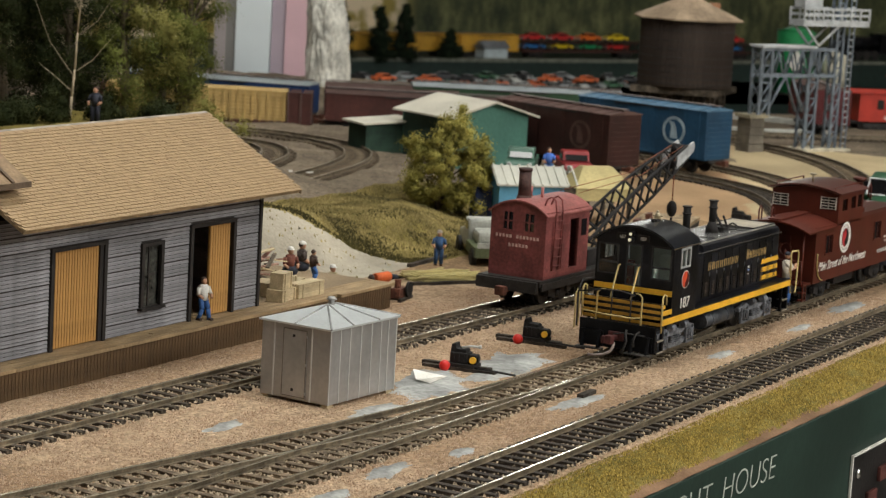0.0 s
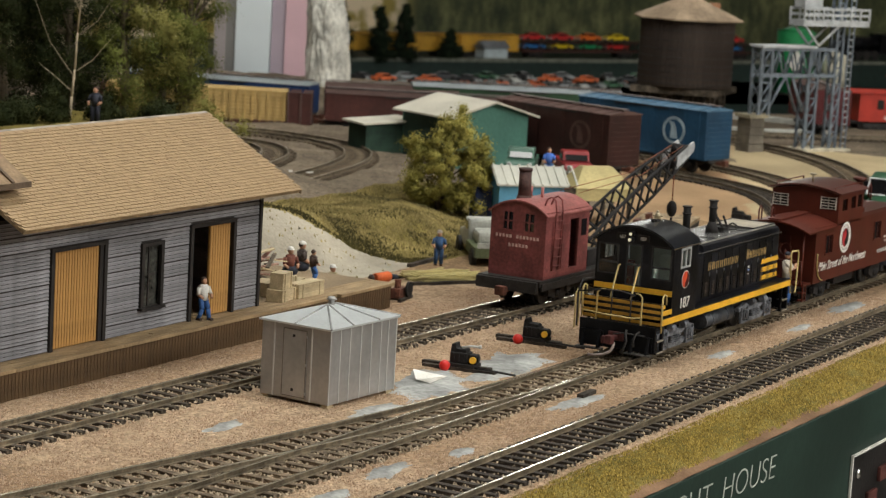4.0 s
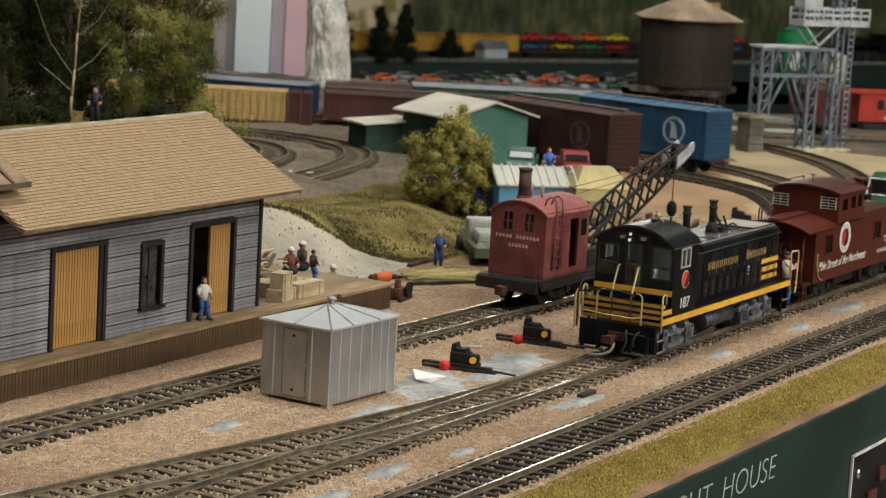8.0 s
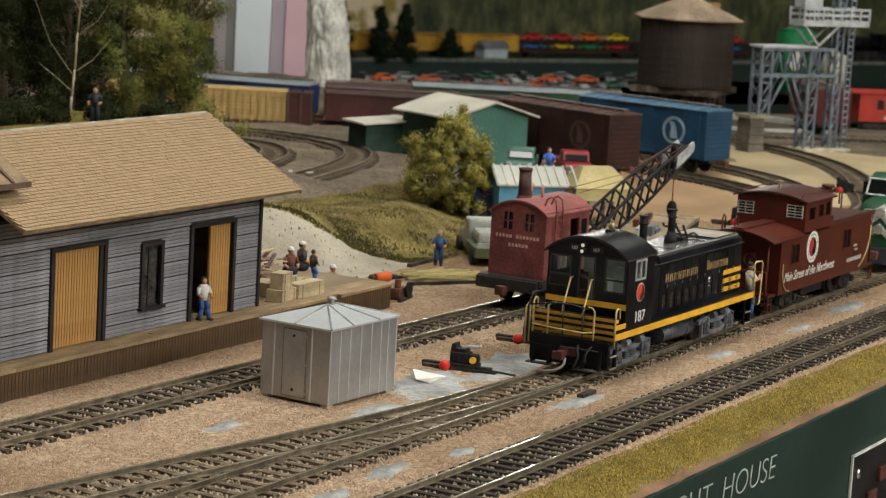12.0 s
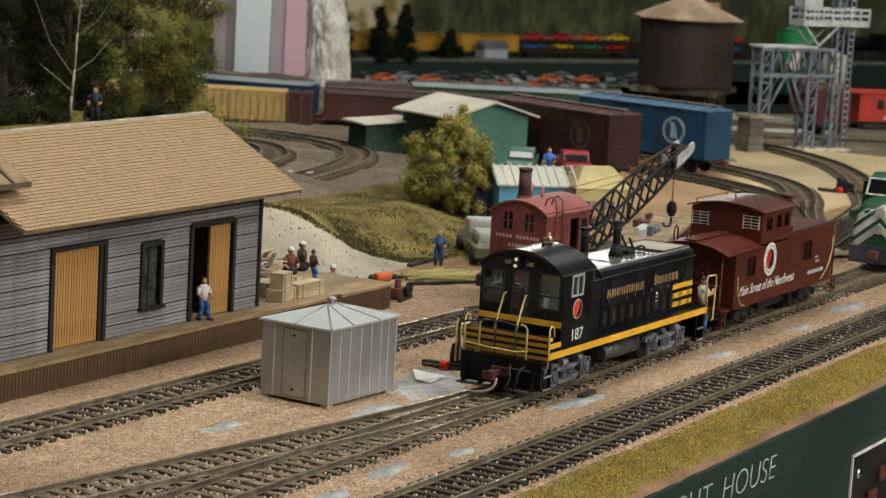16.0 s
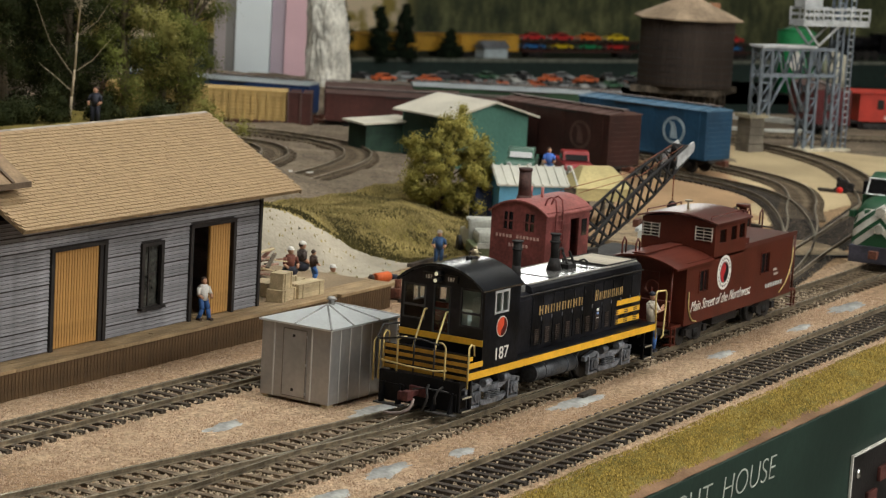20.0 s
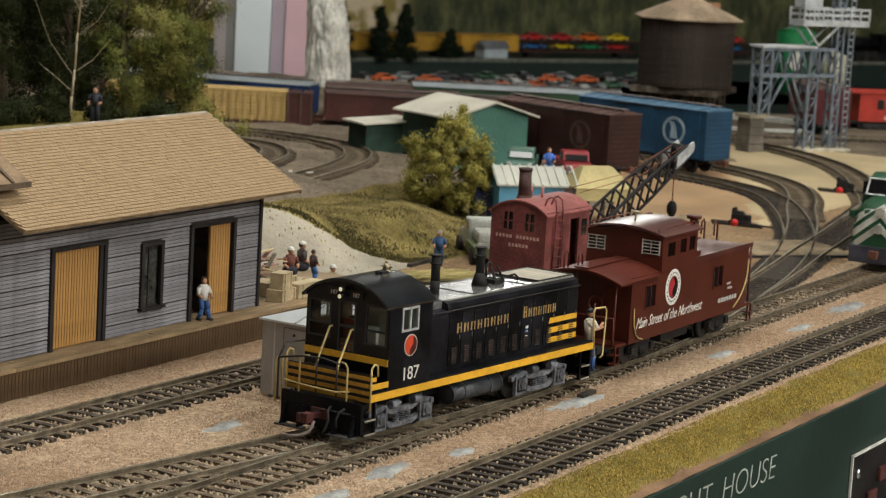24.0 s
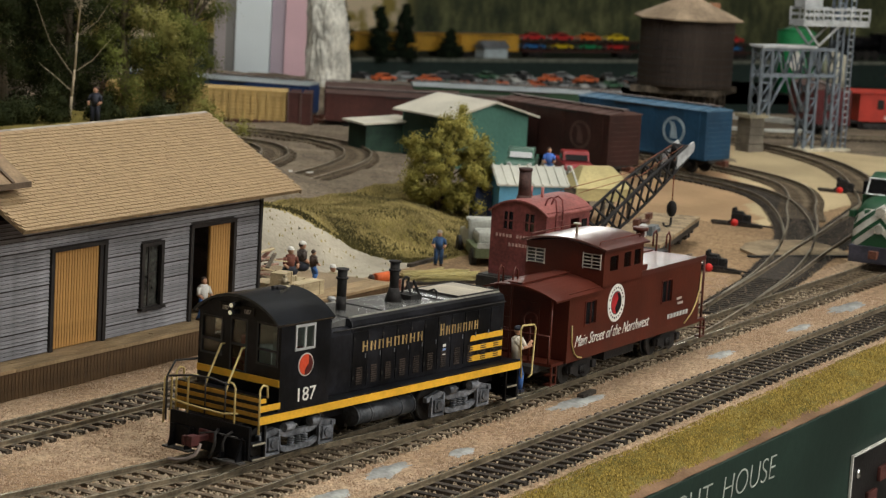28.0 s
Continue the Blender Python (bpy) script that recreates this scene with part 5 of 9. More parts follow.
        box(bm, min(x, x + s * 0.1), max(x, x + s * 0.1), -0.34, 0.34, 0.62, 0.98)
        part("coupler", bm, mat("coupler_red", (0.085, 0.022, 0.02), 0.6, var=0.3), t, "rust-red knuckle coupler", bev=0.04)
    # trucks
    wheels = []
    for x in (-4.95, 3.58):
        for s in (-1, 1):
            bm = bme()
            y0, y1 = s * 1.3 - 0.09, s * 1.3 + 0.09
            lo, hi = min(y0, y1), max(y0, y1)
            prism(bm, [(x - 1.85, 0.72), (x - 1.85, 0.9), (x - 1.1, 1.06), (x - 0.55, 0.88), (x + 0.55, 0.88), (x + 1.1, 1.06), (x + 1.85, 0.9), (x + 1.85, 0.72), (x + 1.05, 0.84), (x + 0.6, 0.68), (x - 0.6, 0.68), (x - 1.05, 0.84)], lo, hi, "y")
            frame_ob = part("truck_frame", bm, STEEL_GREY, t, "grey cast truck side frame", bev=0.02)
            bm = bme()
            prism(bm, [(x - 1.0, 0.36), (x - 0.62, 0.2), (x + 0.62, 0.2), (x + 1.0, 0.36), (x + 1.0, 0.5), (x + 0.55, 0.38), (x - 0.55, 0.38), (x - 1.0, 0.5)], lo, hi, "y")
            part("equaliser", bm, STEEL_GREY, frame_ob, bev=0.015)
            for dx in (-1.3, 1.3):
                bm = bme()
                for e in (-0.36, 0.28):
                    box(bm, x + dx + e, x + dx + e + 0.08, s * 1.4 - 0.06, s * 1.4 + 0.06, 0.28, 0.9)
                box(bm, x + dx - 0.36, x + dx + 0.36, s * 1.4 - 0.06, s * 1.4 + 0.06, 0.22, 0.3)
                part("pedestal", bm, STEEL_GREY, frame_ob)
                bm = bme()
                box(bm, x + dx - 0.22, x + dx + 0.22, s * 1.44 - 0.07, s * 1.44 + 0.07, 0.38, 0.8)
                cyl(bm, (x + dx, s * 1.48, 0.6), (x + dx, s * 1.57, 0.6), 0.16, n=12)
                part("journal_box", bm, STEEL_GREY, frame_ob, bev=0.03)
            for dx in (-0.32, 0.0, 0.32):
                bm = bme()
                for k in range(4):
                    cyl(bm, (x + dx, s * 1.37, 0.4 + k * 0.075), (x + dx, s * 1.37, 0.44 + k * 0.075), 0.12, n=10)
                part("spring", bm, STEEL_GREY, frame_ob)
            for dx in (-0.8, 0.45):
                bm = bme()
                cyl(bm, (x + dx, s * 1.46, 1.04), (x + dx + 0.4, s * 1.46, 1.04), 0.15, n=12)
                cyl(bm, (x + dx + 0.4, s * 1.46, 1.04), (x + dx + 0.62, s * 1.46, 1.04), 0.04, n=8)
                part("brake_cylinder", bm, STEEL_GREY, frame_ob)
            part("brake_lever", rail_tube([(x - 1.0, s * 1.46, 0.98), (x - 0.92, s * 1.46, 0.3)], 0.03), STEEL_GREY, frame_ob)
            part("sand_pipe", rail_tube([(x + 1.0, s * 1.4, 1.25), (x + 1.05, s * 1.46, 0.7), (x + 0.92, s * 1.4, 0.25)], 0.03), STEEL_GREY, frame_ob)
        for dx in (-1.3, 1.3):
            wheels.append(wheelset(t, x + dx, 0.58))
    bm = bme()
    cyl(bm, (-2.1, -1.2, 0.82), (0.9, -1.2, 0.82), 0.32, n=18)
    for xx in (-2.12, -1.4, 0.2, 0.88):
        cyl(bm, (xx, -1.2, 0.82), (xx + 0.06, -1.2, 0.82), 0.345, n=18)
    part("air_reservoir", bm, mat("reservoir_dark", (0.04, 0.043, 0.05), 0.45, 0.1, var=0.4, scale=150), t, "dark grey air reservoir")
    part("fuel_tank", bme_box(-1.9, 1.0, -0.8, 1.4, 0.35, 1.3), DARK_METAL, t, bev=0.05)
    # brakeman on the rear steps
    bm = bme()
    cyl(bm, (6.78, -1.5, 0.52), (6.72, -1.5, 1.0), 0.085, 0.1, mi=1)
    cyl(bm, (6.72, -1.5, 1.0), (6.7, -1.48, 1.72), 0.1, 0.13, mi=1)
    cyl(bm, (6.98, -1.56, 0.52), (6.95, -1.6, 1.05), 0.085, 0.1, mi=1)
    cyl(bm, (6.95, -1.6, 1.05), (6.76, -1.5, 1.72), 0.1, 0.13, mi=1)
    for xx, yy in ((6.8, -1.55), (7.0, -1.6)):
        box(bm, xx - 0.14, xx + 0.1, yy - 0.08, yy + 0.08, 0.44, 0.54, mi=3)
    cyl(bm, (6.72, -1.5, 1.68), (6.68, -1.5, 2.4), 0.17, 0.2, mi=0)
    ball(bm, (6.68, -1.5, 2.4), 0.21, 1, 0.8, 0.5, mi=0)
    for q in (-0.2, 0.2):
        cyl(bm, (6.68 + q, -1.55, 2.4), (6.86 + q * 0.6, -1.72, 2.06), 0.075, mi=0)
        cyl(bm, (6.86 + q * 0.6, -1.72, 2.06), (7.28, -1.74, 2.2 + q * 0.4), 0.055, mi=2)
    ball(bm, (6.7, -1.52, 2.68), 0.14, 1, 0.9, 1.15, mi=2)
    ball(bm, (6.68, -1.52, 2.77), 0.15, 1, 0.95, 0.7, mi=3)
    box(bm, 6.72, 6.92, -1.6, -1.44, 2.76, 2.79, mi=3)
    part("crew_figure", bm, [mat("painted_cream_shirt", (0.5, 0.45, 0.38), 0.7), BLUE_CLOTH, SKIN, SUIT_DARK], t, "painted figurine riding the rear steps")
    return t, wheels


def rail_tube(pts, r):
    bm = bme()
    tube(bm, pts, r)
    return bm


LOCO, LOCO_WHEELS = locomotive()


# ---- caboose ----
def caboose():
    """Its place along x is counted from the herald's middle."""
    t = thing("caboose", 0, 0, 0, 0, "brown-red cupola caboose with white slogan lettering on the rails", "caboose")
    A, Bx = -4.0, 7.72
    bm = bme()
    box(bm, A - 1.5, Bx + 0.9, -1.0, 1.0, 0.75, 1.0)
    part("underframe", bm, DARK_METAL, t)
    holes = [(-2.66, -1.8, 2.27, 3.12), (4.05, 4.95, 2.27, 3.12)]
    body = part("body", bme_box(A, Bx, -1.5, 1.5, 1.0, 1.12), CABOOSE, t)
    for s in (-1, 1):
        bm = bme()
        pierced(bm, (A, Bx), (1.0, 3.6), holes, lambda u, z, t: (u, t, z), s * 1.55 - 0.05, s * 1.55 + 0.05)
        part("side_wall", bm, CABOOSE, body)
        for a, b, z0, z1 in holes:
            w = part("window", bme_box(a, b, s * 1.52 - 0.01, s * 1.52 + 0.01, z0, z1), GLASS_DARK, body)
            bm = bme()
            for q in ((a - 0.06, a, z0 - 0.06, z1 + 0.06), (b, b + 0.06, z0 - 0.06, z1 + 0.06), (a, b, z1, z1 + 0.06), (a, b, z0 - 0.06, z0), ((a + b) / 2 - 0.025, (a + b) / 2 + 0.025, z0, z1)):
                box(bm, q[0], q[1], s * 1.61 - 0.02, s * 1.61 + 0.02, q[2], q[3])
            part("frame", bm, CABOOSE, w)
    for x, s in ((A, -1), (Bx, 1)):
        bm = bme()
        prism(bm, [(-1.5, 1.0), (1.5, 1.0), (1.5, 3.58), (0, 3.85 if s < 0 else 3.6), (-1.5, 3.58)], min(x, x - s * 0.1), max(x, x - s * 0.1))
        part("end_wall", bm, CABOOSE, body)
        part("end_door", bme_box(min(x, x + s * 0.03), max(x, x + s * 0.03), -0.4, 0.4, 1.05, 3.1), mat("door_shadow", (0.09, 0.02, 0.014), 0.5), body)
    # roof
    line = arch(1.76, 3.5, 3.92, 10)
    under = [(y, z - 0.07) for y, z in reversed(line)]
    flat = [(-1.65, 3.58), (-1.65, 3.78), (-1.57, 3.78), (-1.55, 3.66), (1.55, 3.66), (1.57, 3.78), (1.65, 3.78), (1.65, 3.58)]
    for a, b, shell in ((A - 1.35, -1.5, line + under), (1.95, Bx + 0.32, flat)):
        bm = bme()
        prism(bm, shell, a, b)
        part("roof", bm, CABOOSE_ROOF if a > 0 else CABOOSE, t, "glossy brown-red metal roof" if a > 0 else "dull brown-red curved roof")
    part("running_board", bme_box(A - 1.3, -1.55, -0.3, 0.3, 3.94, 3.99), CABOOSE, t)
    part("running_board", bme_box(2.3, Bx + 0.28, 0.75, 1.15, 3.665, 3.705), CABOOSE, t)
    # cupola
    cup = part("cupola", bme_box(-1.47, 1.92, -1.6, 1.6, 3.46, 3.56), CABOOSE, t)
    louv = [(-1.5, -0.8, 4.22, 4.76), (0.88, 1.58, 4.16, 4.7)]
    for x, s in ((-1.47, -1), (1.92, 1)):
        bm = bme()
        prism(bm, [(-1.66, 3.56), (1.66, 3.56), (1.66, 4.94), (0, 5.2), (-1.66, 4.94)], min(x, x - s * 0.1), max(x, x - s * 0.1))
        part("cupola_end", bm, CABOOSE, cup)
        for a, b, z0, z1 in louv:
            bm = bme()
            xo0, xo1 = min(x, x + s * 0.04), max(x, x + s * 0.04)
            for k in range(5):
                box(bm, xo0, xo1, a, b, z0 + k * 0.13, z0 + k * 0.13 + 0.03)
            box(bm, xo0, xo1, a - 0.04, a, z0 - 0.03, z1 + 0.03)
            box(bm, xo0, xo1, b, b + 0.04, z0 - 0.03, z1 + 0.03)
            box(bm, xo0, xo1, (a + b) / 2 - 0.015, (a + b) / 2 + 0.015, z0, z1)
            part("window_grille", bm, mat("grille_white", (0.55, 0.5, 0.45), 0.5), cup, "pale barred cupola window")
            part("pane", bme_box(min(x, x + s * 0.012), max(x, x + s * 0.012), a, b, z0, z1), GLASS_DARK, cup)
    for s in (-1, 1):
        bm = bme()
        pierced(bm, (-1.37, 1.82), (3.56, 4.96), [(-0.95, -0.25, 4.1, 4.66), (0.25, 0.85, 4.12, 4.7), (1.15, 1.72, 4.12, 4.72)], lambda u, z, t: (u, t, z), s * 1.62 - 0.04, s * 1.62 + 0.04)
        part("cupola_side", bm, CABOOSE, cup)
        for a, b in ((-0.95, -0.25), (0.25, 0.85), (1.15, 1.72)):
            pane = part("side_pane", bme_box(a, b, s * 1.61 - 0.008, s * 1.61 + 0.008, 4.1, 4.72), CAB_GLASS, cup)
            pane.visible_shadow = False
    cl = arch(1.82, 5.0, 5.3, 16)
    bm = bme()
    prism(bm, cl + [(y, z - 0.07) for y, z in reversed(cl)], -1.68, 2.12)
    part("cupola_roof", bm, CABOOSE_ROOF, t, "glossy brown-red cupola roof")
    for q in (-1, 1):
        part("roof_grab", rail_tube([(-1.5, q * 1.45, 5.08), (-1.5, q * 1.45, 5.24), (1.95, q * 1.45, 5.24), (1.95, q * 1.45, 5.08)], 0.025), CABOOSE, t)
    bm = bme()
    cyl(bm, (-0.4, 0.1, 5.2), (-0.4, 0.1, 5.66), 0.045)
    cyl(bm, (-0.4, 0.1, 5.62), (-0.4, 0.1, 5.69), 0.16)
    part("roof_lamp_post", bm, mat("brass_dull", (0, 0, 0)), t)
    bm = bme()
    cyl(bm, (2.62, -1.15, 3.66), (2.62, -1.15, 5.3), 0.17, n=14)
    cyl(bm, (2.62, -1.15, 5.26), (2.62, -1.15, 5.4), 0.31, n=14)
    box(bm, 2.35, 2.9, -1.42, -0.88, 3.66, 3.95)
    part("stove_pipe", bm, CABOOSE, t, "stove pipe with flat cap")
    # end platforms, ladders and railings
    for x, s in ((A, -1), (Bx, 1)):
        e = x + s * 0.95
        lo, hi = min(x, e), max(x, e)
        part("end_platform", bme_box(lo, hi, -1.5, 1.5, 0.98, 1.08), CABOOSE, t)
        for q in (-1, 1):
            bm = bme()
            for z in (0.3, 0.65):
                box(bm, e - 0.35 if s > 0 else e, e if s > 0 else e + 0.35, q * 1.38 - 0.14, q * 1.38 + 0.14, z, z + 0.05)
            box(bm, e - s * 0.36 - 0.03, e - s * 0.36 + 0.03, q * 1.5 - 0.03, q * 1.5 + 0.03, 0.28, 1.0)
            box(bm, e - 0.03, e + 0.03, q * 1.5 - 0.03, q * 1.5 + 0.03, 0.28, 1.0)
            part("end_steps", bm, CABOOSE, t)
            part("corner_post", rail_tube([(e - s * 0.05, q * 1.35, 1.05), (e - s * 0.05, q * 1.35, 3.5)], 0.05), CABOOSE, t)
        part("end_railing", rail_tube([(e, -1.35, 1.05), (e, -1.35, 2.1), (e, 1.35, 2.1), (e, 1.35, 1.05)], 0.045), CABOOSE, t)
        for q in (-0.3, 0.3):
            part("end_ladder_rail", rail_tube([(e, 0.6 + q, 1.05), (e, 0.6 + q, 4.25), (e - s * 0.15, 0.6 + q, 4.45), (e - s * 0.35, 0.6 + q, 4.3), (e - s * 0.35, 0.6 + q, 3.8)], 0.04), CABOOSE, t)
        bm = bme()
        for k in range(6):
            cyl(bm, (e, 0.3, 1.4 + k * 0.4), (e, 0.9, 1.4 + k * 0.4), 0.03, n=6)
        part("ladder_rungs", bm, CABOOSE, t)
        bm = bme()
        cyl(bm, (e - s * 0.06, -0.5, 1.05), (e - s * 0.06, -0.5, 2.6), 0.04)
        for k in range(16):
            a, b = 2 * math.pi * k / 16, 2 * math.pi * (k + 1) / 16
            cyl(bm, (e - s * 0.06, -0.5 + 0.28 * math.cos(a), 2.6 + 0.28 * math.sin(a)), (e - s * 0.06, -0.5 + 0.28 * math.cos(b), 2.6 + 0.28 * math.sin(b)), 0.03, n=5)
        part("brake_wheel", bm, CABOOSE, t)
        coupler(t, e, s)
        for q in (-1, 1):
            yy = q * 1.65
            curve = [(-3.78, yy, 2.4), (-3.72, yy, 1.75), (-3.5, yy, 1.35), (-3.2, yy, 1.15), (-2.85, yy, 1.08)] if s < 0 else [(7.7, yy, 3.05), (7.62, yy, 2.4), (7.35, yy, 1.9), (6.95, yy, 1.5), (6.3, yy, 1.16)]
            part("grab_iron", rail_tube(curve, 0.032), RAIL_YELLOW, t, "curved yellow grab iron")
    # herald and lettering
    for s in (-1,):
        y = s * 1.605
        bm = bme()
        cyl(bm, (-0.1, y, 2.8), (-0.1, y - 0.012, 2.8), 0.73, n=36)
        d = part("herald", bm, WHITE, body, "round white, red and black herald")
        bm = bme()
        cyl(bm, (-0.1, y - 0.013, 2.8), (-0.1, y - 0.02, 2.8), 0.42, n=28)
        part("herald_disc", bm, mat("herald_crimson", (0.5, 0.03, 0.035), 0.45), d)
        bm = bme()
        pts = [(0.40 * math.sin(a), 0.40 * math.cos(a)) for a in [math.pi * i / 12 for i in range(13)]]
        prism(bm, [(p - 0.1, 2.8 + q) for p, q in pts] + [(-0.2, 2.62), (0.06, 2.95)], y - 0.028, y - 0.021, "y")
        part("herald_swoosh", bm, BLACK, d)
        for k in range(22):
            a = 2 * math.pi * (k + 0.5) / 22
            if k in (5, 16):
                continue
            px, pz = -0.1 + 0.58 * math.sin(a), 2.8 + 0.58 * math.cos(a)
            bm = bme()
            cyl(bm, (px, y - 0.012, pz), (px, y - 0.018, pz), 0.045, n=6)
            part("ring_mark", bm, mat("ring_ink", (0.12, 0.10, 0.11), 0.6), d)
        bm = bme()
        ringpts = [(0.46 * math.sin(2 * math.pi * i / 28), 0.46 * math.cos(2 * math.pi * i / 28)) for i in range(28)]
        prism(bm, [(p - 0.1, 2.8 + q) for p, q in ringpts], y - 0.0125, y - 0.0122, "y")
        part("ring_line", bm, mat("ring_ink", (0, 0, 0)), d)
        words("slogan", "Main Street of the Northwest", 0.62, WHITE, body, pose(-0.28 * C, (y - 0.008) * C, 1.52 * C, 90, 0, 0), "white script slogan", shear=0.5, width=6.4, thin=0.012)
        for i in range(7):
            part("number_block", bme_box(4.7 + i * 0.29, 4.9 + i * 0.29, y - 0.012, y, 1.54, 1.72), PALE_GREY, body)
        for i in range(2):
            part("data_block", bme_box(5.5 + 0.1 * (i == 0), 5.95 + 0.15 * (i == 0), y - 0.012, y, 2.02 + i * 0.2, 2.12 + i * 0.2), mat("data_grey", (0.5, 0.42, 0.38), 0.6), body)
    wheels = []
    # underside shade is painted: trucks and box use the darker iron
    for x in (-2.0, 5.6):
        wheels += freight_truck(t, x, SOOT_AND_SHADE)
    part("tool_box", bme_box(0.2, 2.8, -1.1, 1.1, 0.45, 0.8), SOOT_AND_SHADE, t)
    return t, wheels


CABOOSE_CAR, CABOOSE_WHEELS = caboose()


# ---- wrecking crane on the house track ----
def wrecking_crane():
    t = thing("wrecking_crane", 90.6, 13.55, 0, -0.6, "red steam wrecking crane car with a black lattice boom", "crane")
    part("deck", bme_box(-0.2, 13.4, -1.55, 1.55, 0.98, 1.24), DARK_METAL, t, bev=0.03)
    part("side_sill", bme_box(0.0, 13.2, -1.6, -1.5, 0.8, 1.1), DARK_METAL, t)
    cab = part("cab_floor", bme_box(0.3, 4.5, -1.45, 1.3, 1.24, 1.36), CRANE_RED, t)
    holes = [(-0.86, -0.38, 3.3, 4.08), (0.2, 0.68, 3.3, 4.08)]
    mid = -0.075
    crown = [(y + mid, z) for y, z in arch(1.375, 4.12, 4.62)]
    bm = bme()
    pierced(bm, (-1.45, 1.3), (1.36, 4.12), holes, lambda u, z, t: (t, u, z), 0.3, 0.4)
    prism(bm, [(-1.45, 4.12), *[(y, z - 0.03) for y, z in crown][1:-1], (1.3, 4.12)], 0.3, 0.4)
    part("end_wall", bm, CRANE_RED, cab)
    for a, b, z0, z1 in holes:
        w = part("window", bme_box(0.36, 0.38, a, b, z0, z1), GLASS_DARK, cab)
        bm = bme()
        box(bm, 0.27, 0.3, (a + b) / 2 - 0.03, (a + b) / 2 + 0.03, z0, z1)
        box(bm, 0.27, 0.3, a - 0.05, a, z0 - 0.05, z1 + 0.05)
        box(bm, 0.27, 0.3, b, b + 0.05, z0 - 0.05, z1 + 0.05)
        box(bm, 0.275, 0.3, a, b, (z0 + z1) / 2 - 0.02, (z0 + z1) / 2 + 0.02)
        part("frame", bm, CRANE_RED, w)
    for s in (-1, 1):
        bm = bme()
        y = -1.4 if s < 0 else 1.25
        pierced(bm, (0.4, 4.5), (1.36, 4.2), [(2.65, 3.5, 1.55, 3.75)], lambda u, z, t: (u, t, z), y - 0.05, y + 0.05)
        part("side_wall", bm, CRANE_RED, cab)
    part("side_window", bme_box(3.75, 4.25, -1.47, -1.45, 2.9, 3.65), GLASS_DARK, cab)
    part("side_door", bme_box(1.85, 2.6, -1.5, -1.46, 1.6, 3.6), CRANE_RED, cab, bev=0.02)
    part("rear_wall", bme_box(4.4, 4.5, -1.34, 1.19, 1.36, 4.2), CRANE_RED, cab)
    o = [(y + mid, z) for y, z in arch(1.47, 4.08, 4.66, 20)]
    bm = bme()
    prism(bm, o + [(y, z - 0.07) for y, z in reversed(o)], 0.2, 4.58)
    part("cab_roof", bm, CRANE_ROOF, t, "faded red curved roof")
    bm = bme()
    cyl(bm, (1.3, 0.25, 4.5), (1.3, 0.25, 5.88), 0.3, 0.27, n=20)
    cyl(bm, (1.3, 0.25, 5.84), (1.3, 0.25, 5.96), 0.31, n=20)
    cyl(bm, (1.3, 0.25, 4.5), (1.3, 0.25, 4.75), 0.38, 0.31, n=20)
    part("smoke_stack", bm, mat("stack_brown", (0.07, 0.035, 0.03), 0.7, 0.1, var=0.3), t, "sooty brown smoke stack")
    for s in (0.28, -0.28):
        part("boiler_pipe", rail_tube([(2.0, s, 4.5), (2.0, s, 5.1)], 0.07), CRANE_ROOF, t)
    for x in (0.95, 1.55):
        part("ladder_rail", rail_tube([(x, -1.52, 1.6), (x, -1.6, 4.2), (x, -1.52, 4.72), (x, -1.3, 4.86), (x, -1.1, 4.74), (x, -1.0, 4.45)], 0.04), CRANE_RED, t)
    for k in range(7):
        part("ladder_rung", rail_tube([(0.95, -1.58, 1.8 + k * 0.4), (1.55, -1.58, 1.8 + k * 0.4)], 0.03), CRANE_RED, t)
    for i in range(13):
        if i != 5:
            part("letter_block", bme_box(0.285, 0.3, 1.02 - i * 0.17 - 0.1, 1.02 - i * 0.17, 2.94, 3.08), mat("faded_letter", (0.55, 0.38, 0.34), 0.6), cab)
    for i in range(6):
        part("letter_block", bme_box(0.285, 0.3, 0.36 - i * 0.17 - 0.1, 0.36 - i * 0.17, 2.56, 2.7), mat("faded_letter", (0, 0, 0)), cab)
    # boom: four chords with lacing, from the deck up to the head sheave
    foot, tip = Vector((6.2, 0, 2.0)), Vector((17.35, 0, 5.68))
    d = (tip - foot)
    up = Vector((-d.z, 0, d.x)).normalized()
    boom = part("boom", bme_box(5.5, 6.6, -1.0, 1.0, 1.24, 2.0), DARK_METAL, t, bev=0.04)

    def chord(k, side, top):
        w = 0.68 * (1 - 0.45 * k)
        hgt = 0.3 + 0.26 * math.sin(math.pi * min(1, k * 1.0))
        return foot + d * k + Vector((0, side * w, 0)) + up * (hgt if top else -hgt)
    for side in (-1, 1):
        for top in (False, True):
            bm = bme()
            tube(bm, [chord(i / 8, side, top) for i in range(9)], 0.085, n=5)
            part("chord", bm, SOOT_AND_SHADE, boom)
    N = 11
    for i in range(N):
        a, b = i / N, (i + 1) / N
        for side in (-1, 1):
            part("lacing_bar", rail_tube([chord(a, side, False), chord(b, side, True)], 0.06), SOOT_AND_SHADE, boom)
            part("lacing_bar", rail_tube([chord(a, side, True), chord(b, side, False)], 0.06), SOOT_AND_SHADE, boom)
        for top in (False, True):
            part("cross_bar", rail_tube([chord(a, -1, top), chord(b, 1, top)], 0.06), SOOT_AND_SHADE, boom)
    for side in (-1, 1):
        bm = bme()
        a, b = foot + d * 0.87, foot + d * 1.04
        w = side * 0.42
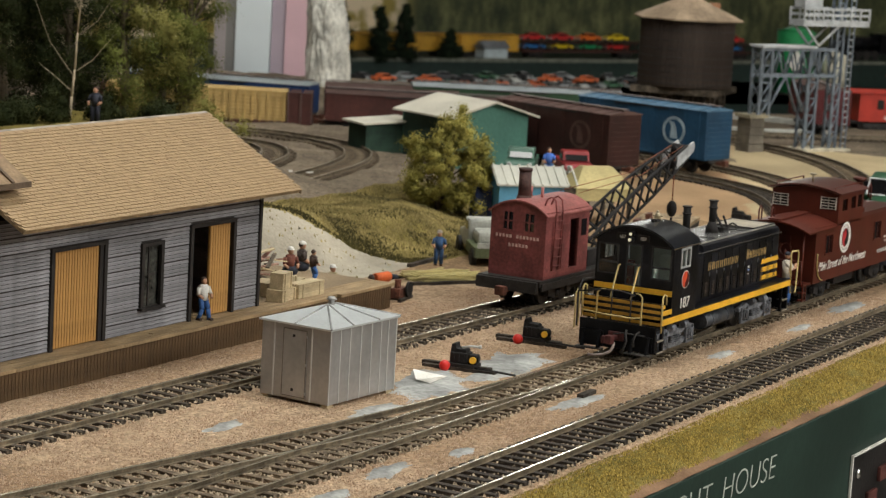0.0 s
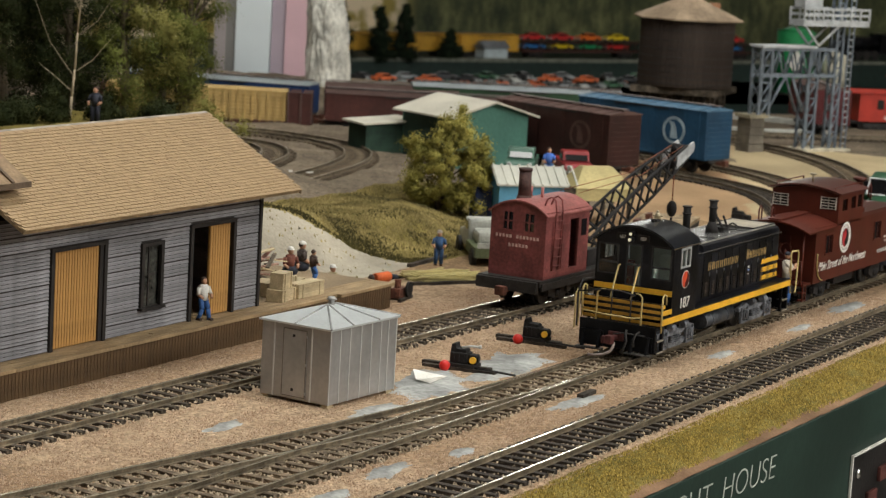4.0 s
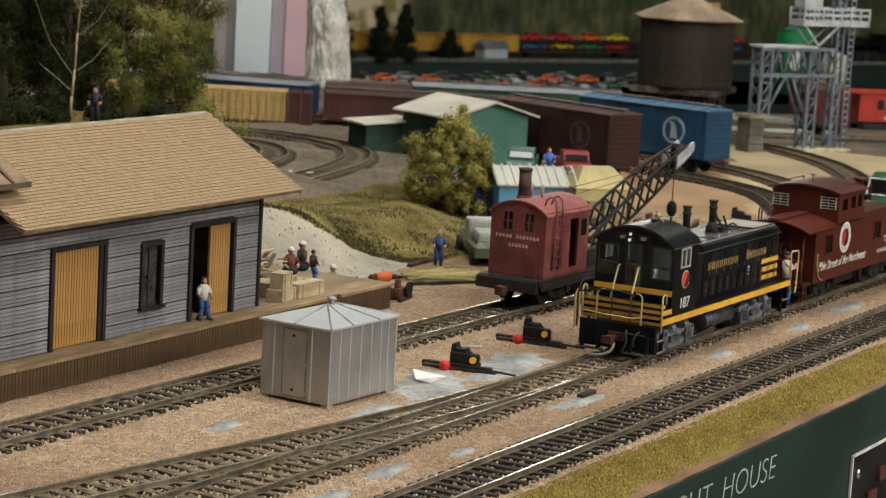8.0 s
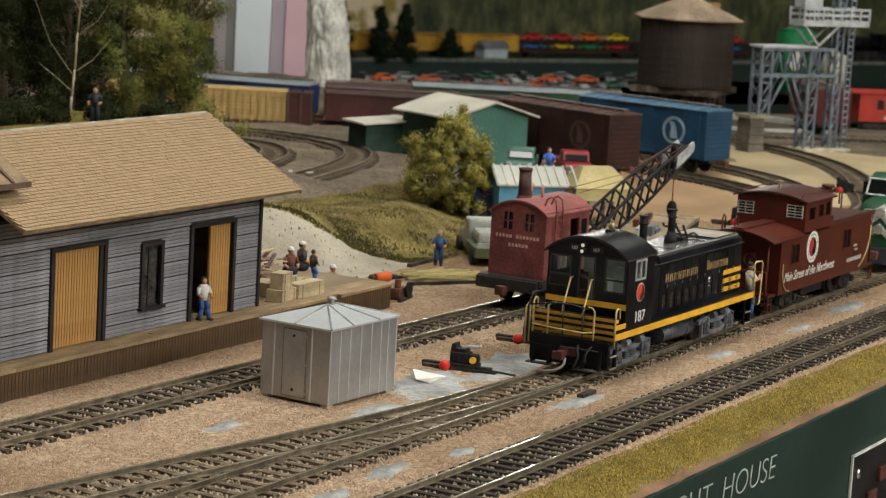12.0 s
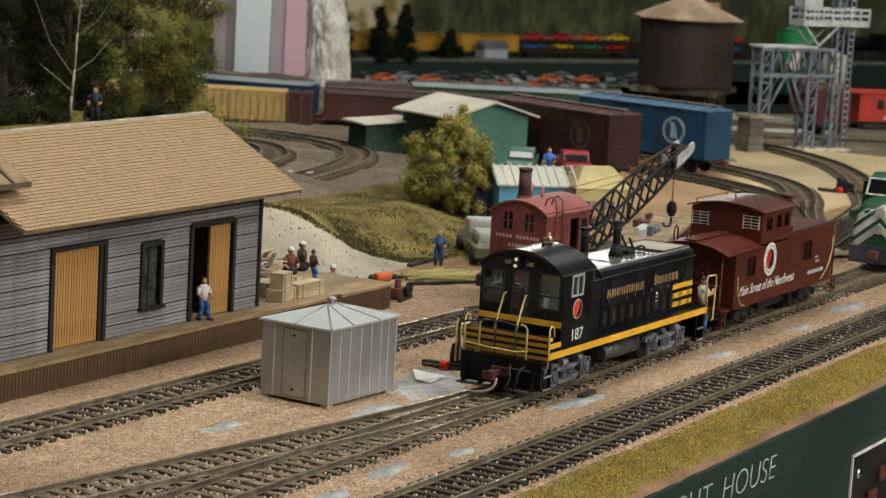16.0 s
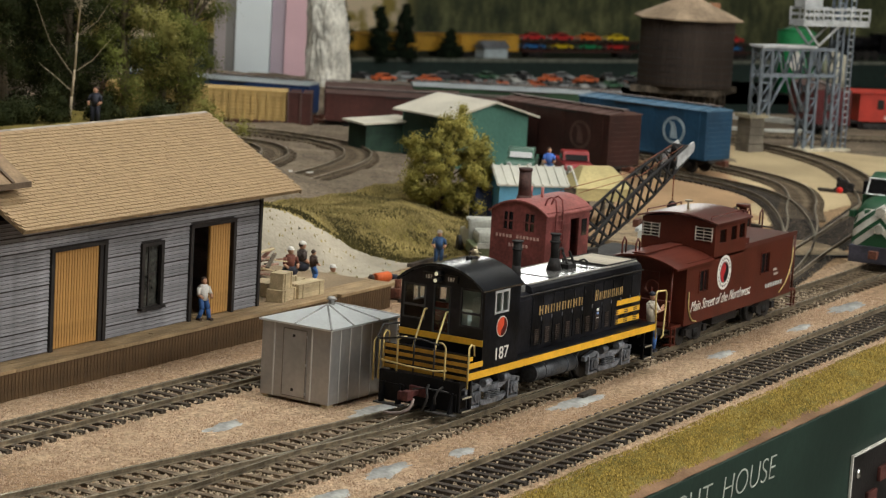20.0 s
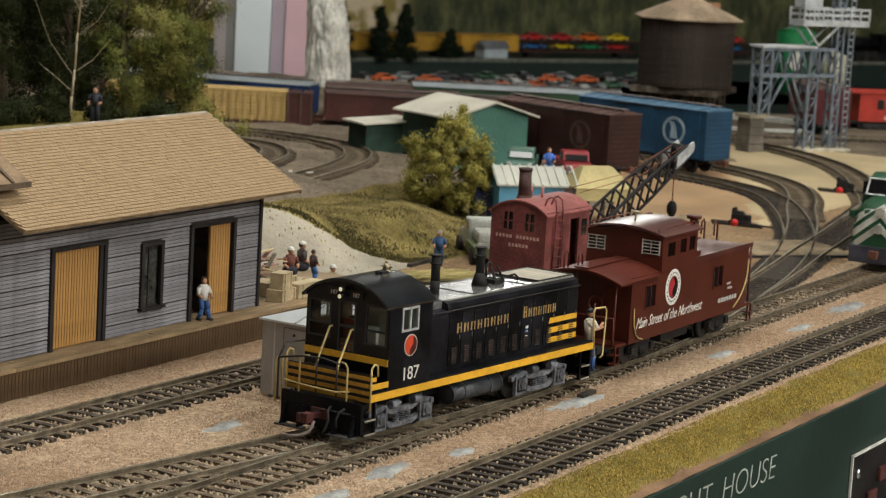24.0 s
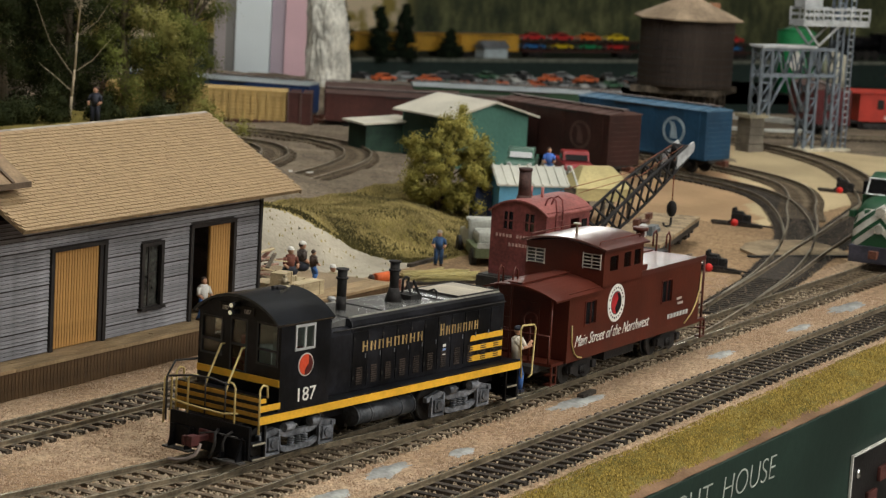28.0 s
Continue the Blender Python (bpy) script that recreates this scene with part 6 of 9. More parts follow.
        prism(bm, [(a.x, a.z - 0.3), (b.x, b.z - 0.2), (b.x + 0.15, b.z + 0.1), (b.x, b.z + 0.32), (a.x, a.z + 0.36)], w - 0.06, w + 0.06, "y")
        part("head_plate", bm, mat("boom_head_pale", (0.45, 0.46, 0.47), 0.6, var=0.25, scale=150), boom, "pale flaking boom head plate")
    bm = bme()
    cyl(bm, (17.15, -0.3, 5.68), (17.15, 0.3, 5.68), 0.35, n=16)
    part("sheave", bm, SOOT_AND_SHADE, boom)
    for s in (-0.5, 0.5):
        part("stay_cable", rail_tube([(5.2, s, 4.6), (12.0, s * 0.8, 4.9), (16.8, s * 0.6, 5.98)], 0.018), mat("rusty_cable", (0.20, 0.06, 0.025), 0.7), boom, "rusty stay cable")
    part("hoist_cable", rail_tube([(16.7, 0, 5.5), (16.7, 0, 3.2)], 0.03), mat("rusty_cable", (0, 0, 0)), boom)
    bm = bme()
    ball(bm, (16.7, 0, 2.8), 0.3, 0.7, 0.9, 1.4, n=12)
    part("hook_block", bm, SOOT_AND_SHADE, boom, "black hook block")
    hook = [(16.7, 0, 2.35), (16.7, 0, 2.05)] + [(16.7 - 0.15 + 0.15 * math.cos(a), 0, 2.05 - 0.15 * math.sin(a)) for a in [i * math.pi * 1.1 / 8 for i in range(9)]]
    part("hook", rail_tube([(x, y + (16.7 - x) * 0.9, z) for x, y, z in hook], 0.06), SOOT_AND_SHADE, boom)
    for x in (2.2, 9.8):
        freight_truck(t, x, DARK_METAL)
    coupler(t, -0.2, -1)
    part("end_beam", bme_box(-0.42, -0.2, -1.5, 1.5, 0.7, 1.2), DARK_METAL, t)


wrecking_crane()


# ---- idler flat car behind the crane ----
def flat_car():
    t = thing("flat_car", 111.5, 16.2, -0.1, 14, "weathered tan idler flat car under the crane boom", "flat car")
    part("deck", bme_box(-6.0, 6.0, -1.5, 1.5, 1.0, 1.2), mat("flat_deck_grey", (0.30, 0.22, 0.135), 0.85, var=0.3), t, bev=0.02)
    for s in (-1, 1):
        part("side_sill", bme_box(-5.8, 5.8, s * 1.45 - 0.06, s * 1.45 + 0.06, 0.72, 1.0), DARK_METAL, t)
    rnd = random.Random(9)
    for i in range(9):
        x, y = rnd.uniform(-4.5, 3.5), rnd.uniform(-1, 0.9)
        part("scrap_beam", bme_box(x, x + rnd.uniform(0.8, 2.4), y, y + rnd.uniform(0.15, 0.4), 1.2, 1.2 + rnd.uniform(0.15, 0.5)), [GREY_IRON, RUST, PALE_GREY][i % 3], t)
    for x in (-4.0, 4.0):
        freight_truck(t, x, DARK_METAL)


flat_car()


# ---- green streamlined diesel ----
def cab_unit():
    t = thing("cab_unit_diesel", 114.8, 5.08, 0, 1.5, "green streamlined diesel locomotive with white chevron stripes on its nose", "locomotive")
    green = mat("cab_unit_green", (0.018, 0.075, 0.035), 0.35, var=0.12, scale=60, bump=0.04)
    bm = bme()
    rings = []
    for x, half, zt in ((0.1, 0.75, 2.4), (0.0, 1.2, 2.1), (0.22, 1.45, 2.95), (0.75, 1.6, 3.3), (1.5, 1.68, 3.5), (2.2, 1.7, 3.62)):
        n = 14
        ring = [bm.verts.new((x, -half, 1.05))]
        for i in range(n + 1):
            a = math.pi * i / n
            ring.append(bm.verts.new((x + 0.0, -half * math.copysign(abs(math.cos(a)) ** 0.5, math.cos(a)), 1.05 + (zt - 1.05) * math.sin(a) ** 0.55)))
        ring.append(bm.verts.new((x, half, 1.05)))
        rings.append(ring)
    rings = rings[1:]
    for a, b in zip(rings[:-1], rings[1:]):
        for i in range(len(a) - 1):
            bm.faces.new((a[i], a[i + 1], b[i + 1], b[i])).smooth = True
    bm.faces.new(rings[0])
    part("nose", bm, green, t)
    body = [(-1.7, 1.05), (-1.7, 3.9), (-1.45, 4.4), (-0.7, 4.7), (0.7, 4.7), (1.45, 4.4), (1.7, 3.9), (1.7, 1.05)]
    bm = bme()
    prism(bm, body, 3.3, 15.5)
    part("body", bm, green, t)
    bm = bme()
    prism(bm, [(-1.7, 1.05), (-1.7, 3.45), (1.7, 3.45), (1.7, 1.05)], 2.2, 3.3)
    part("cab_base", bm, green, t)
    bm = bme()
    prism(bm, [(1.9, 3.42), (2.5, 4.35), (3.35, 4.66), (3.35, 3.42)], -1.5, 1.5, "y")
    part("cab_top", bm, green, t, bev=0.16)
    for y0, y1 in ((-1.4, -0.08), (0.08, 1.4)):
        bm = bme()
        v = [bm.verts.new(p) for p in ((1.93, y0, 3.56), (1.93, y1, 3.56), (2.4, y1, 4.3), (2.4, y0, 4.3))]
        bm.faces.new(v)
        bmesh.ops.solidify(bm, geom=bm.faces[:], thickness=0.05)
        screen = part("windscreen", bm, GLASS_DARK, t)
        bm = bme()
        for q in (y0, y1):
            cyl(bm, (1.88, q, 3.54), (2.36, q, 4.33), 0.05, n=6)
        cyl(bm, (1.88, y0, 3.54), (1.88, y1, 3.54), 0.05, n=6)
        cyl(bm, (2.36, y0, 4.33), (2.36, y1, 4.33), 0.05, n=6)
        part("frame", bm, mat("window_frame_silver", (0.5, 0.5, 0.5)), screen)
    part("side_window", bme_box(2.3, 3.2, 1.46, 1.74, 3.5, 4.15), GLASS_DARK, t)
    part("side_window", bme_box(2.5, 3.2, -1.74, -1.52, 3.5, 4.1), GLASS_DARK, t)
    part("side_band", bme_box(3.6, 15.4, -1.73, -1.7, 2.2, 2.6), WHITE, t)
    shape = ((0.0, 1.2, 2.1), (0.22, 1.45, 2.95), (0.75, 1.6, 3.3), (1.5, 1.68, 3.5), (2.2, 1.7, 3.62))

    def skin(y, z):
        """How far back the nose lies at this height and side."""
        x = 0.0
        while x < 2.2:
            for (xa, ha, ta), (xb, hb, tb) in zip(shape[:-1], shape[1:]):
                if xa <= x <= xb:
                    f = (x - xa) / (xb - xa)
                    h, tt = ha + (hb - ha) * f, ta + (tb - ta) * f
                    break
            if abs(y / h) ** 4 + max(0.0, (z - 1.05) / (tt - 1.05)) ** 3.64 <= 1:
                break
            x += 0.02
        return x - 0.035
    for k in range(3):
        for s in (-1, 1):
            bm = bme()
            low = 0.7 + k * 0.66
            pairs = []
            for i in range(15):
                y = 1.5 * i / 14
                za, zb = low + 1.25 * (1 - y / 1.5), low + 0.4 + 1.25 * (1 - y / 1.5)
                za, zb = max(1.08, za), max(1.09, min(zb, 2.98))
                pairs.append((bm.verts.new((skin(y, za), s * y, za)), bm.verts.new((skin(y, zb), s * y, zb))))
            for (p, q), (u, v) in zip(pairs[:-1], pairs[1:]):
                bm.faces.new((p, u, v, q) if s > 0 else (p, q, v, u))
            bmesh.ops.solidify(bm, geom=bm.faces[:], thickness=0.03)
            part("nose_stripe", bm, WHITE, t, "white chevron stripe")
    for z, r in ((2.0, 0.24), (2.85, 0.27)):
        bm = bme()
        cyl(bm, (-0.12 if z < 2.5 else 0.02, 0, z), (0.4, 0, z), r, n=18)
        part("headlight", bm, mat("lamp_glass", (0.5, 0.5, 0.45), 0.15, 0.4), t)
    for s in (-1, 1):
        bm = bme()
        box(bm, 0.35, 0.85, s * 1.6 - 0.16, s * 1.6 + 0.16, 2.45, 2.8)
        part("number_housing", bm, green, t, bev=0.03)
    bm = bme()
    box(bm, -0.05, 0.6, -1.5, 1.5, 0.2, 1.1)
    part("pilot", bm, mat("pilot_grey", (0.05, 0.05, 0.07), 0.5), t, bev=0.06)
    part("underframe", bme_box(0.6, 15.4, -1.2, 1.2, 0.75, 1.1), DARK_METAL, t)
    for x in (3.2, 12.6):
        freight_truck(t, x, DARK_METAL, half=1.35)
    coupler(t, 0.0, -1)


cab_unit()


# ---- freight cars of the yard ----
def boxcar(x, y, z, rz, paint, roof, label, length=14.2, herald=None, door=None, height=3.3):
    """Its origin is at the middle; sides lie along its own x."""
    t = thing("boxcar", x, y, z, rz, label, "boxcar", "freight cars in the yard")
    L, top = length / 2, 0.95 + height
    part("underframe", bme_box(-L, L, -1.0, 1.0, 0.75, 0.95), DARK_METAL, t)
    part("body", bme_box(-L, L, -1.5, 1.5, 0.95, top), paint, t, bev=0.03)
    bm = bme()
    prism(bm, [(-1.56, top), (1.56, top), (1.56, top + 0.05), (0, top + 0.26), (-1.56, top + 0.05)], -L - 0.05, L + 0.05)
    r = part("roof", bm, roof, t)
    k = int(length / 1.1)
    bm = bme()
    prism(bm, [(-1.5, 0.05), (0, 0.27), (1.5, 0.05), (1.5, 0.1), (0, 0.32), (-1.5, 0.1)], -0.05, 0.05)
    rib = mesh_of("roof_rib", bm, roof)
    for i in range(k):
        piece("roof_rib", rib, r, -L + (i + 0.5) * length / k, 0, top)
    part("running_board", bme_box(-L, L, -0.28, 0.28, top + 0.33, top + 0.38), mat("running_board_grey", (0.16, 0.13, 0.12), 0.8), t)
    for s in (-1, 1):
        d = part("door", bme_box(-1.1, 1.1, s * 1.53 - 0.03, s * 1.53 + 0.03, 1.05, top - 0.1), door or paint, t, bev=0.02)
        part("door_track", bme_box(-2.3, 2.3, s * 1.57 - 0.04, s * 1.57 + 0.04, top - 0.1, top - 0.02), DARK_METAL, t)
        for q in [i / 9 for i in range(-8, 9, 2) if abs(i) > 1]:
            part("side_post", bme_box(q * L - 0.03, q * L + 0.03, s * 1.515 - 0.02, s * 1.515 + 0.02, 1.0, top - 0.02), paint, t)
        for dx in (-0.22, 0.22):
            part("ladder_rail", bme_box(s * (L - 0.35) + dx - 0.02, s * (L - 0.35) + dx + 0.02, s * 1.56 - 0.02, s * 1.56 + 0.02, 1.0, top), paint, t)
        if herald:
            bm = bme()
            cyl(bm, (-L * 0.52, s * 1.535, 2.75), (-L * 0.52, s * 1.55, 2.75), 0.95, n=28)
            h = part("herald", bm, herald, t, "faded round herald")
            bm = bme()
            cyl(bm, (-L * 0.52, s * 1.55, 2.75), (-L * 0.52, s * 1.56, 2.75), 0.74, n=28)
            part("herald_field", bm, paint, h)
            bm = bme()
            prism(bm, [(-L * 0.52 - 0.35, 2.2), (-L * 0.52 + 0.3, 2.2), (-L * 0.52 + 0.22, 3.0), (-L * 0.52 + 0.45, 3.35), (-L * 0.52, 3.3), (-L * 0.52 - 0.2, 2.9)], s * 1.565 - 0.006, s * 1.565 + 0.006, "y")
            part("herald_shape", bm, herald, h)
        for j in range(9):
            part("end_rib", bme_box(s * (L + 0.03) - 0.03, s * (L + 0.03) + 0.03, -1.35, 1.35, 1.2 + j * (height - 0.5) / 9, 1.3 + j * (height - 0.5) / 9), paint, t)
        coupler(t, s * L, s)
        freight_truck(t, s * (L - 2.4), DARK_METAL)
    return t


P_BROWN = mat("boxcar_brown", (0.042, 0.014, 0.011), 0.6, var=0.18, scale=50, fine=500)
P_BROWN2 = mat("boxcar_oxide", (0.065, 0.02, 0.016), 0.6, var=0.18, scale=50, fine=500)
P_BLUE = mat("boxcar_blue", (0.018, 0.066, 0.13), 0.5, var=0.14, scale=50, fine=500)
P_BLUE_ROOF = mat("boxcar_blue_roof", (0.09, 0.18, 0.28), 0.5, var=0.14, scale=50)
P_NAVY = mat("boxcar_navy", (0.012, 0.04, 0.13), 0.5, var=0.14, scale=50)
P_GREEN = mat("coach_green", (0.022, 0.055, 0.025), 0.5, var=0.14, scale=50)
ROOF_PALE = mat("car_roof_pale", (0.36, 0.40, 0.42), 0.5, 0.2, var=0.12, scale=50)
ROOF_DUSTY = mat("car_roof_dusty", (0.10, 0.056, 0.048), 0.65, var=0.2, scale=50)
P_YELLOW = mat("car_yellow", (0.55, 0.30, 0.035), 0.6, var=0.12, scale=40)


def from_corner(x, y, rz, length, side=1.5):
    """Middle of a car from its lower near corner, with the car running on along rz and lying to its right."""
    a = math.radians(rz)
    return (x + math.cos(a) * length / 2 + math.sin(a) * side, y + math.sin(a) * length / 2 - math.cos(a) * side)


cx, cy = from_corner(136.6, 30.9, 72, 10.6)
boxcar(cx, cy, -0.1, 72, P_BROWN, ROOF_DUSTY, "dark brown steel boxcar with faded round herald in the yard", length=10.6, herald=mat("herald_faded", (0.085, 0.045, 0.038), 0.7))
cx, cy = from_corner(145.9, 28.1, 78, 11.0)
boxcar(cx, cy, -0.1, 78, P_BLUE, P_BLUE_ROOF, "bright blue steel boxcar with pale round herald", length=11.0, herald=mat("herald_pale", (0.28, 0.36, 0.42), 0.6))
boxcar(146.6, 51.1, 0.15, 120, P_BROWN2, ROOF_DUSTY, "oxide brown boxcar standing behind the green warehouse", length=13, height=1.95)
boxcar(152.7, 56.8, -0.05, 120, P_BROWN, ROOF_DUSTY, "dark brown boxcar in the rear row of the yard", length=10, height=1.95)
boxcar(143.9, 66.3, 0.1, 107, P_NAVY, ROOF_PALE, "navy blue boxcar with pale roof behind lumber load", height=2.1)
boxcar(158.3, 49.1, -0.35, 125, P_GREEN, ROOF_PALE, "long dark green car with pale roof in the rear row", length=16, height=2.6)


def lumber_car():
    t = thing("lumber_car", 138.75, 64.8, 0.0, 120, "bulkhead flat car loaded with yellow sawn lumber", "flat car", "freight cars in the yard")
    part("deck", bme_box(-8.4, 7.0, -1.5, 1.5, 0.6, 0.85), P_BROWN2, t)
    for a, b in ((-8.3, -7.6), (-7.45, -6.65), (6.6, 6.9)):
        part("bulkhead", bme_box(a, b, -1.5, 1.5, 0.85, 2.95), P_BROWN2, t)
    for x in (-8.3, -7.52, -6.62):
        part("bulkhead_post", bme_box(x - 0.06, x + 0.06, 1.5, 1.6, 0.7, 2.98), ROOF_DUSTY, t)
    for s in (-1, 1):
        freight_truck(t, s * 5.0, DARK_METAL)
    wood = mat("sawn_lumber", (0.50, 0.34, 0.13), 0.8, var=0.16, scale=80, fine=700, stretch=(0.4, 2, 2))
    bm = bme()
    box(bm, 0, 2.15, -1.42, 1.42, 0, 0.255)
    me = mesh_of("lumber_pack", bm, wood, 0.02)
    rnd = random.Random(4)
    for i in range(6):
        for j in range(8):
            piece("lumber_pack", me, t, -6.5 + i * 2.165, rnd.uniform(-0.03, 0.03), 0.87 + j * 0.265)
    stake = mat("stake_pale", (0.42, 0.28, 0.10), 0.8, var=0.2, scale=80)
    for k in range(24):
        x = -6.3 + k * 0.54
        part("stake", bme_box(x, x + 0.12, 1.45, 1.53, 0.8, 2.9 + rnd.uniform(0, 0.12)), stake, t)


lumber_car()


# ---- warehouse and sheds ----
def warehouse():
    teal = mat("warehouse_teal", (0.065, 0.17, 0.135), 0.7, var=0.1, scale=30, fine=400)
    # darker copy for the left wall: its shadow is put into the colour
    dark = mat("warehouse_teal_shaded", (0.03, 0.06, 0.05), 0.8, var=0.2, scale=30)
    pale = mat("warehouse_roof", (0.60, 0.56, 0.47), 0.7, var=0.08, scale=30)
    t = thing("warehouse", 131.2, 39.4, -0.4, -22, "teal green gabled warehouse with a pale cream roof", "warehouse")
    W, D, H = 6.3, 5.2, 4.0
    part("gable_wall", wall_prism([(0, 0), (W, 0), (W, H), (W * 0.5, H + 0.85), (0, H)], 0, 0.15), teal, t)
    part("side_wall", bme_box(0, 0.15, 0.15, D, 0, H), dark, t)
    part("side_wall", bme_box(W - 0.15, W, 0.15, D, 0, H), teal, t)
    part("rear_wall", wall_prism([(0, 0), (W, 0), (W, H), (W * 0.5, H + 0.85), (0, H)], D, D + 0.15), teal, t)
    for a, b in (((-0.6, H - 0.17), (W * 0.5, H + 0.85)), ((W * 0.5, H + 0.85), (W + 0.6, H - 0.17))):
        part("roof_slope", wall_prism([a, b, (b[0], b[1] + 0.12), (a[0], a[1] + 0.12)], -0.5, D + 0.5), pale, t)
    s = thing("lean_to_shed", 130.9, 45.7, 0.6, -32, "dark green lean-to shed with a pale cream roof", "shed")
    part("wall_shell", bme_box(0, 3.4, 0, 2.6, -0.4, 1.9), mat("shed_green", (0.022, 0.05, 0.035), 0.8, var=0.2), s)
    part("roof", wall_prism([(-0.4, 1.85), (3.7, 2.1), (3.7, 2.22), (-0.4, 1.97)], -0.35, 2.9), pale, s)
    # light blue shed with ribbed roof
    blue = mat("shed_light_blue", (0.10, 0.30, 0.46), 0.6, var=0.1, scale=40)
    b = thing("blue_shed", 113.4, 26.38, -0.2, -48, "light blue shed with a white ribbed metal roof", "shed")
    W, D, H = 3.7, 2.8, 2.3
    part("front_wall", bme_box(0, W, 0, 0.1, 0, H), blue, b)
    part("side_wall", wall_prism_x([(0.1, 0), (D, 0), (D, H), (D / 2, H + 0.78), (0.1, H)], W - 0.1, W), mat("shed_gable_pale", (0.36, 0.52, 0.58), 0.6, var=0.1), b)
    part("side_wall", wall_prism_x([(0.1, 0), (D, 0), (D, H), (D / 2, H + 0.78), (0.1, H)], 0, 0.1), blue, b)
    part("rear_wall", bme_box(0.1, W - 0.1, D - 0.1, D, 0, H), blue, b)
    ribbed = mat("shed_roof_white", (0.5, 0.49, 0.43), 0.6, var=0.08, scale=40)
    for (y0, z0, y1, z1) in ((-0.2, H - 0.08, D / 2, H + 0.82), (D / 2, H + 0.82, D + 0.2, H - 0.08)):
        part("roof_slope", wall_prism_x([(y0, z0), (y1, z1), (y1, z1 + 0.08), (y0, z0 + 0.08)], -0.2, W + 0.2), ribbed, b)
        for k in range(10):
            x = -0.15 + k * 0.5
            part("roof_rib", wall_prism_x([(y0, z0 + 0.08), (y1, z1 + 0.08), (y1, z1 + 0.16), (y0, z0 + 0.16)], x, x + 0.09), ribbed, b)
    part("gable_window", bme_box(W, W + 0.03, 1.2, 1.8, 1.3, 2.0), WHITE, b)
    k = thing("blue_container", 114.3, 27.6, -0.33, -48, "dark blue storage box beside the light blue shed", "container")
    part("box", bme_box(-0.75, 0.2, -0.3, 1.0, 0, 2.0), mat("container_blue", (0.008, 0.02, 0.075), 0.5, var=0.15), k, bev=0.04)
    part("lid", bme_box(-0.8, 0.25, -0.35, 1.05, 2.0, 2.08), mat("container_blue", (0, 0, 0)), k)
    y = thing("open_shed", 118.2, 23.9, -0.45, -45, "cream yellow hip-roofed open shed on posts", "shed")
    cream = mat("open_shed_cream", (0.46, 0.38, 0.18), 0.8, var=0.14, scale=40)
    bm = bme()
    low = [bm.verts.new(p) for p in ((-0.2, -0.2, 2.2), (3.3, -0.2, 2.2), (3.3, 3.0, 2.2), (-0.2, 3.0, 2.2))]
    top = [bm.verts.new(p) for p in ((0.6, 1.2, 3.3), (2.4, 1.2, 3.3), (2.4, 1.8, 3.3), (0.6, 1.8, 3.3))]
    for i in range(4):
        bm.faces.new((low[i], low[(i + 1) % 4], top[(i + 1) % 4], top[i]))
    bm.faces.new(top)
    bm.faces.new(low[::-1])
    part("roof", bm, cream, y)
    part("valance", bme_box(-0.15, 3.25, -0.15, -0.05, 1.5, 2.2), cream, y)
    for x in (0.0, 1.5, 3.0):
        for q in (0.0, 2.7):
            part("post", bme_box(x, x + 0.15, q, q + 0.15, 0, 2.2), TIE, y)


def wall_prism(pts, y0, y1):
    bm = bme()
    prism(bm, pts, y0, y1, "y")
    return bm


def wall_prism_x(pts, x0, x1):
    bm = bme()
    prism(bm, pts, x0, x1, "x")
    return bm


warehouse()


# ---- road vehicles ----
def automobile(name, x, y, z, rz, body, label, group="", pickup=False, size=1.0, cab_mat=None):
    t = thing(name, x, y, z, rz, label, "automobile" if not pickup else "truck", group)
    s = size
    bm = bme()
    prism(bm, [(-2.5 * s, 0.35 * s), (2.5 * s, 0.35 * s), (2.55 * s, 0.75 * s), (2.4 * s, 0.98 * s), (-2.3 * s, 0.98 * s), (-2.55 * s, 0.75 * s)], -0.95 * s, 0.95 * s, "y")
    part("body", bm, body, t, bev=0.12 * s)
    bm = bme()
    if pickup:
        prism(bm, [(-1.3 * s, 0.98 * s), (0.2 * s, 0.98 * s), (0.1 * s, 1.65 * s), (-0.95 * s, 1.65 * s)], -0.85 * s, 0.85 * s, "y")
    else:
        prism(bm, [(-1.5 * s, 0.98 * s), (1.5 * s, 0.98 * s), (0.9 * s, 1.55 * s), (-0.9 * s, 1.55 * s)], -0.82 * s, 0.82 * s, "y")
    part("cabin", bm, cab_mat or body, t, bev=0.1 * s)
    part("side_glass", bme_box((-1.0 if not pickup else -0.9) * s, (0.9 if not pickup else 0.0) * s, -0.88 * s, 0.88 * s, 1.08 * s, 1.42 * s), GLASS_DARK, t)
    bm = bme()
    prism(bm, [(-1.36 * s, 1.1 * s), (-1.3 * s, 1.06 * s), (-0.92 * s, 1.48 * s), (-0.98 * s, 1.52 * s)], -0.7 * s, 0.7 * s, "y")
    part("windscreen", bm, GLASS_DARK, t)
    for dx in (-1.55, 1.55):
        for dy in (-0.88, 0.88):
            bm = bme()
            cyl(bm, (dx * s, (dy - 0.1) * s, 0.38 * s), (dx * s, (dy + 0.1) * s, 0.38 * s), 0.38 * s, n=12)
            part("wheel", bm, DARK_METAL, t)
    part("bumper", bme_box(-2.68 * s, -2.5 * s, -0.9 * s, 0.9 * s, 0.42 * s, 0.58 * s), PALE_GREY, t)
    for dy in (-0.65, 0.65):
        bm = bme()
        cyl(bm, (-2.6 * s, dy * s, 0.78 * s), (-2.45 * s, dy * s, 0.78 * s), 0.14 * s)
        part("headlight", bm, PALE_GREY, t)
    return t


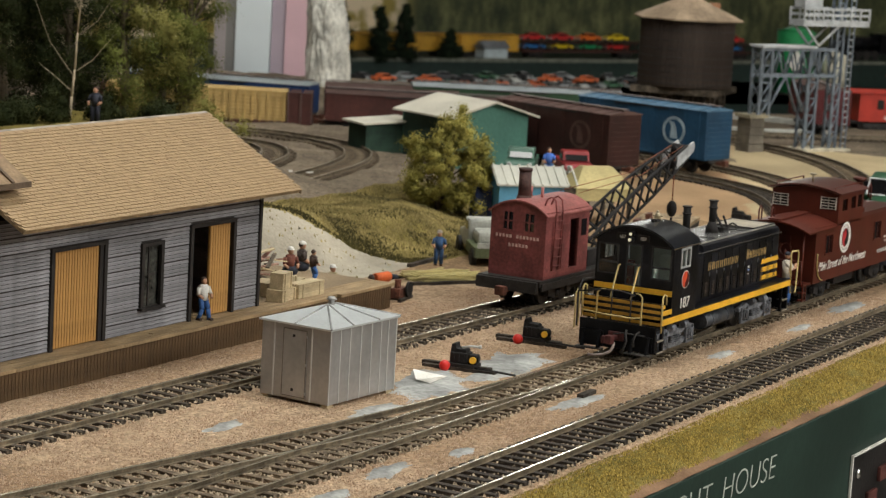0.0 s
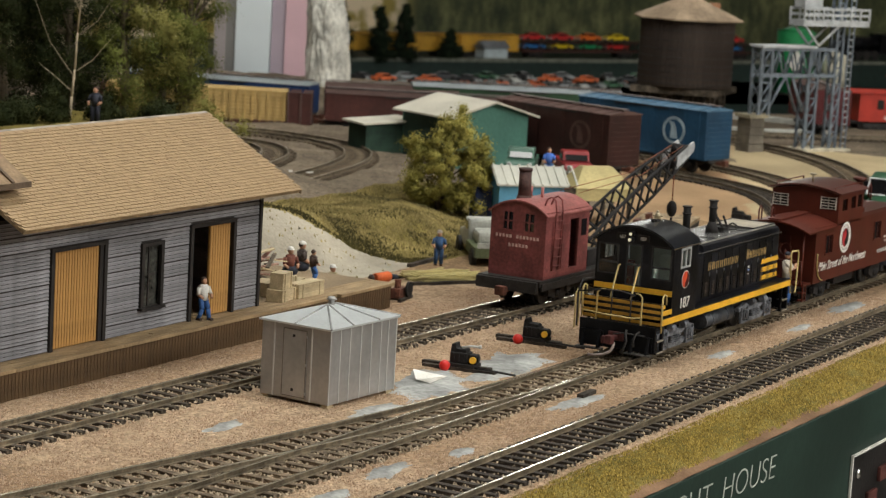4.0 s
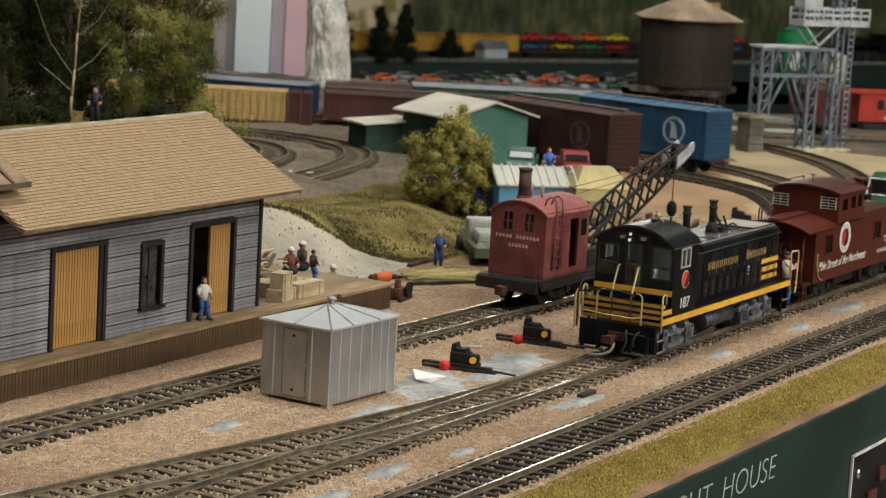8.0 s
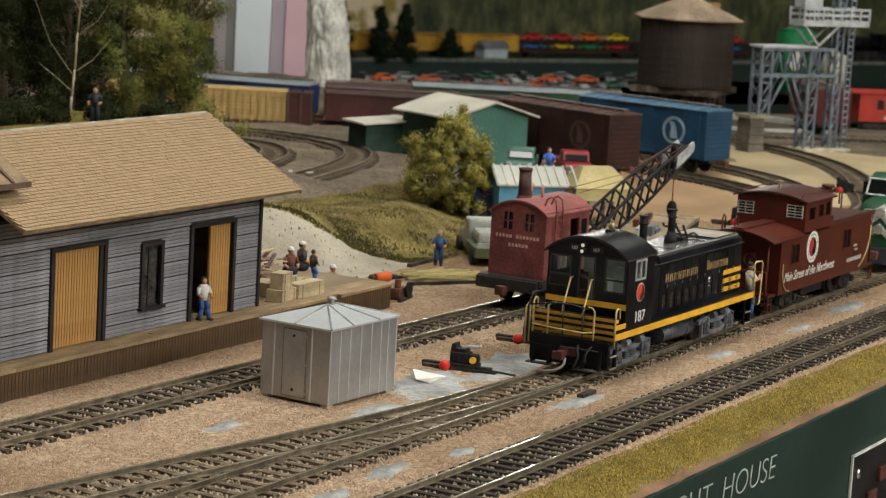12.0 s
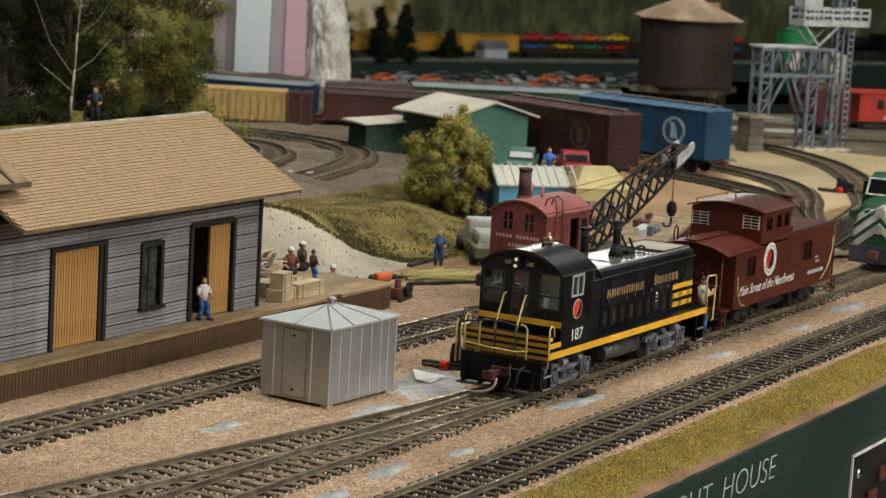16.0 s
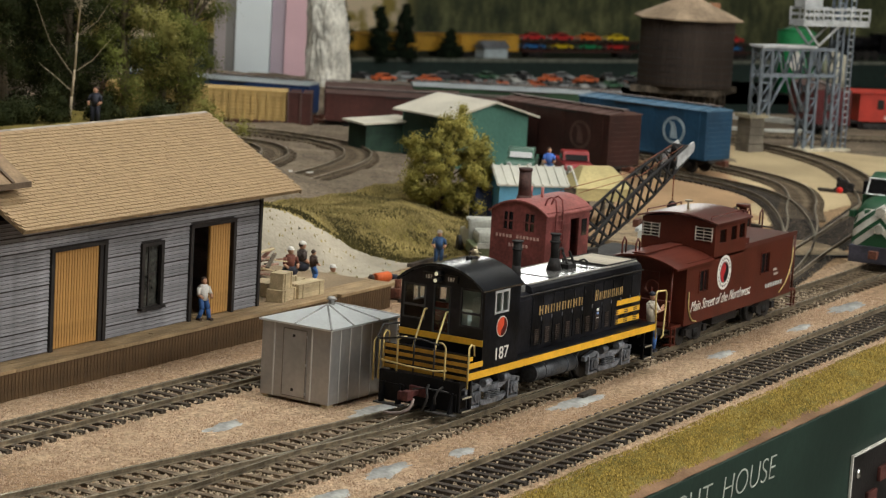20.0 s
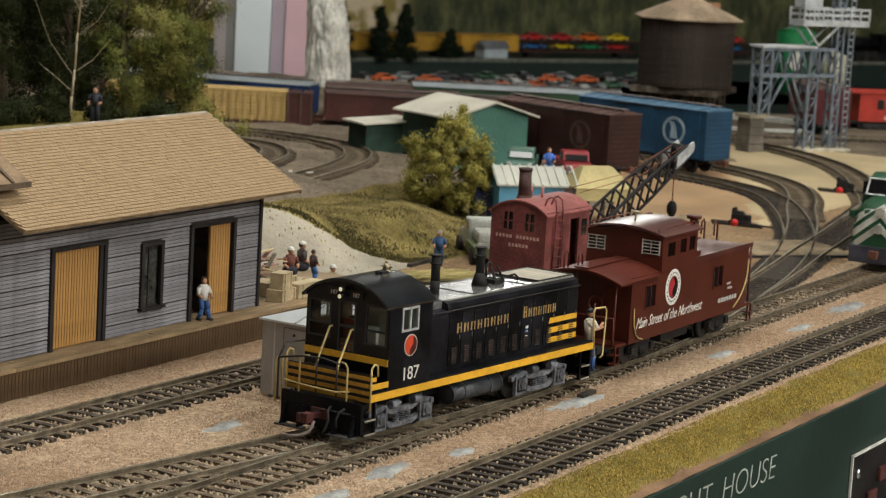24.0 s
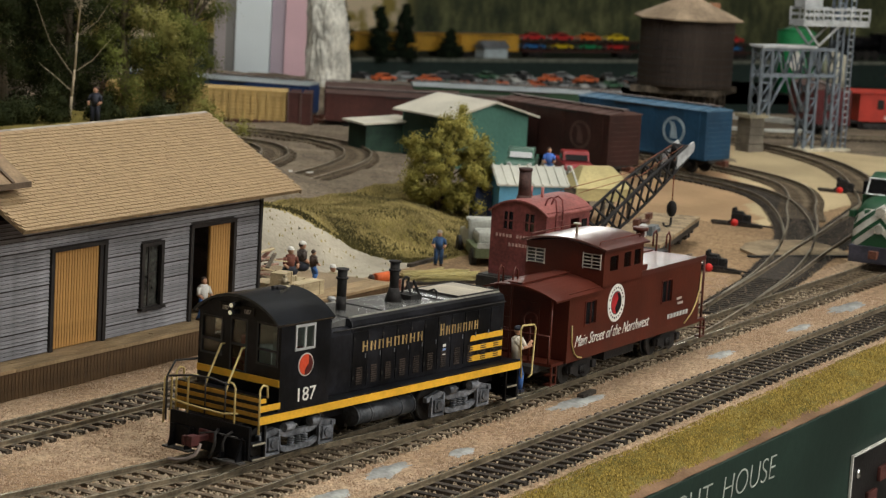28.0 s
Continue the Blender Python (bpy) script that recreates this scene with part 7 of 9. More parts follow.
A_GREEN = mat("auto_green", (0.06, 0.14, 0.10), 0.4, var=0.1)
A_RED = mat("auto_red", (0.26, 0.022, 0.026), 0.4, var=0.1)
A_WHITE = mat("auto_white", (0.38, 0.38, 0.34), 0.5, var=0.15)
automobile("pickup_truck", 131.0, 34.2, 0.55, 24, A_GREEN, "green pickup truck parked on the timber dock", pickup=True)
automobile("pickup_truck", 132.6, 31.4, 0.55, 36, A_RED, "red pickup truck parked on the timber dock", pickup=True)
figure(129.4, 31.5, 0.55, 40, mat("painted_blue_shirt", (0.06, 0.15, 0.5), 0.7), BLUE_CLOTH, "painted figurine in bright blue shirt near the trucks", "stand")


def timber_dock():
    t = thing("timber_dock", 131.3, 33.3, -0.33, -61, "low brown timber loading dock behind the sheds", "dock")
    part("crib", bme_box(-3.9, 3.9, -2.7, 2.7, 0, 0.74), TIE, t)
    bm = bme()
    box(bm, -0.235, 0.235, -2.8, 2.8, 0, 0.13)
    me = mesh_of("plank", bm, mat("dock_plank", (0.20, 0.12, 0.06), 0.85, var=0.2, scale=60), 0.02)
    for i in range(16):
        piece("plank", me, t, -3.75 + i * 0.5, 0, 0.745)


timber_dock()


def stake_truck():
    t = thing("flatbed_truck", 102.4, 21.0, -0.33, 38, "old white and olive green flatbed truck beside the bank", "truck")
    olive = mat("truck_olive", (0.085, 0.10, 0.05), 0.6, var=0.2)
    part("bed", bme_box(-1.9, 1.0, -1.0, 1.0, 0.45, 0.95), olive, t, bev=0.04)
    bm = bme()
    prism(bm, [(1.0, 0.5), (3.8, 0.5), (3.8, 1.2), (2.5, 1.4), (2.1, 2.0), (1.0, 2.0)], -0.9, 0.9, "y")
    part("cab", bm, A_WHITE, t, bev=0.15)
    part("cargo", bme_box(-0.9, 0.9, -0.7, 0.7, 0.95, 1.6), A_WHITE, t, bev=0.2)
    part("cab_glass", bme_box(1.15, 2.0, -0.92, 0.92, 1.45, 1.85), GLASS_DARK, t)
    part("tail_lamp_bar", bme_box(-1.95, -1.85, -0.9, 0.9, 0.95, 1.2), A_WHITE, t)
    for dx in (-1.1, 3.2):
        for dy in (-0.95, 0.95):
            bm = bme()
            cyl(bm, (dx, dy - 0.14, 0.42), (dx, dy + 0.14, 0.42), 0.42, n=14)
            part("wheel", bm, DARK_METAL, t)


stake_truck()
bm = bme()
box(bm, -2.0, 2.0, -0.13, 0.13, 0, 0.2)
solid("loose_timber", bm, TIE_BLACK, 99.6, 22.9, -0.33, 4, "dark loose timber lying at the foot of the bank", "timber", bev=0.03)
bm = bme()
box(bm, -0.62, 0.62, -0.13, 0.13, 0, 0.16)
solid("loose_timber", bm, TIE_BLACK, 77.15, 3.1, -0.3, 3, "short dark tie lying loose beside the main track", "timber", bev=0.02)
for x, y, r in ((115.5, 41.5, 20), (116.1, 40.5, -15)):
    bm = bme()
    box(bm, -0.22, 0.22, -0.1, 0.1, 0, 0.06)
    solid("plaster_chip", bm, WHITE, x, y, 0.98, r, "small white plaster chip on the curved track", "chip", bev=0.01)


# ---- water tank ----
def water_tank():
    t = thing("water_tank", 176.1, 43.1, -0.33, 10, "brown wooden railway water tank with a shingled conical roof", "water tank")
    wood = mat("tank_staves", (0.046, 0.032, 0.025), 0.85, var=0.35, scale=40, fine=500, stretch=(2, 2, 0.3))
    tub = part("tub_floor", cyl_bm((0, 0, 3.6), (0, 0, 3.8), 3.75, 40), wood, t)
    n = 56
    bm = bme()
    w = 2 * math.pi * 3.72 / n
    box(bm, -w / 2 + 0.008, w / 2 - 0.008, -0.1, 0.06, 0, 5.6)
    me = mesh_of("stave", bm, wood)
    for i in range(n):
        a = 2 * math.pi * i / n
        piece("stave", me, tub, 3.72 * math.cos(a), 3.72 * math.sin(a), 3.7, math.degrees(a) + 90)
    for z in (3.95, 4.4, 4.9, 5.45, 6.05, 6.7, 7.4, 8.2, 9.0):
        bm = bme()
        ring(bm, 3.84, z, 0.035, 40)
        part("hoop", bm, DARK_METAL, t, "dark iron hoop")
    cone = part("roof", cone_bm(4.55, 9.15, 11.1, 8), mat("tank_roof", (0.34, 0.25, 0.17), 0.85, var=0.2, scale=50, fine=400), t, "pale tan octagonal shingle roof")
    part("finial", cyl_bm((0, 0, 11.0), (0, 0, 11.4), 0.15, 8), wood, t)
    part("hatch", bme_box(1.3, 2.6, -2.0, -1.2, 9.9, 10.35), mat("hatch_rust", (0.40, 0.2, 0.11), 0.8), t)
    for i in range(6):
        x = -3.2 + i * 1.28
        part("joist", bme_box(x - 0.2, x + 0.2, -3.6, 3.6, 3.1, 3.6), TIE, t)
    for i in range(4):
        for j in range(4):
            x, y = -2.7 + i * 1.8, -2.7 + j * 1.8
            part("post", bme_box(x - 0.18, x + 0.18, y - 0.18, y + 0.18, 0, 3.1), TIE, t)


def cyl_bm(a, b, r, n=12, r2=None):
    bm = bme()
    cyl(bm, a, b, r, r2, n)
    return bm


def ring(bm, r, z, w, n):
    """A flat hoop as one closed band."""
    loops = [[bm.verts.new((q * math.cos(2 * math.pi * i / n), q * math.sin(2 * math.pi * i / n), h)) for i in range(n)] for q, h in ((r - w, z - w), (r + w, z - w), (r + w, z + w), (r - w, z + w))]
    for k in range(4):
        for i in range(n):
            u, v, j = loops[k], loops[(k + 1) % 4], (i + 1) % n
            bm.faces.new((u[i], u[j], v[j], v[i]))


def cone_bm(r, z0, z1, n):
    bm = bme()
    top = bm.verts.new((0, 0, z1))
    low = [bm.verts.new((r * math.cos(2 * math.pi * i / n), r * math.sin(2 * math.pi * i / n), z0)) for i in range(n)]
    under = [bm.verts.new((v.co.x, v.co.y, z0 - 0.12)) for v in low]
    for i in range(n):
        j = (i + 1) % n
        bm.faces.new((low[i], low[j], top))
        bm.faces.new((under[i], under[j], low[j], low[i]))
    bm.faces.new(under[::-1])
    return bm


water_tank()


# ---- service tower ----
def service_tower():
    t = thing("service_tower", 169.0, 30.8, -0.33, -27, "grey steel lattice service tower with pale railed walkway", "tower")
    tower_grey = mat("tower_blue_grey", (0.17, 0.20, 0.24), 0.5, 0.3, var=0.2)
    tower_pale = mat("tower_pale_grey", (0.46, 0.48, 0.50), 0.55, var=0.15)

    def leg(x, y, z0, z1, w=0.42):
        for dx in (-w, w):
            for dy in (-w, w):
                part("leg", bme_box(x + dx - 0.09, x + dx + 0.09, y + dy - 0.09, y + dy + 0.09, z0, z1), tower_grey, t)
        n = max(2, int((z1 - z0) / 1.2))
        for i in range(n):
            a, b = z0 + (z1 - z0) * i / n, z0 + (z1 - z0) * (i + 1) / n
            part("brace", rail_tube([(x - w, y - w, a), (x + w, y - w, b)], 0.06), tower_grey, t)
            part("brace", rail_tube([(x + w, y + w, a), (x - w, y + w, b)], 0.06), tower_grey, t)
            part("brace", rail_tube([(x - w, y - w, b), (x - w, y + w, a)], 0.06), tower_grey, t)
            part("brace", rail_tube([(x + w, y - w, b), (x + w, y + w, a)], 0.06), tower_grey, t)
            part("tie_bar", rail_tube([(x - w, y - w, b), (x + w, y - w, b)], 0.065), tower_grey, t)
    leg(-3.5, 0, 2.6, 7.9, 0.5)
    leg(1.3, 0, 0.2, 7.9, 0.45)
    leg(3.9, 0, 0.2, 12.6, 0.32)
    # bridge
    for y in (-0.5, 0.5):
        for z in (5.8, 7.8):
            part("bridge_chord", bme_box(-4.1, 3.4, y - 0.1, y + 0.1, z - 0.12, z + 0.12), tower_grey, t)
        for i in range(5):
            a = -3.0 + i * 1.2
            part("bridge_brace", rail_tube([(a, y, 5.8), (a + 0.6, y, 7.8)], 0.08), tower_grey, t)
            part("bridge_brace", rail_tube([(a + 0.6, y, 7.8), (a + 1.2, y, 5.8)], 0.08), tower_grey, t)
    part("bridge_deck", bme_box(-4.2, 1.2, -0.8, 0.8, 7.92, 8.1), tower_pale, t)
    for s in (-1, 1):
        part("knee_brace", rail_tube([(-3.0, 0.4 * s, 3.2), (-1.4, 0.4 * s, 5.8)], 0.12), tower_grey, t)
        part("knee_brace", rail_tube([(0.5, 0.4 * s, 3.0), (-0.8, 0.4 * s, 5.8)], 0.12), tower_grey, t)
    # upper walkway
    part("walkway", bme_box(-0.4, 6.4, -0.8, 0.8, 9.6, 10.05), tower_pale, t, "pale grey walkway")
    for y in (-0.8, 0.8):
        for z in (10.45, 10.9):
            part("railing", bme_box(-0.4, 6.4, y - 0.05, y + 0.05, z - 0.09, z + 0.09), tower_pale, t)
        for i in range(8):
            x = -0.35 + i * 0.955
            part("railing_post", bme_box(x - 0.07, x + 0.07, y - 0.07, y + 0.07, 10.0, 11.0), tower_pale, t)
    for s in (-0.6, 0.6):
        part("strut", rail_tube([(1.5, s, 8.1), (0.0, s, 9.6)], 0.1), tower_pale, t)
        part("strut", rail_tube([(1.5, s, 8.1), (3.4, s, 9.6)], 0.1), tower_pale, t)
    bm = bme()
    box(bm, -0.2, 1.6, -0.6, 0.6, 11.0, 12.3)
    prism(bm, [(-0.5, 12.3), (1.9, 12.3), (0.7, 12.9)], -0.8, 0.8, "y")
    part("sand_house", bm, tower_pale, t)
    for dx in (-0.12, 0.12):
        part("ladder_rail", bme_box(4.7 + dx * 2 - 0.05, 4.7 + dx * 2 + 0.05, -0.75, -0.65, 0.2, 12.5), tower_grey, t)
    bm = bme()
    for k in range(24):
        cyl(bm, (4.46, -0.7, 0.6 + k * 0.5), (4.94, -0.7, 0.6 + k * 0.5), 0.04, n=5)
    part("ladder_rungs", bm, tower_pale, t)
    part("concrete_pad", bme_box(0.4, 5.3, -1.0, 1.0, 0.0, 0.22), mat("concrete_pale", (0.55, 0.50, 0.38), 0.85), t)
    p = thing("stone_pier", 165.6, 32.8, -0.33, -27, "square weathered stone pier under the tower leg", "pier")
    stone = mat("pier_stone", (0.15, 0.13, 0.105), 0.9, var=0.25, scale=60)
    for k in range(4):
        part("stone_course", bme_box(-0.75 + 0.02 * k, 0.75 - 0.02 * k, -0.75, 0.75, k * 0.65, k * 0.65 + 0.62), stone, p, bev=0.04)
    part("cap", bme_box(-0.9, 0.9, -0.9, 0.9, 2.6, 2.85), mat("pier_cap", (0.25, 0.22, 0.155), 0.9), p)
    bm = bme()
    n = 40
    for i in range(n):
        a, b = 2 * math.pi * i / n, 2 * math.pi * (i + 1) / n
        box_ring(bm, 5.6, 6.6, a, b, 0.0, 0.5)
    solid("turntable_pit_wall", bm, mat("pit_concrete", (0.5, 0.5, 0.46), 0.85, var=0.1), 184.5, 40.4, -0.4, 0, "round pale concrete pit wall", "pit wall")


def box_ring(bm, r0, r1, a, b, z0, z1):
    v = [bm.verts.new((r * math.cos(t), r * math.sin(t), z)) for z in (z0, z1) for r in (r0, r1) for t in (a, b)]
    for q in ((4, 5, 7, 6), (0, 1, 5, 4), (2, 6, 7, 3)):
        bm.faces.new([v[i] for i in q])


service_tower()


def small_caboose(x, y, z, rz, paint, label):
    t = thing("caboose", x, y, z, rz, label, "caboose", "freight cars in the yard")
    part("body", bme_box(-4.6, 4.6, -1.45, 1.45, 0.9, 3.3), paint, t, bev=0.03)
    part("roof", wall_prism_x([(-1.6, 3.3), (1.6, 3.3), (1.6, 3.36), (0, 3.6), (-1.6, 3.36)], -5.4, 5.4), paint, t)
    part("cupola", bme_box(-1.2, 1.4, -1.2, 1.2, 3.4, 4.6), paint, t, bev=0.03)
    part("cupola_roof", bme_box(-1.4, 1.6, -1.35, 1.35, 4.6, 4.72), paint, t)
    for x2 in (-3.0, 2.6):
        part("window", bme_box(x2, x2 + 0.6, -1.48, -1.44, 2.0, 2.8), GLASS_DARK, t)
    bm = bme()
    cyl(bm, (0, -1.45, 2.2), (0, -1.48, 2.2), 0.65, n=20)
    part("herald", bm, mat("herald_rose", (0.55, 0.2, 0.17), 0.6), t)
    for i in range(8):
        part("letter_block", bme_box(-2.3 + i * 0.45, -2.0 + i * 0.45, -1.475, -1.45, 1.15, 1.4), WHITE, t)
    part("underframe", bme_box(-5.3, 5.3, -1.0, 1.0, 0.7, 0.9), DARK_METAL, t)
    for x2 in (-3.0, 3.0):
        freight_truck(t, x2, DARK_METAL)
    return t


small_caboose(195.5, 30.8, -0.5, -50, mat("caboose_scarlet", (0.40, 0.03, 0.017), 0.5, var=0.1), "bright red caboose with pale herald in the far yard")
boxcar(184.6, 34.5, -0.1, 33, mat("boxcar_maroon", (0.10, 0.014, 0.016), 0.55, var=0.15), ROOF_DUSTY, "maroon boxcar standing behind the service tower", length=9.5, height=2.8)
t = thing("blue_container", 187.7, 36.6, -0.33, 35, "small blue upright container beyond the pit", "container")
part("box", bme_box(-0.6, 0.6, -0.5, 0.5, 0, 3.0), mat("container_bright", (0.02, 0.09, 0.3), 0.5, var=0.15), t, bev=0.05)
part("base", bme_box(-0.7, 0.7, -0.6, 0.6, -0.02, 0.12), DARK_METAL, t)
track([(174, 41, 0), (180, 33, 0), (186, 27.0, 0), (196, 18, 0)], "far yard track beyond the turntable pit", "brown")


# ---- trees ----
def crown_mesh(name, clusters, leaves, spread, size, material, rnd, flat=1.0):
    c = np.array(clusters)
    pick = rnd.integers(0, len(c), leaves)
    pos = c[pick, :3] + rnd.normal(0, 1, (leaves, 3)) * (spread * c[pick, 3:4]) * np.array([1, 1, flat])
    out = pos - c[pick, :3]
    out = out / (np.linalg.norm(out, axis=1, keepdims=True) + 1e-6)
    far = pos - c[:, :3].mean(axis=0)
    far = far / (np.linalg.norm(far, axis=1, keepdims=True) + 1e-6)
    face = out + 0.6 * far + rnd.normal(0, 0.38, (leaves, 3))
    u = np.cross(face, rnd.normal(0, 1, (leaves, 3)))
    u /= np.linalg.norm(u, axis=1, keepdims=True)
    w = np.cross(face, u)
    w /= np.linalg.norm(w, axis=1, keepdims=True)
    s = (size * rnd.uniform(0.5, 1.3, (leaves, 1)))
    a, b, d, e = pos - u * s, pos + w * s * 0.8, pos + u * s, pos - w * s * 0.8
    verts = (np.stack([a, b, d, e], 1).reshape(-1, 3) * C).astype(np.float32)
    me = bpy.data.meshes.new(name)
    me.vertices.add(leaves * 4)
    me.vertices.foreach_set("co", verts.ravel())
    me.loops.add(leaves * 4)
    me.loops.foreach_set("vertex_index", np.arange(leaves * 4, dtype=np.int32))
    me.polygons.add(leaves)
    me.polygons.foreach_set("loop_start", np.arange(0, leaves * 4, 4, dtype=np.int32))
    me.update()
    me.validate()
    me.materials.append(material)
    return me


def broad_tree(x, y, height, radius, material, label, seed, leaves=7000, low=0.2, bark=BARK, size=0.17, lean=0.0, category="tree", count=46):
    rnd = np.random.default_rng(seed)
    z0 = ground_z(x, y)
    t = thing("tree", x, y, z0 - 0.05, 0, label, category, "trees on the hill")
    bm = bme()
    pts = [Vector((0, 0, 0))]
    for i in range(1, 6):
        pts.append(Vector((rnd.normal(0, 0.12) + lean * i / 5, rnd.normal(0, 0.12), height * 0.85 * i / 5)))
    r0 = 0.028 * height
    for i in range(5):
        cyl(bm, pts[i], pts[i + 1], r0 * (1 - i * 0.18), r0 * (1 - (i + 1) * 0.18), n=8)
    clusters = []
    k = count
    for i in range(k):
        f = low + (1 - low) * (i + 0.5) / k
        prof = math.sin(math.pi * min(1, max(0.04, (f - low) / (1.0 - low) * 0.86 + 0.12))) ** 0.7
        a, r = rnd.uniform(0, 6.283), radius * prof * rnd.uniform(0.35, 1.05)
        p = Vector((r * math.cos(a) + lean * f, r * math.sin(a), height * f))
        clusters.append((p.x, p.y, p.z, rnd.uniform(0.6, 1.25)))
        if i % 2 == 0:
            s = pts[min(4, int(f * 5))].lerp(pts[min(5, int(f * 5) + 1)], 0.3)
            cyl(bm, s, s.lerp(p, 0.9), r0 * 0.3, r0 * 0.08, n=5)
    part("trunk", bm, bark, t)
    crown = new("crown", crown_mesh("crown", clusters, leaves, radius * 0.17, size, material, rnd))
    crown.parent = t
    return t


LEAF_OLIVE = leaf_mat("leaves_olive", (0.042, 0.054, 0.014), (0.185, 0.20, 0.05), 0.18)
LEAF_DARK = leaf_mat("leaves_dark", (0.011, 0.016, 0.006), (0.042, 0.048, 0.016), 0.18)
# light on the grove's right edge is put into this brighter leaf colour
LEAF_BRIGHT = leaf_mat("leaves_bright", (0.13, 0.13, 0.032), (0.32, 0.29, 0.09), 0.18)
LEAF_BUSH = leaf_mat("leaves_bush", (0.10, 0.095, 0.02), (0.52, 0.45, 0.12), 0.35)
CONIFER = leaf_mat("needles_dark", (0.006, 0.012, 0.007), (0.022, 0.032, 0.016))
GROVE = ((101.6, 60.6, 12.5, 3.2, LEAF_DARK, "dark"), (105.2, 60.0, 13.5, 3.4, LEAF_DARK, "dark"), (108.6, 57.6, 13.2, 3.2, LEAF_DARK, "dark"), (111.3, 55.0, 13.4, 3.2, LEAF_DARK, "dark"), (113.4, 52.4, 13.0, 2.8, LEAF_OLIVE, "olive"), (114.6, 50.4, 12.2, 2.2, LEAF_BRIGHT, "yellow-green"), (114, 64, 14, 3.8, LEAF_DARK, "dark"), (118, 60, 14.5, 3.4, LEAF_DARK, "dark"), (97.6, 56.5, 8.0, 2.4, LEAF_OLIVE, "olive"), (115.5, 49.3, 14.5, 2.0, LEAF_OLIVE, "olive"))
for i, (x, y, h, r, m, name) in enumerate(GROVE):
    broad_tree(x, y, h, r, m, "tall broadleaf model tree with %s foam foliage on the hill" % name, 10 + i, leaves=56000 if r > 3 else 40000, low=0.3 if y < 50 else 0.03 if 104 < x < 116 and y < 59 else 0.12, size=0.058, count=60)


def bare_birch():
    t = thing("birch_tree", 104.4, 49.2, ground_z(104.4, 49.2), 0, "slender bare model birch with pale trunk before the dark trees", "tree", "trees on the hill")
    bm = bme()
    trunk = [(0, 0, 0), (0.04, -0.06, 1.4), (0.12, -0.15, 2.9), (0.2, -0.2, 5.0), (0.3, -0.42, 8.0), (0.42, -0.55, 12)]
    for i in range(5):
        cyl(bm, trunk[i], trunk[i + 1], 0.085 - 0.013 * i, 0.072 - 0.013 * i, n=8)
    part("trunk", bm, BIRCH, t)
    for a, b, c in (((0.15, -0.2, 2.4), (-0.7, 1.0, 4.4), (-1.3, 2.2, 7.8)), ((0.12, -0.15, 2.8), (0.6, -1.0, 3.5), (1.1, -2.0, 4.9)), ((0.1, -0.15, 1.6), (-0.5, 0.9, 2.6), (-0.9, 1.6, 3.2)), ((0.2, -0.2, 4.8), (0.8, -1.1, 5.7), (1.2, -1.8, 7.0)), ((0.25, -0.3, 6.2), (-0.3, 0.5, 8.2), (-0.4, 0.9, 10.0))):
        bm = bme()
        cyl(bm, a, b, 0.022, 0.017, n=6)
        cyl(bm, b, c, 0.017, 0.007, n=6)
        part("branch", bm, BIRCH, t)


bare_birch()


def bank_tree():
    """A tree of loose foliage tufts, wider than tall, with gaps between its lobes."""
    x, y = 113.3, 30.2
    rnd = np.random.default_rng(77)
    t = thing("tree", x, y, ground_z(x, y) - 0.05, 0, "bushy yellow-green model tree on the grassy bank", "tree", "trees on the hill")
    lobes = [(0.9, 5.1, 0.55), (0.5, 4.4, 0.8), (-0.1, 3.9, 0.7), (-1.4, 3.7, 0.5), (-0.8, 3.0, 0.85), (2.2, 3.2, 0.6), (1.6, 3.6, 0.7), (2.6, 2.3, 0.5), (0.5, 2.9, 1.0), (1.6, 2.3, 0.9), (-0.2, 2.0, 0.95), (0.9, 1.6, 0.9), (-1.3, 1.7, 0.7), (-1.0, 0.9, 0.7), (-0.2, 1.0, 0.8), (0.7, 0.8, 0.7), (1.6, 1.3, 0.6), (2.4, 1.5, 0.5), (1.3, 4.4, 0.45)]
    trunk = bme()
    clusters = []
    for u, z, r in lobes:
        for k in range(9):
            v = rnd.normal(0, 1, 3) * r * 0.55
            d = rnd.normal(0, 0.5)
            p = Vector((0.481 * u + 0.8636 * d + v[0], -0.8636 * u + 0.481 * d + v[1], max(0.15, z + v[2])))
            clusters.append((p.x, p.y, p.z, rnd.uniform(0.5, 1.2)))
            if k == 0:
                s = Vector((0.1, -0.1, min(2.2, z * 0.5)))
                cyl(trunk, s, s.lerp(p, 0.95), 0.07, 0.02, n=5)
    cyl(trunk, (0, 0, 0), (0.1, -0.1, 2.4), 0.16, 0.09, n=8)
    part("trunk", trunk, BARK, t)
    crown = new("crown", crown_mesh("crown", clusters, 48000, 0.22, 0.06, LEAF_BUSH, rnd))
    crown.parent = t


bank_tree()
rndg = np.random.default_rng(5)
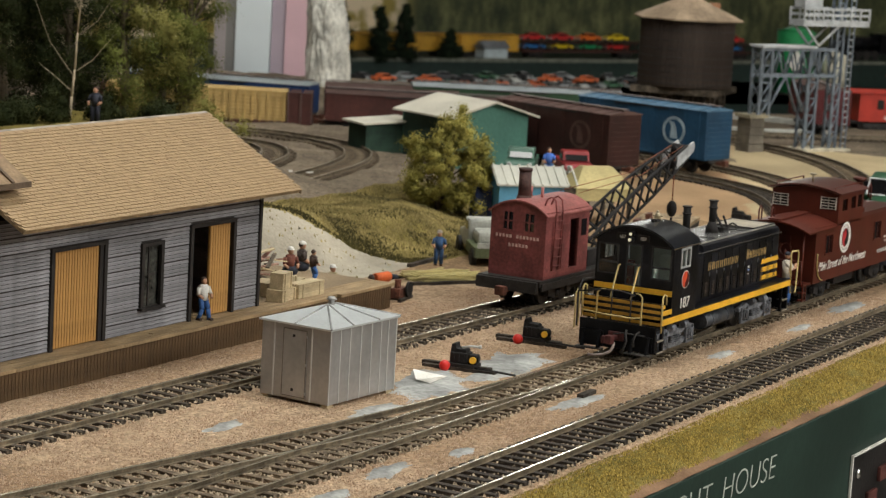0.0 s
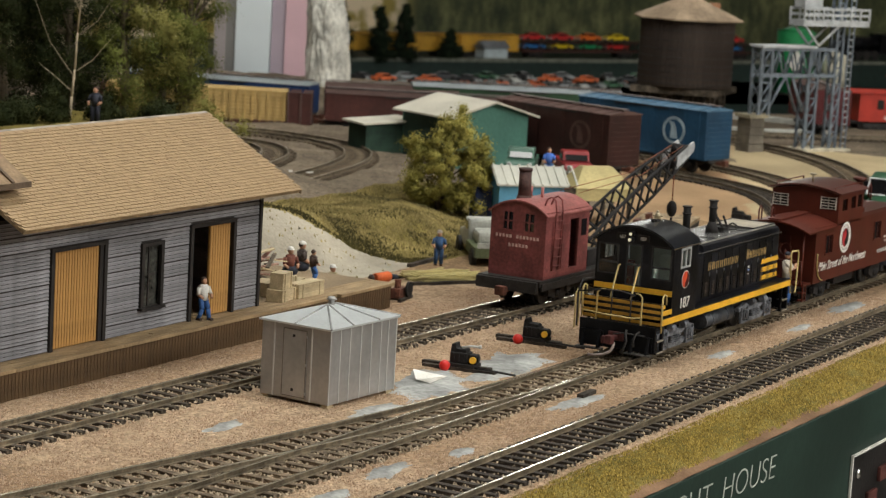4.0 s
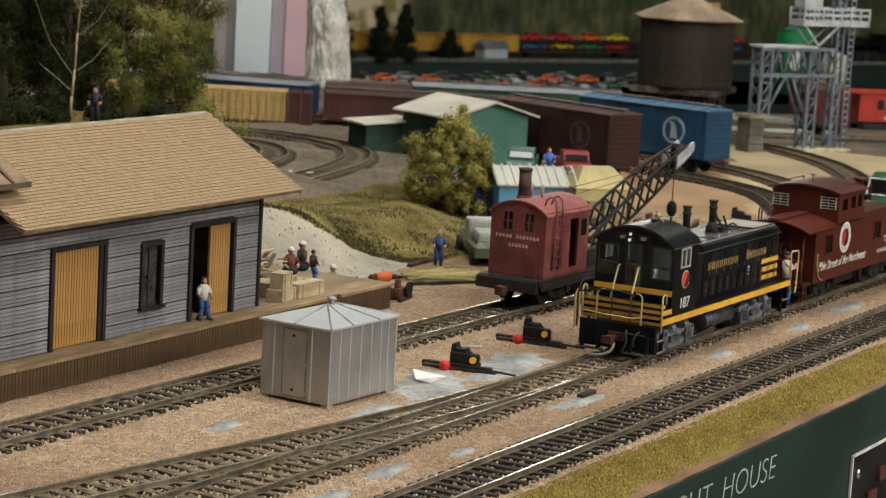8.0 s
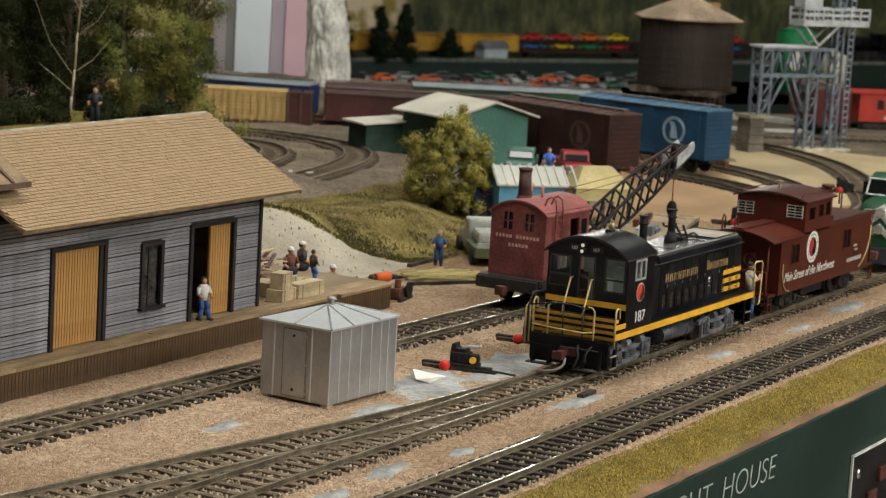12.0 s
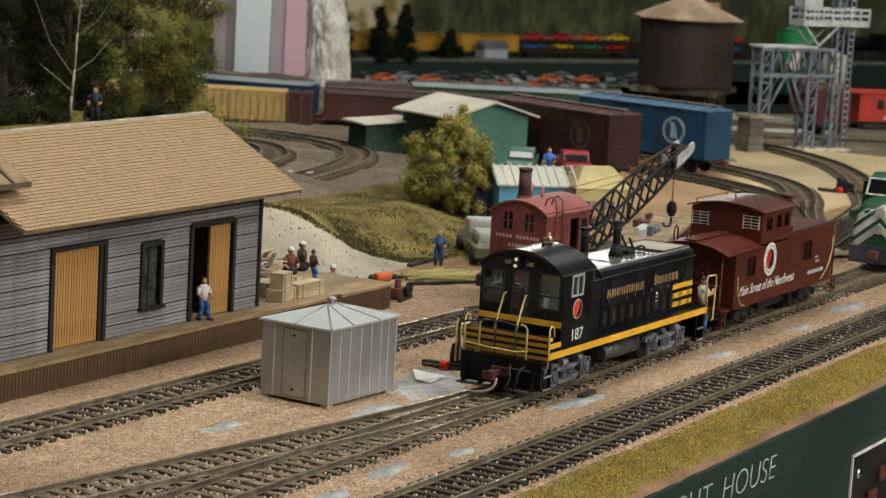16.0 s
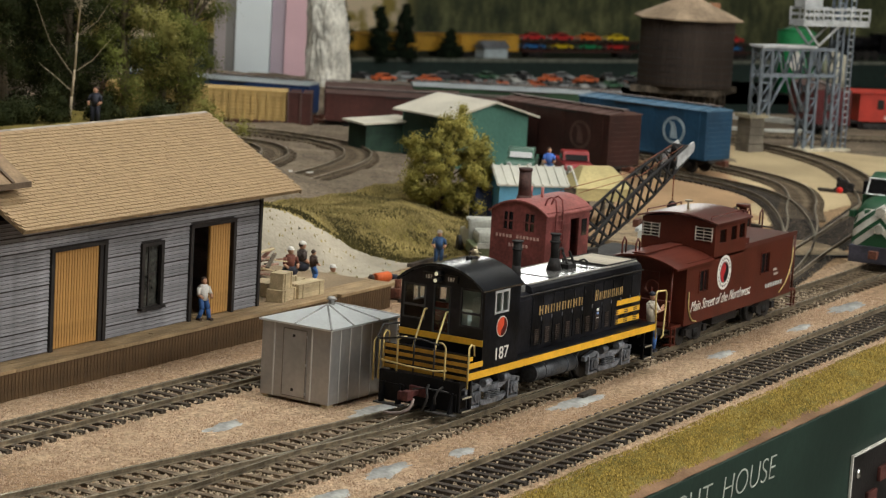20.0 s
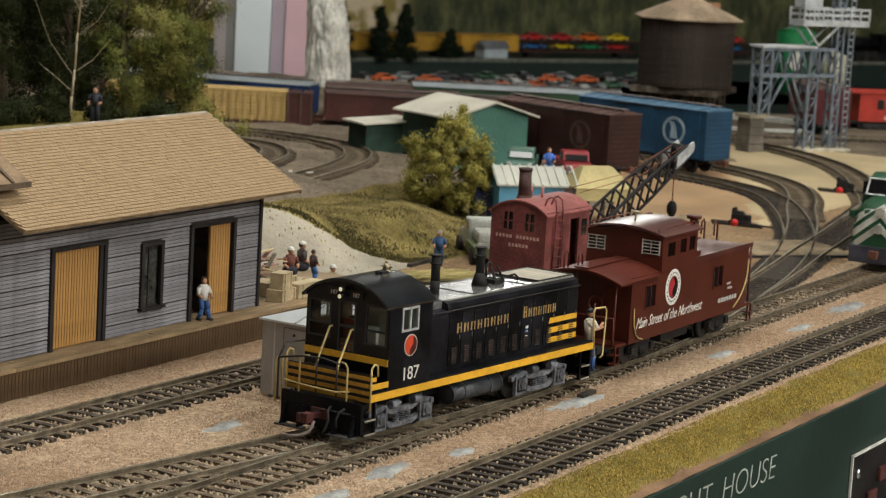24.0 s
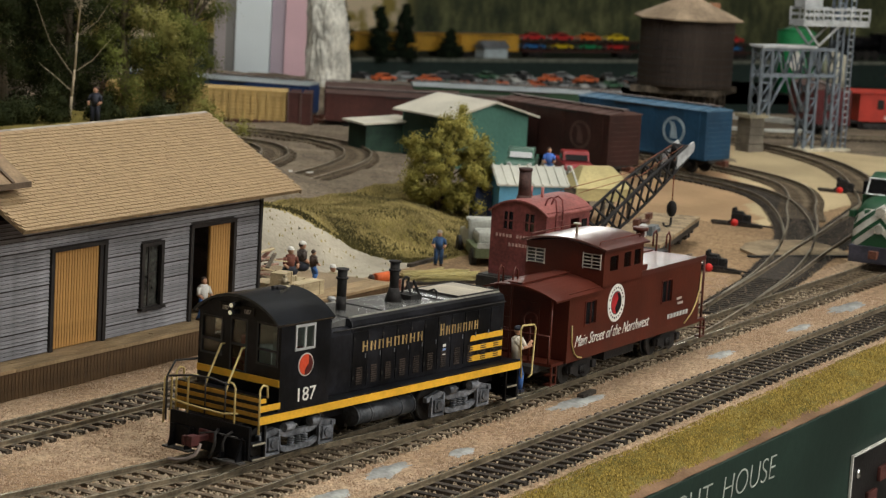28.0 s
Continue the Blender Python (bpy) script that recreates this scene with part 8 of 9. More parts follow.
# second and third shrubs are added to darken grass that lies in shade
for i, (x, y, r, m) in enumerate(((107.5, 45.0, 1.2, LEAF_DARK), (105.2, 47.6, 0.9, LEAF_DARK), (102.2, 48.4, 0.8, LEAF_DARK), (100.6, 49.4, 1.3, LEAF_DARK), (110.5, 44.5, 1.5, LEAF_BRIGHT), (99, 50, 1.6, LEAF_DARK), (115.5, 30.8, 0.7, LEAF_BRIGHT))):
    cl = [(rndg.normal(0, r * 0.5), rndg.normal(0, r * 0.5), abs(rndg.normal(0, r * 0.45)) + 0.15, 1.0) for _ in range(14)]
    ob = new("shrub", crown_mesh("shrub", cl, 5000, r * 0.22, 0.065, m, rndg))
    ob.matrix_basis = pose(x * C, y * C, ground_z(x, y) * C)
    tagged(ob, "low foam shrub on the bank, dark ones stand in for shade", "shrub", "shrubs")


# ---- grass fibres and ballast grains ----
def scatter(name, label, count, spot, size, material, seed, tall=1.0):
    rnd = random.Random(seed)
    verts, faces = [], []
    tries = 0
    while len(faces) < count * 4 and tries < count * 6:
        tries += 1
        p = spot(rnd)
        if p is None:
            continue
        x, y = p
        z = ground_z(x, y) - 0.35 * smooth((-1.2 - y) / 2.4) - 0.36 * smooth((-3.0 - y) / 0.75)
        s = size * rnd.uniform(0.5, 1.3)
        a = rnd.uniform(0, 6.28)
        b = len(verts)
        for k in range(3):
            verts.append(((x + s * math.cos(a + k * 2.1) * rnd.uniform(0.6, 1)) * C, (y + s * math.sin(a + k * 2.1) * rnd.uniform(0.6, 1)) * C, (z - 0.04) * C))
        verts.append(((x + rnd.uniform(-0.3, 0.3) * s) * C, (y + rnd.uniform(-0.3, 0.3) * s) * C, (z + s * tall * rnd.uniform(0.5, 1.1)) * C))
        faces += [(b, b + 1, b + 3), (b + 1, b + 2, b + 3), (b + 2, b, b + 3), (b, b + 2, b + 1)]
    me = bpy.data.meshes.new(name)
    me.from_pydata(verts, [], faces)
    me.materials.append(material)
    return tagged(new(name, me), label, "ballast" if "ballast" in name else "grass", kind="stuff")


def on_plaster(x, y):
    """The share of loose grains that is missing here."""
    for px, py, rx, ry, rz in PATCHES:
        c, s = math.cos(math.radians(rz)), math.sin(math.radians(rz))
        u, v = (x - px) * c + (y - py) * s, (y - py) * c - (x - px) * s
        q = math.sqrt((u / rx) ** 2 + (v / ry) ** 2) + 0.25 * noise.noise(Vector((x * 1.6, y * 1.6, 1.0)))
        if q < 0.95:
            return (0.9 if q < 0.62 else 0.55) * (1.0 if rx > 1.8 else 0.6)
    return 0.0


def ballast_spot(rnd):
    x, y = 46 + 62 * rnd.random() ** 1.3, rnd.uniform(-1.9, 17.6)
    if rnd.random() < on_plaster(x, y):
        return None
    for c in (0.0, MAIN_Y, lead_y(x), 14.25 - 0.022 * (x - 58)):
        if abs(y - c) < 1.3 and rnd.random() < (0.8 if c == 0.0 else 0.45):
            return None
    return x, y


BALLAST_GRAIN = leaf_mat("ballast_grain", (0.31, 0.20, 0.125), (0.60, 0.45, 0.33))
scatter("ballast_grains", "loose tan ballast grains between the tracks", 170000, ballast_spot, 0.064, BALLAST_GRAIN, 3, 0.62)


def fill_gaps(name, label, material, far):
    """Stones lying between the ties."""
    rnd = random.Random(31)
    verts, faces = [], []
    for mid, d, kind in GAPS:
        if (kind == "far") != far or not 46 < mid.x < (134 if far else 108) or mid.y > 21:
            continue
        for _ in range({"grey": 78, "brown": 50, "black": 62, "far": 44}[kind]):
            u, v = rnd.uniform(-0.23, 0.23), rnd.uniform(-1.5, 1.5)
            if min(abs(v - 0.86), abs(v + 0.86)) < 0.12:
                continue
            x, y = mid.x + d.x * u - d.y * v, mid.y + d.y * u + d.x * v
            s = rnd.uniform(0.04, 0.085)
            z = mid.z - 0.27 + rnd.uniform(0, 0.075) - (0.02 if kind == "black" else 0)
            a, n0 = rnd.uniform(0, 6.28), len(verts)
            for k in range(4):
                verts.append(((x + s * math.cos(a + k * 1.57) * rnd.uniform(0.7, 1)) * C, (y + s * math.sin(a + k * 1.57) * rnd.uniform(0.7, 1)) * C, (z - 0.03) * C))
            for k in range(2):
                verts.append(((x + rnd.uniform(-0.4, 0.4) * s) * C, (y + rnd.uniform(-0.4, 0.4) * s) * C, (z + s * rnd.uniform(0.3, 0.62)) * C))
            faces += [tuple(n0 + i for i in f) for f in ((0, 1, 4), (1, 5, 4), (1, 2, 5), (2, 3, 5), (3, 4, 5), (3, 0, 4))]
    me = bpy.data.meshes.new(name)
    me.from_pydata(verts, [], faces)
    me.materials.append(material)
    tagged(new(name, me), label, "ballast", kind="stuff")


fill_gaps("track_ballast", "pale crushed ballast stones between the ties", leaf_mat("ballast_pale", (0.26, 0.20, 0.135), (0.54, 0.44, 0.325)), False)
fill_gaps("yard_ballast", "dull brown ballast stones between the yard ties", leaf_mat("ballast_dull", (0.13, 0.10, 0.07), (0.27, 0.205, 0.145)), True)
FIBRE = leaf_mat("grass_fibres", (0.12, 0.085, 0.022), (0.56, 0.41, 0.11), 0.8, 50.0)
scatter("edge_grass", "golden green grass fibres along the layout edge", 52000, lambda r: (r.uniform(50, 112), r.uniform(-3.46, -1.7)), 0.055, FIBRE, 8, 1.1)
FIBRE2 = leaf_mat("bank_fibres", (0.075, 0.062, 0.026), (0.52, 0.41, 0.17), 0.32, 34.0)


def bank_spot(r):
    x, y = r.uniform(84, 122), r.uniform(22.2, 37)
    inside = min(y - 23.2, -0.447 * (x - 104) + 0.894 * (y - 22.5))
    w = noise.noise(Vector((x * 0.3, y * 0.3, 9.0)))
    if inside < -0.3 or (y < bluff_top(x) + 0.7 * w and x < 101 and r.random() < 0.985) or y > 34.3 + 0.05 * (x - 90):
        return None
    return x, y


scatter("bank_grass", "dry olive grass fibres on the bank", 56000, bank_spot, 0.075, FIBRE2, 12, 1.5)


def rim_spot(r):
    x = r.uniform(84, 104)
    y = bluff_top(x) + abs(r.gauss(0, 0.9)) + 0.8 * noise.noise(Vector((x * 0.5, 2.0, 1.0)))
    inside = min(y - 23.2, -0.447 * (x - 104) + 0.894 * (y - 22.5))
    return (x, y) if inside > -0.2 and noise.noise(Vector((x * 0.6, y * 0.6, 4.0))) > -0.25 else None


def tuft_spot(r):
    p = bank_spot(r)
    return p if p and noise.noise(Vector((p[0] * 0.45, p[1] * 0.45, 6.0))) > 0.12 else None


RIM = leaf_mat("rim_scrub_and_shade", (0.035, 0.032, 0.013), (0.14, 0.115, 0.04), 0.3, 30.0)
scatter("rim_grass", "dark olive scrub along the rim of the bluff", 11000, rim_spot, 0.085, RIM, 19, 1.7)
# these dark tufts imitate the shadow in the bank's rough hollows
scatter("bank_scrub", "dark tufts put in for shaded hollows among the dry grass", 3600, tuft_spot, 0.1, RIM, 23, 1.5)


# ---- far scenery ----
def far_scenery():
    pinkish = mat("foam_pink", (0.66, 0.43, 0.48), 0.8, var=0.08, scale=10)
    panels = ((177.05, 89.75, 1.04, mat("panel_mauve_grey", (0.38, 0.33, 0.33), 0.8, var=0.08, scale=10), "mauve grey unfinished scenery panel"), (177.5, 88.95, 0.88, mat("panel_grey", (0.22, 0.21, 0.2), 0.8, var=0.08, scale=10), "dark grey edge of an unfinished scenery panel"), (178.55, 87.15, 3.2, mat("panel_pale_blue", (0.74, 0.80, 0.84), 0.7, var=0.06, scale=10), "pale blue-white foam panel standing upright"), (179.7, 85.15, 1.3, mat("panel_mauve", (0.44, 0.36, 0.42), 0.8, var=0.08, scale=10), "mauve foam block standing upright"), (180.5, 83.7, 2.05, pinkish, "pink foam insulation block standing upright"))
    for k, (x, y, w, m, label) in enumerate(panels):
        bm = bme()
        box(bm, -1.0, 1.0, -w / 2, w / 2, 0, 22)
        solid("scenery_panel", bm, m, x + 0.9 + 0.2 * (k % 2), y + 0.5 + 0.1 * (k % 2), -2.2, 29, label, "scenery panel", "unfinished panels", bev=0.06)
    bm = bme()
    bmesh.ops.create_icosphere(bm, subdivisions=6, radius=1)
    for v in bm.verts:
        n1 = noise.fractal(v.co * 2.4, 0.9, 2.0, 5)
        n2 = noise.fractal(Vector((v.co.x * 5, v.co.y * 5, v.co.z * 22)), 0.7, 2.0, 4)
        q = v.co.copy()
        q.z = math.copysign(abs(q.z) ** 0.8, q.z)
        v.co = Vector((q.x * 1.8, q.y * 1.75, q.z * 8.5)) * (1 + 0.15 * n1) + Vector((v.co.x, v.co.y, v.co.z * 0.3)) * 0.2 * n2
        v.co += Vector((0.06, 0.10, 0)) * (v.co.z + 5)
        v.co.z += 4
    for f in bm.faces:
        f.smooth = True
    solid("plaster_cliff", bm, mat("cliff_plaster", (0.52, 0.50, 0.45), 0.95, var=0.25, scale=60, fine=300, bump=0.8), 170.9, 73.8, -1.5, 0, "rough unpainted white plaster rock face", "cliff")
    # neighbouring layout section, a little lower
    bm = bme()
    v = [bm.verts.new(p) for p in ((200, 130, -5.4), (188, 112, -5.4), (262, 72, -5.4), (300, 50, -5.4), (312, 64, -5.4), (290, 95, -5.4))]
    bm.faces.new(v)
    bmesh.ops.solidify(bm, geom=bm.faces[:], thickness=4)
    solid("far_table", bm, mat("far_table_earth", (0.13, 0.12, 0.10), 0.9, var=0.3, scale=20), 0, 0, 0, 0, "dark scenery table of the neighbouring layout section", "table", kind="structure")
    rnd = random.Random(21)
    paints = [mat("junk_orange", (0.60, 0.13, 0.04), 0.6, var=0.15), mat("junk_white", (0.42, 0.42, 0.40), 0.6, var=0.15), mat("junk_grey", (0.22, 0.23, 0.24), 0.6, var=0.2), mat("junk_dark", (0.06, 0.06, 0.065), 0.6, var=0.2), mat("junk_green", (0.05, 0.12, 0.07), 0.6, var=0.2)]
    pick = [1, 2, 1, 3, 0, 2, 0, 1, 2, 2, 1, 0, 0, 3, 2, 3, 4, 2, 3, 0, 3, 4, 1, 0]
    base = automobile("scrap_automobile", 231, 108, -5.3, 70, paints[0], "small scrapped automobile in the far junk row", "junk row", size=0.62)
    for i in range(46):
        k = i / 45
        x = 229.5 + 39.5 * k + rnd.uniform(-0.8, 0.8) + (i % 2) * 3.0
        y = 109.4 - 20.5 * k + rnd.uniform(-0.8, 0.8) + (i % 2) * 2.2
        c = copy_thing(base, pose(x * C, y * C, (-5.4 + (i % 3 == 0) * 0.75) * C, 0, 0, rnd.uniform(0, 180)))
        p = paints[pick[i % len(pick)]]
        for o in c.children:
            if o.name.split(".")[0] in ("body", "cabin"):
                o.data = o.data.copy()
                o.data.materials[0] = p
    # far shelf with its own fascia
    far_green = mat("far_fascia_green", (0.014, 0.03, 0.026), 0.6, var=0.15)
    ax, ay, bx, by = 270.0, 158.7, 420.0, 85.3
    dx, dy = bx - ax, by - ay
    ln = math.hypot(dx, dy)
    nx, ny = -dy / ln, dx / ln
    ang = math.degrees(math.atan2(dy, dx))
    bm = bme()
    box(bm, 0, ln, 0, 40, -9.0, -0.35)
    solid("far_shelf", bm, far_green, ax, ay, -7.2, ang, "dark green fascia and shelf of the far layout level", "shelf", kind="structure")
    bm = bme()
    box(bm, 0, ln, -0.2, 1.6, 0.0, 0.5)
    solid("shelf_lip", bm, mat("shelf_lip_grey", (0.16, 0.17, 0.14), 0.8), ax, ay, -7.7, ang, "grey ballast shoulder along the far shelf", "shelf edge", kind="structure")

    def on_shelf(k, depth):
        return ax + dx * k + nx * depth, ay + dy * k + ny * depth
    # yellow boxcars
    for k, L in ((0.188, 9.5), (0.256, 9.5), (0.325, 9.0)):
        x, y = on_shelf(k, 6)
        boxcar(x, y, -7.4, ang, P_YELLOW, P_YELLOW, "yellow boxcar on the far shelf", length=11.0, height=2.4)
    # auto carriers with bright toy cars
    def carrier(k, n):
        x, y = on_shelf(k, 6.5)
        t = thing("auto_carrier", x, y, -7.4, ang, "open brown auto carrier car on the far shelf", "auto carrier", "auto carriers")
        part("deck", bme_box(-12, 12, -1.5, 1.5, 0.9, 1.15), P_BROWN2, t)
        part("upper_deck", bme_box(-12, 12, -1.5, 1.5, 2.4, 2.52), P_BROWN2, t)
        for i in range(9):
            for s in (-1, 1):
                part("stanchion", bme_box(-11.9 + i * 2.97 - 0.08, -11.9 + i * 2.97 + 0.08, s * 1.45 - 0.06, s * 1.45 + 0.06, 1.15, 2.4), P_BROWN2, t)
        for s in (-1, 1):
            freight_truck(t, s * 9, DARK_METAL)
        return x, y
    toy = [mat("toy_red", (0.55, 0.03, 0.03), 0.35, var=0.05), mat("toy_orange", (0.75, 0.16, 0.02), 0.35, var=0.05), mat("toy_yellow", (0.75, 0.55, 0.02), 0.35, var=0.05), mat("toy_blue", (0.03, 0.16, 0.42), 0.35, var=0.05), mat("toy_green", (0.02, 0.28, 0.11), 0.35, var=0.05), mat("toy_white", (0.7, 0.66, 0.58), 0.35, var=0.05)]
    ux, uy = dx / ln, dy / ln
    first = automobile("toy_automobile", 300, 150, -4.4, ang, toy[0], "bright red toy automobile riding on the auto carrier", "toy automobiles", size=0.86)
    upper, lower = [0, 0, 1, 2, 5, 3, 0], [3, 2, 4, 0, 2, 3, 0]
    words_of = ["red", "red", "orange", "yellow", "white and red", "blue", "red"]
    used = 0
    for k in (0.437, 0.586):
        x, y = carrier(k, 5)
        for level, colours in ((2.52, upper), (1.15, lower)):
            for i in range(4):
                u = -9.3 + i * 5.6
                px, py = x + ux * u, y + uy * u
                m = pose(px * C, py * C, (-7.4 + level) * C, 0, 0, ang)
                c = first if used == 0 else copy_thing(first, m)
                c.matrix_basis = m
                j = colours[(i + (4 if k > 0.5 else 0)) % 7]
                c["label"] = "bright %s toy automobile riding on the auto carrier" % ["red", "orange", "yellow", "blue", "green", "white"][j]
                for o in c.children:
                    if o.name.split(".")[0] in ("body", "cabin"):
                        o.data = o.data.copy()
                        o.data.materials[0] = toy[j]
                used += 1
    # storage tanks and black engine
    t = thing("storage_tank", 283.8, 74.8, -5.4, 29, "upright green storage tank with a white diamond badge", "storage tank")
    bright = mat("tank_green", (0.02, 0.24, 0.08), 0.4, var=0.12)
    bm = bme()
    cyl(bm, (0, 0, 0.2), (0, 0, 8.0), 2.45, n=32)
    part("shell", bm, bright, t)
    part("top", cyl_bm((0, 0, 8.0), (0, 0, 8.6), 2.45, 32, 0.6), bright, t)
    for z in (2.2, 4.2, 6.2):
        part("seam_ring", cyl_bm((0, 0, z), (0, 0, z + 0.08), 2.49, 32), bright, t)
    bm = bme()
    prism(bm, [(0.1, 2.6), (1.2, 4.2), (0.1, 5.8), (-1.0, 4.2)], -2.56, -2.4, "x")
    part("badge", bm, WHITE, t, "white diamond badge")
    part("base_ring", cyl_bm((0, 0, 0), (0, 0, 0.2), 2.6, 32), DARK_METAL, t)
    t = thing("storage_tank", 286.6, 70.4, -5.4, 29, "squat cream storage tank beside the green one", "storage tank")
    cream = mat("tank_cream", (0.62, 0.58, 0.46), 0.5, var=0.12)
    part("shell", cyl_bm((0, 0, 0.2), (0, 0, 5.2), 1.5, 28), cream, t)
    part("top", cyl_bm((0, 0, 5.2), (0, 0, 5.6), 1.5, 28, 0.4), cream, t)
    part("base_ring", cyl_bm((0, 0, 0), (0, 0, 0.2), 1.6, 28), DARK_METAL, t)
    x, y = on_shelf(0.805, 6)
    t = thing("steam_locomotive", x, y, -7.4, ang, "black steam locomotive standing on the far shelf", "locomotive")
    bm = bme()
    cyl(bm, (-5, 0, 2.9), (4, 0, 2.9), 1.25, n=20)
    part("boiler", bm, BLACK, t)
    part("cab", bme_box(4, 7, -1.5, 1.5, 1.4, 4.6), BLACK, t, bev=0.05)
    part("stack", cyl_bm((-4, 0, 4.0), (-4, 0, 4.9), 0.4, 12), BLACK, t)
    part("frame", bme_box(-6, 7, -1.2, 1.2, 1.0, 1.6), BLACK, t)
    for q in (-3.0, -1.0, 1.0, 3.0):
        part("driver_wheel", cyl_bm((q, -1.25, 0.9), (q, -1.05, 0.9), 0.85, 18), DARK_METAL, t)
    # pale station on the shelf
    x, y = on_shelf(0.318, 2.4)
    t = thing("line_side_shed", x, y, -7.5, ang, "pale blue-white lineside shed with grey roof", "shed")
    part("wall_shell", bme_box(-2.2, 2.2, -1.2, 1.2, 0, 1.9), mat("lineside_pale", (0.45, 0.52, 0.56), 0.7, var=0.1), t)
    part("roof", wall_prism_x([(-1.5, 1.8), (1.5, 1.8), (0, 2.9)], -2.5, 2.5), mat("lineside_roof", (0.17, 0.18, 0.2), 0.7), t)
    # conifers
    for k, h, r in ((0.190, 7.8, 2.3), (0.216, 8.2, 2.2), (0.266, 4.6, 1.9), (0.145, 9.5, 2.4)):
        x, y = on_shelf(k, 1.0 if k > 0.11 else 3)
        t = thing("conifer", x, y, -8.0, 0, "dark green model conifer at the shelf edge", "tree", "conifers")
        rn = np.random.default_rng(int(k * 1000))
        cl = []
        for i in range(40):
            f = (i + 0.5) / 40
            a = rn.uniform(0, 6.28)
            rr = r * (1 - f) ** 0.8 * rn.uniform(0.3, 1)
            cl.append((rr * math.cos(a), rr * math.sin(a), 0.4 + h * f, 0.5 + 0.9 * (1 - f)))
        ob = new("crown", crown_mesh("crown", cl, 9000, r * 0.2, 0.16, CONIFER, rn, 0.6))
        ob.parent = t
        part("trunk", cyl_bm((0, 0, 0), (0, 0, h * 0.9), 0.22, 8, 0.05), BARK, t)
    # painted backdrop
    m = bpy.data.materials.new("painted_forest")
    m.use_nodes = True
    n, l = m.node_tree.nodes, m.node_tree.links
    p = n["Principled BSDF"]
    p.inputs["Roughness"].default_value = 0.9
    tc = n.new("ShaderNodeTexCoord")
    mp = n.new("ShaderNodeMapping")
    mp.inputs["Scale"].default_value = (10.0, 1.0, 5.0)
    no = n.new("ShaderNodeTexNoise")
    no.inputs["Scale"].default_value, no.inputs["Detail"].default_value, no.inputs["Roughness"].default_value = 3.0, 12, 0.72
    cr = n.new("ShaderNodeValToRGB")
    e = cr.color_ramp.elements
    e[0].position, e[0].color = 0.36, (0.025, 0.034, 0.018, 1)
    e[1].position, e[1].color = 0.66, (0.20, 0.20, 0.09, 1)
    mid = cr.color_ramp.elements.new(0.5)
    mid.color = (0.08, 0.09, 0.04, 1)
    sep = n.new("ShaderNodeSeparateXYZ")
    low = n.new("ShaderNodeMapRange")
    low.inputs["From Min"].default_value, low.inputs["From Max"].default_value = 0.63, 0.57
    hill = n.new("ShaderNodeTexNoise")
    hill.inputs["Scale"].default_value, hill.inputs["Detail"].default_value = 24.0, 6
    hc = n.new("ShaderNodeValToRGB")
    hc.color_ramp.elements[0].position, hc.color_ramp.elements[0].color = 0.46, (0.34, 0.26, 0.07, 1)
    hc.color_ramp.elements[1].position, hc.color_ramp.elements[1].color = 0.56, (0.85, 0.70, 0.5, 1)
    mix = n.new("ShaderNodeMix")
    mix.data_type = "RGBA"
    l.new(tc.outputs["Object"], mp.inputs[0])
    l.new(mp.outputs[0], no.inputs["Vector"])
    l.new(no.outputs["Fac"], cr.inputs[0])
    l.new(tc.outputs["Object"], sep.inputs[0])
    l.new(sep.outputs[0], low.inputs["Value"])
    l.new(tc.outputs["Object"], hill.inputs["Vector"])
    l.new(hill.outputs["Fac"], hc.inputs[0])
    l.new(low.outputs[0], mix.inputs["Factor"])
    l.new(cr.outputs[0], mix.inputs["A"])
    l.new(hc.outputs[0], mix.inputs["B"])
    l.new(mix.outputs["Result"], p.inputs["Base Color"])
    bm = bme()
    box(bm, -60, ln + 60, 38, 39, -12, 30)
    solid("backdrop", bm, m, ax, ay, -7.4, ang, "painted forest backdrop behind the far shelf", "backdrop", kind="structure")


far_scenery()


# ---- the room around the layouts ----
def room():
    wallpaint = mat("room_wall", (0.42, 0.39, 0.34), 0.9, var=0.06, scale=3)
    bm = bme()
    box(bm, -300, 1120, -350, 620, -115, -110)
    solid("floor", bm, mat("room_floor", (0.16, 0.14, 0.12), 0.8, var=0.15, scale=3), 0, 0, 0, 0, "plain dark room floor", "floor", kind="structure")
    bm = bme()
    box(bm, -300, 1120, -350, 620, 150, 155)
    solid("ceiling", bm, mat("room_ceiling", (0.55, 0.53, 0.5), 0.9, var=0.05, scale=3), 0, 0, 0, 0, "plain pale room ceiling", "ceiling", kind="structure")
    for i, (a, b, c, d) in enumerate(((-300, 1120, -355, -350), (-300, 1120, 620, 625), (-305, -300, -350, 620), (1120, 1125, -350, 620))):
        bm = bme()
        box(bm, a, b, c, d, -115, 155)
        solid("wall_%d" % (i + 1), bm, wallpaint, 0, 0, 0, 0, "plain painted room wall", "wall", kind="structure")


room()


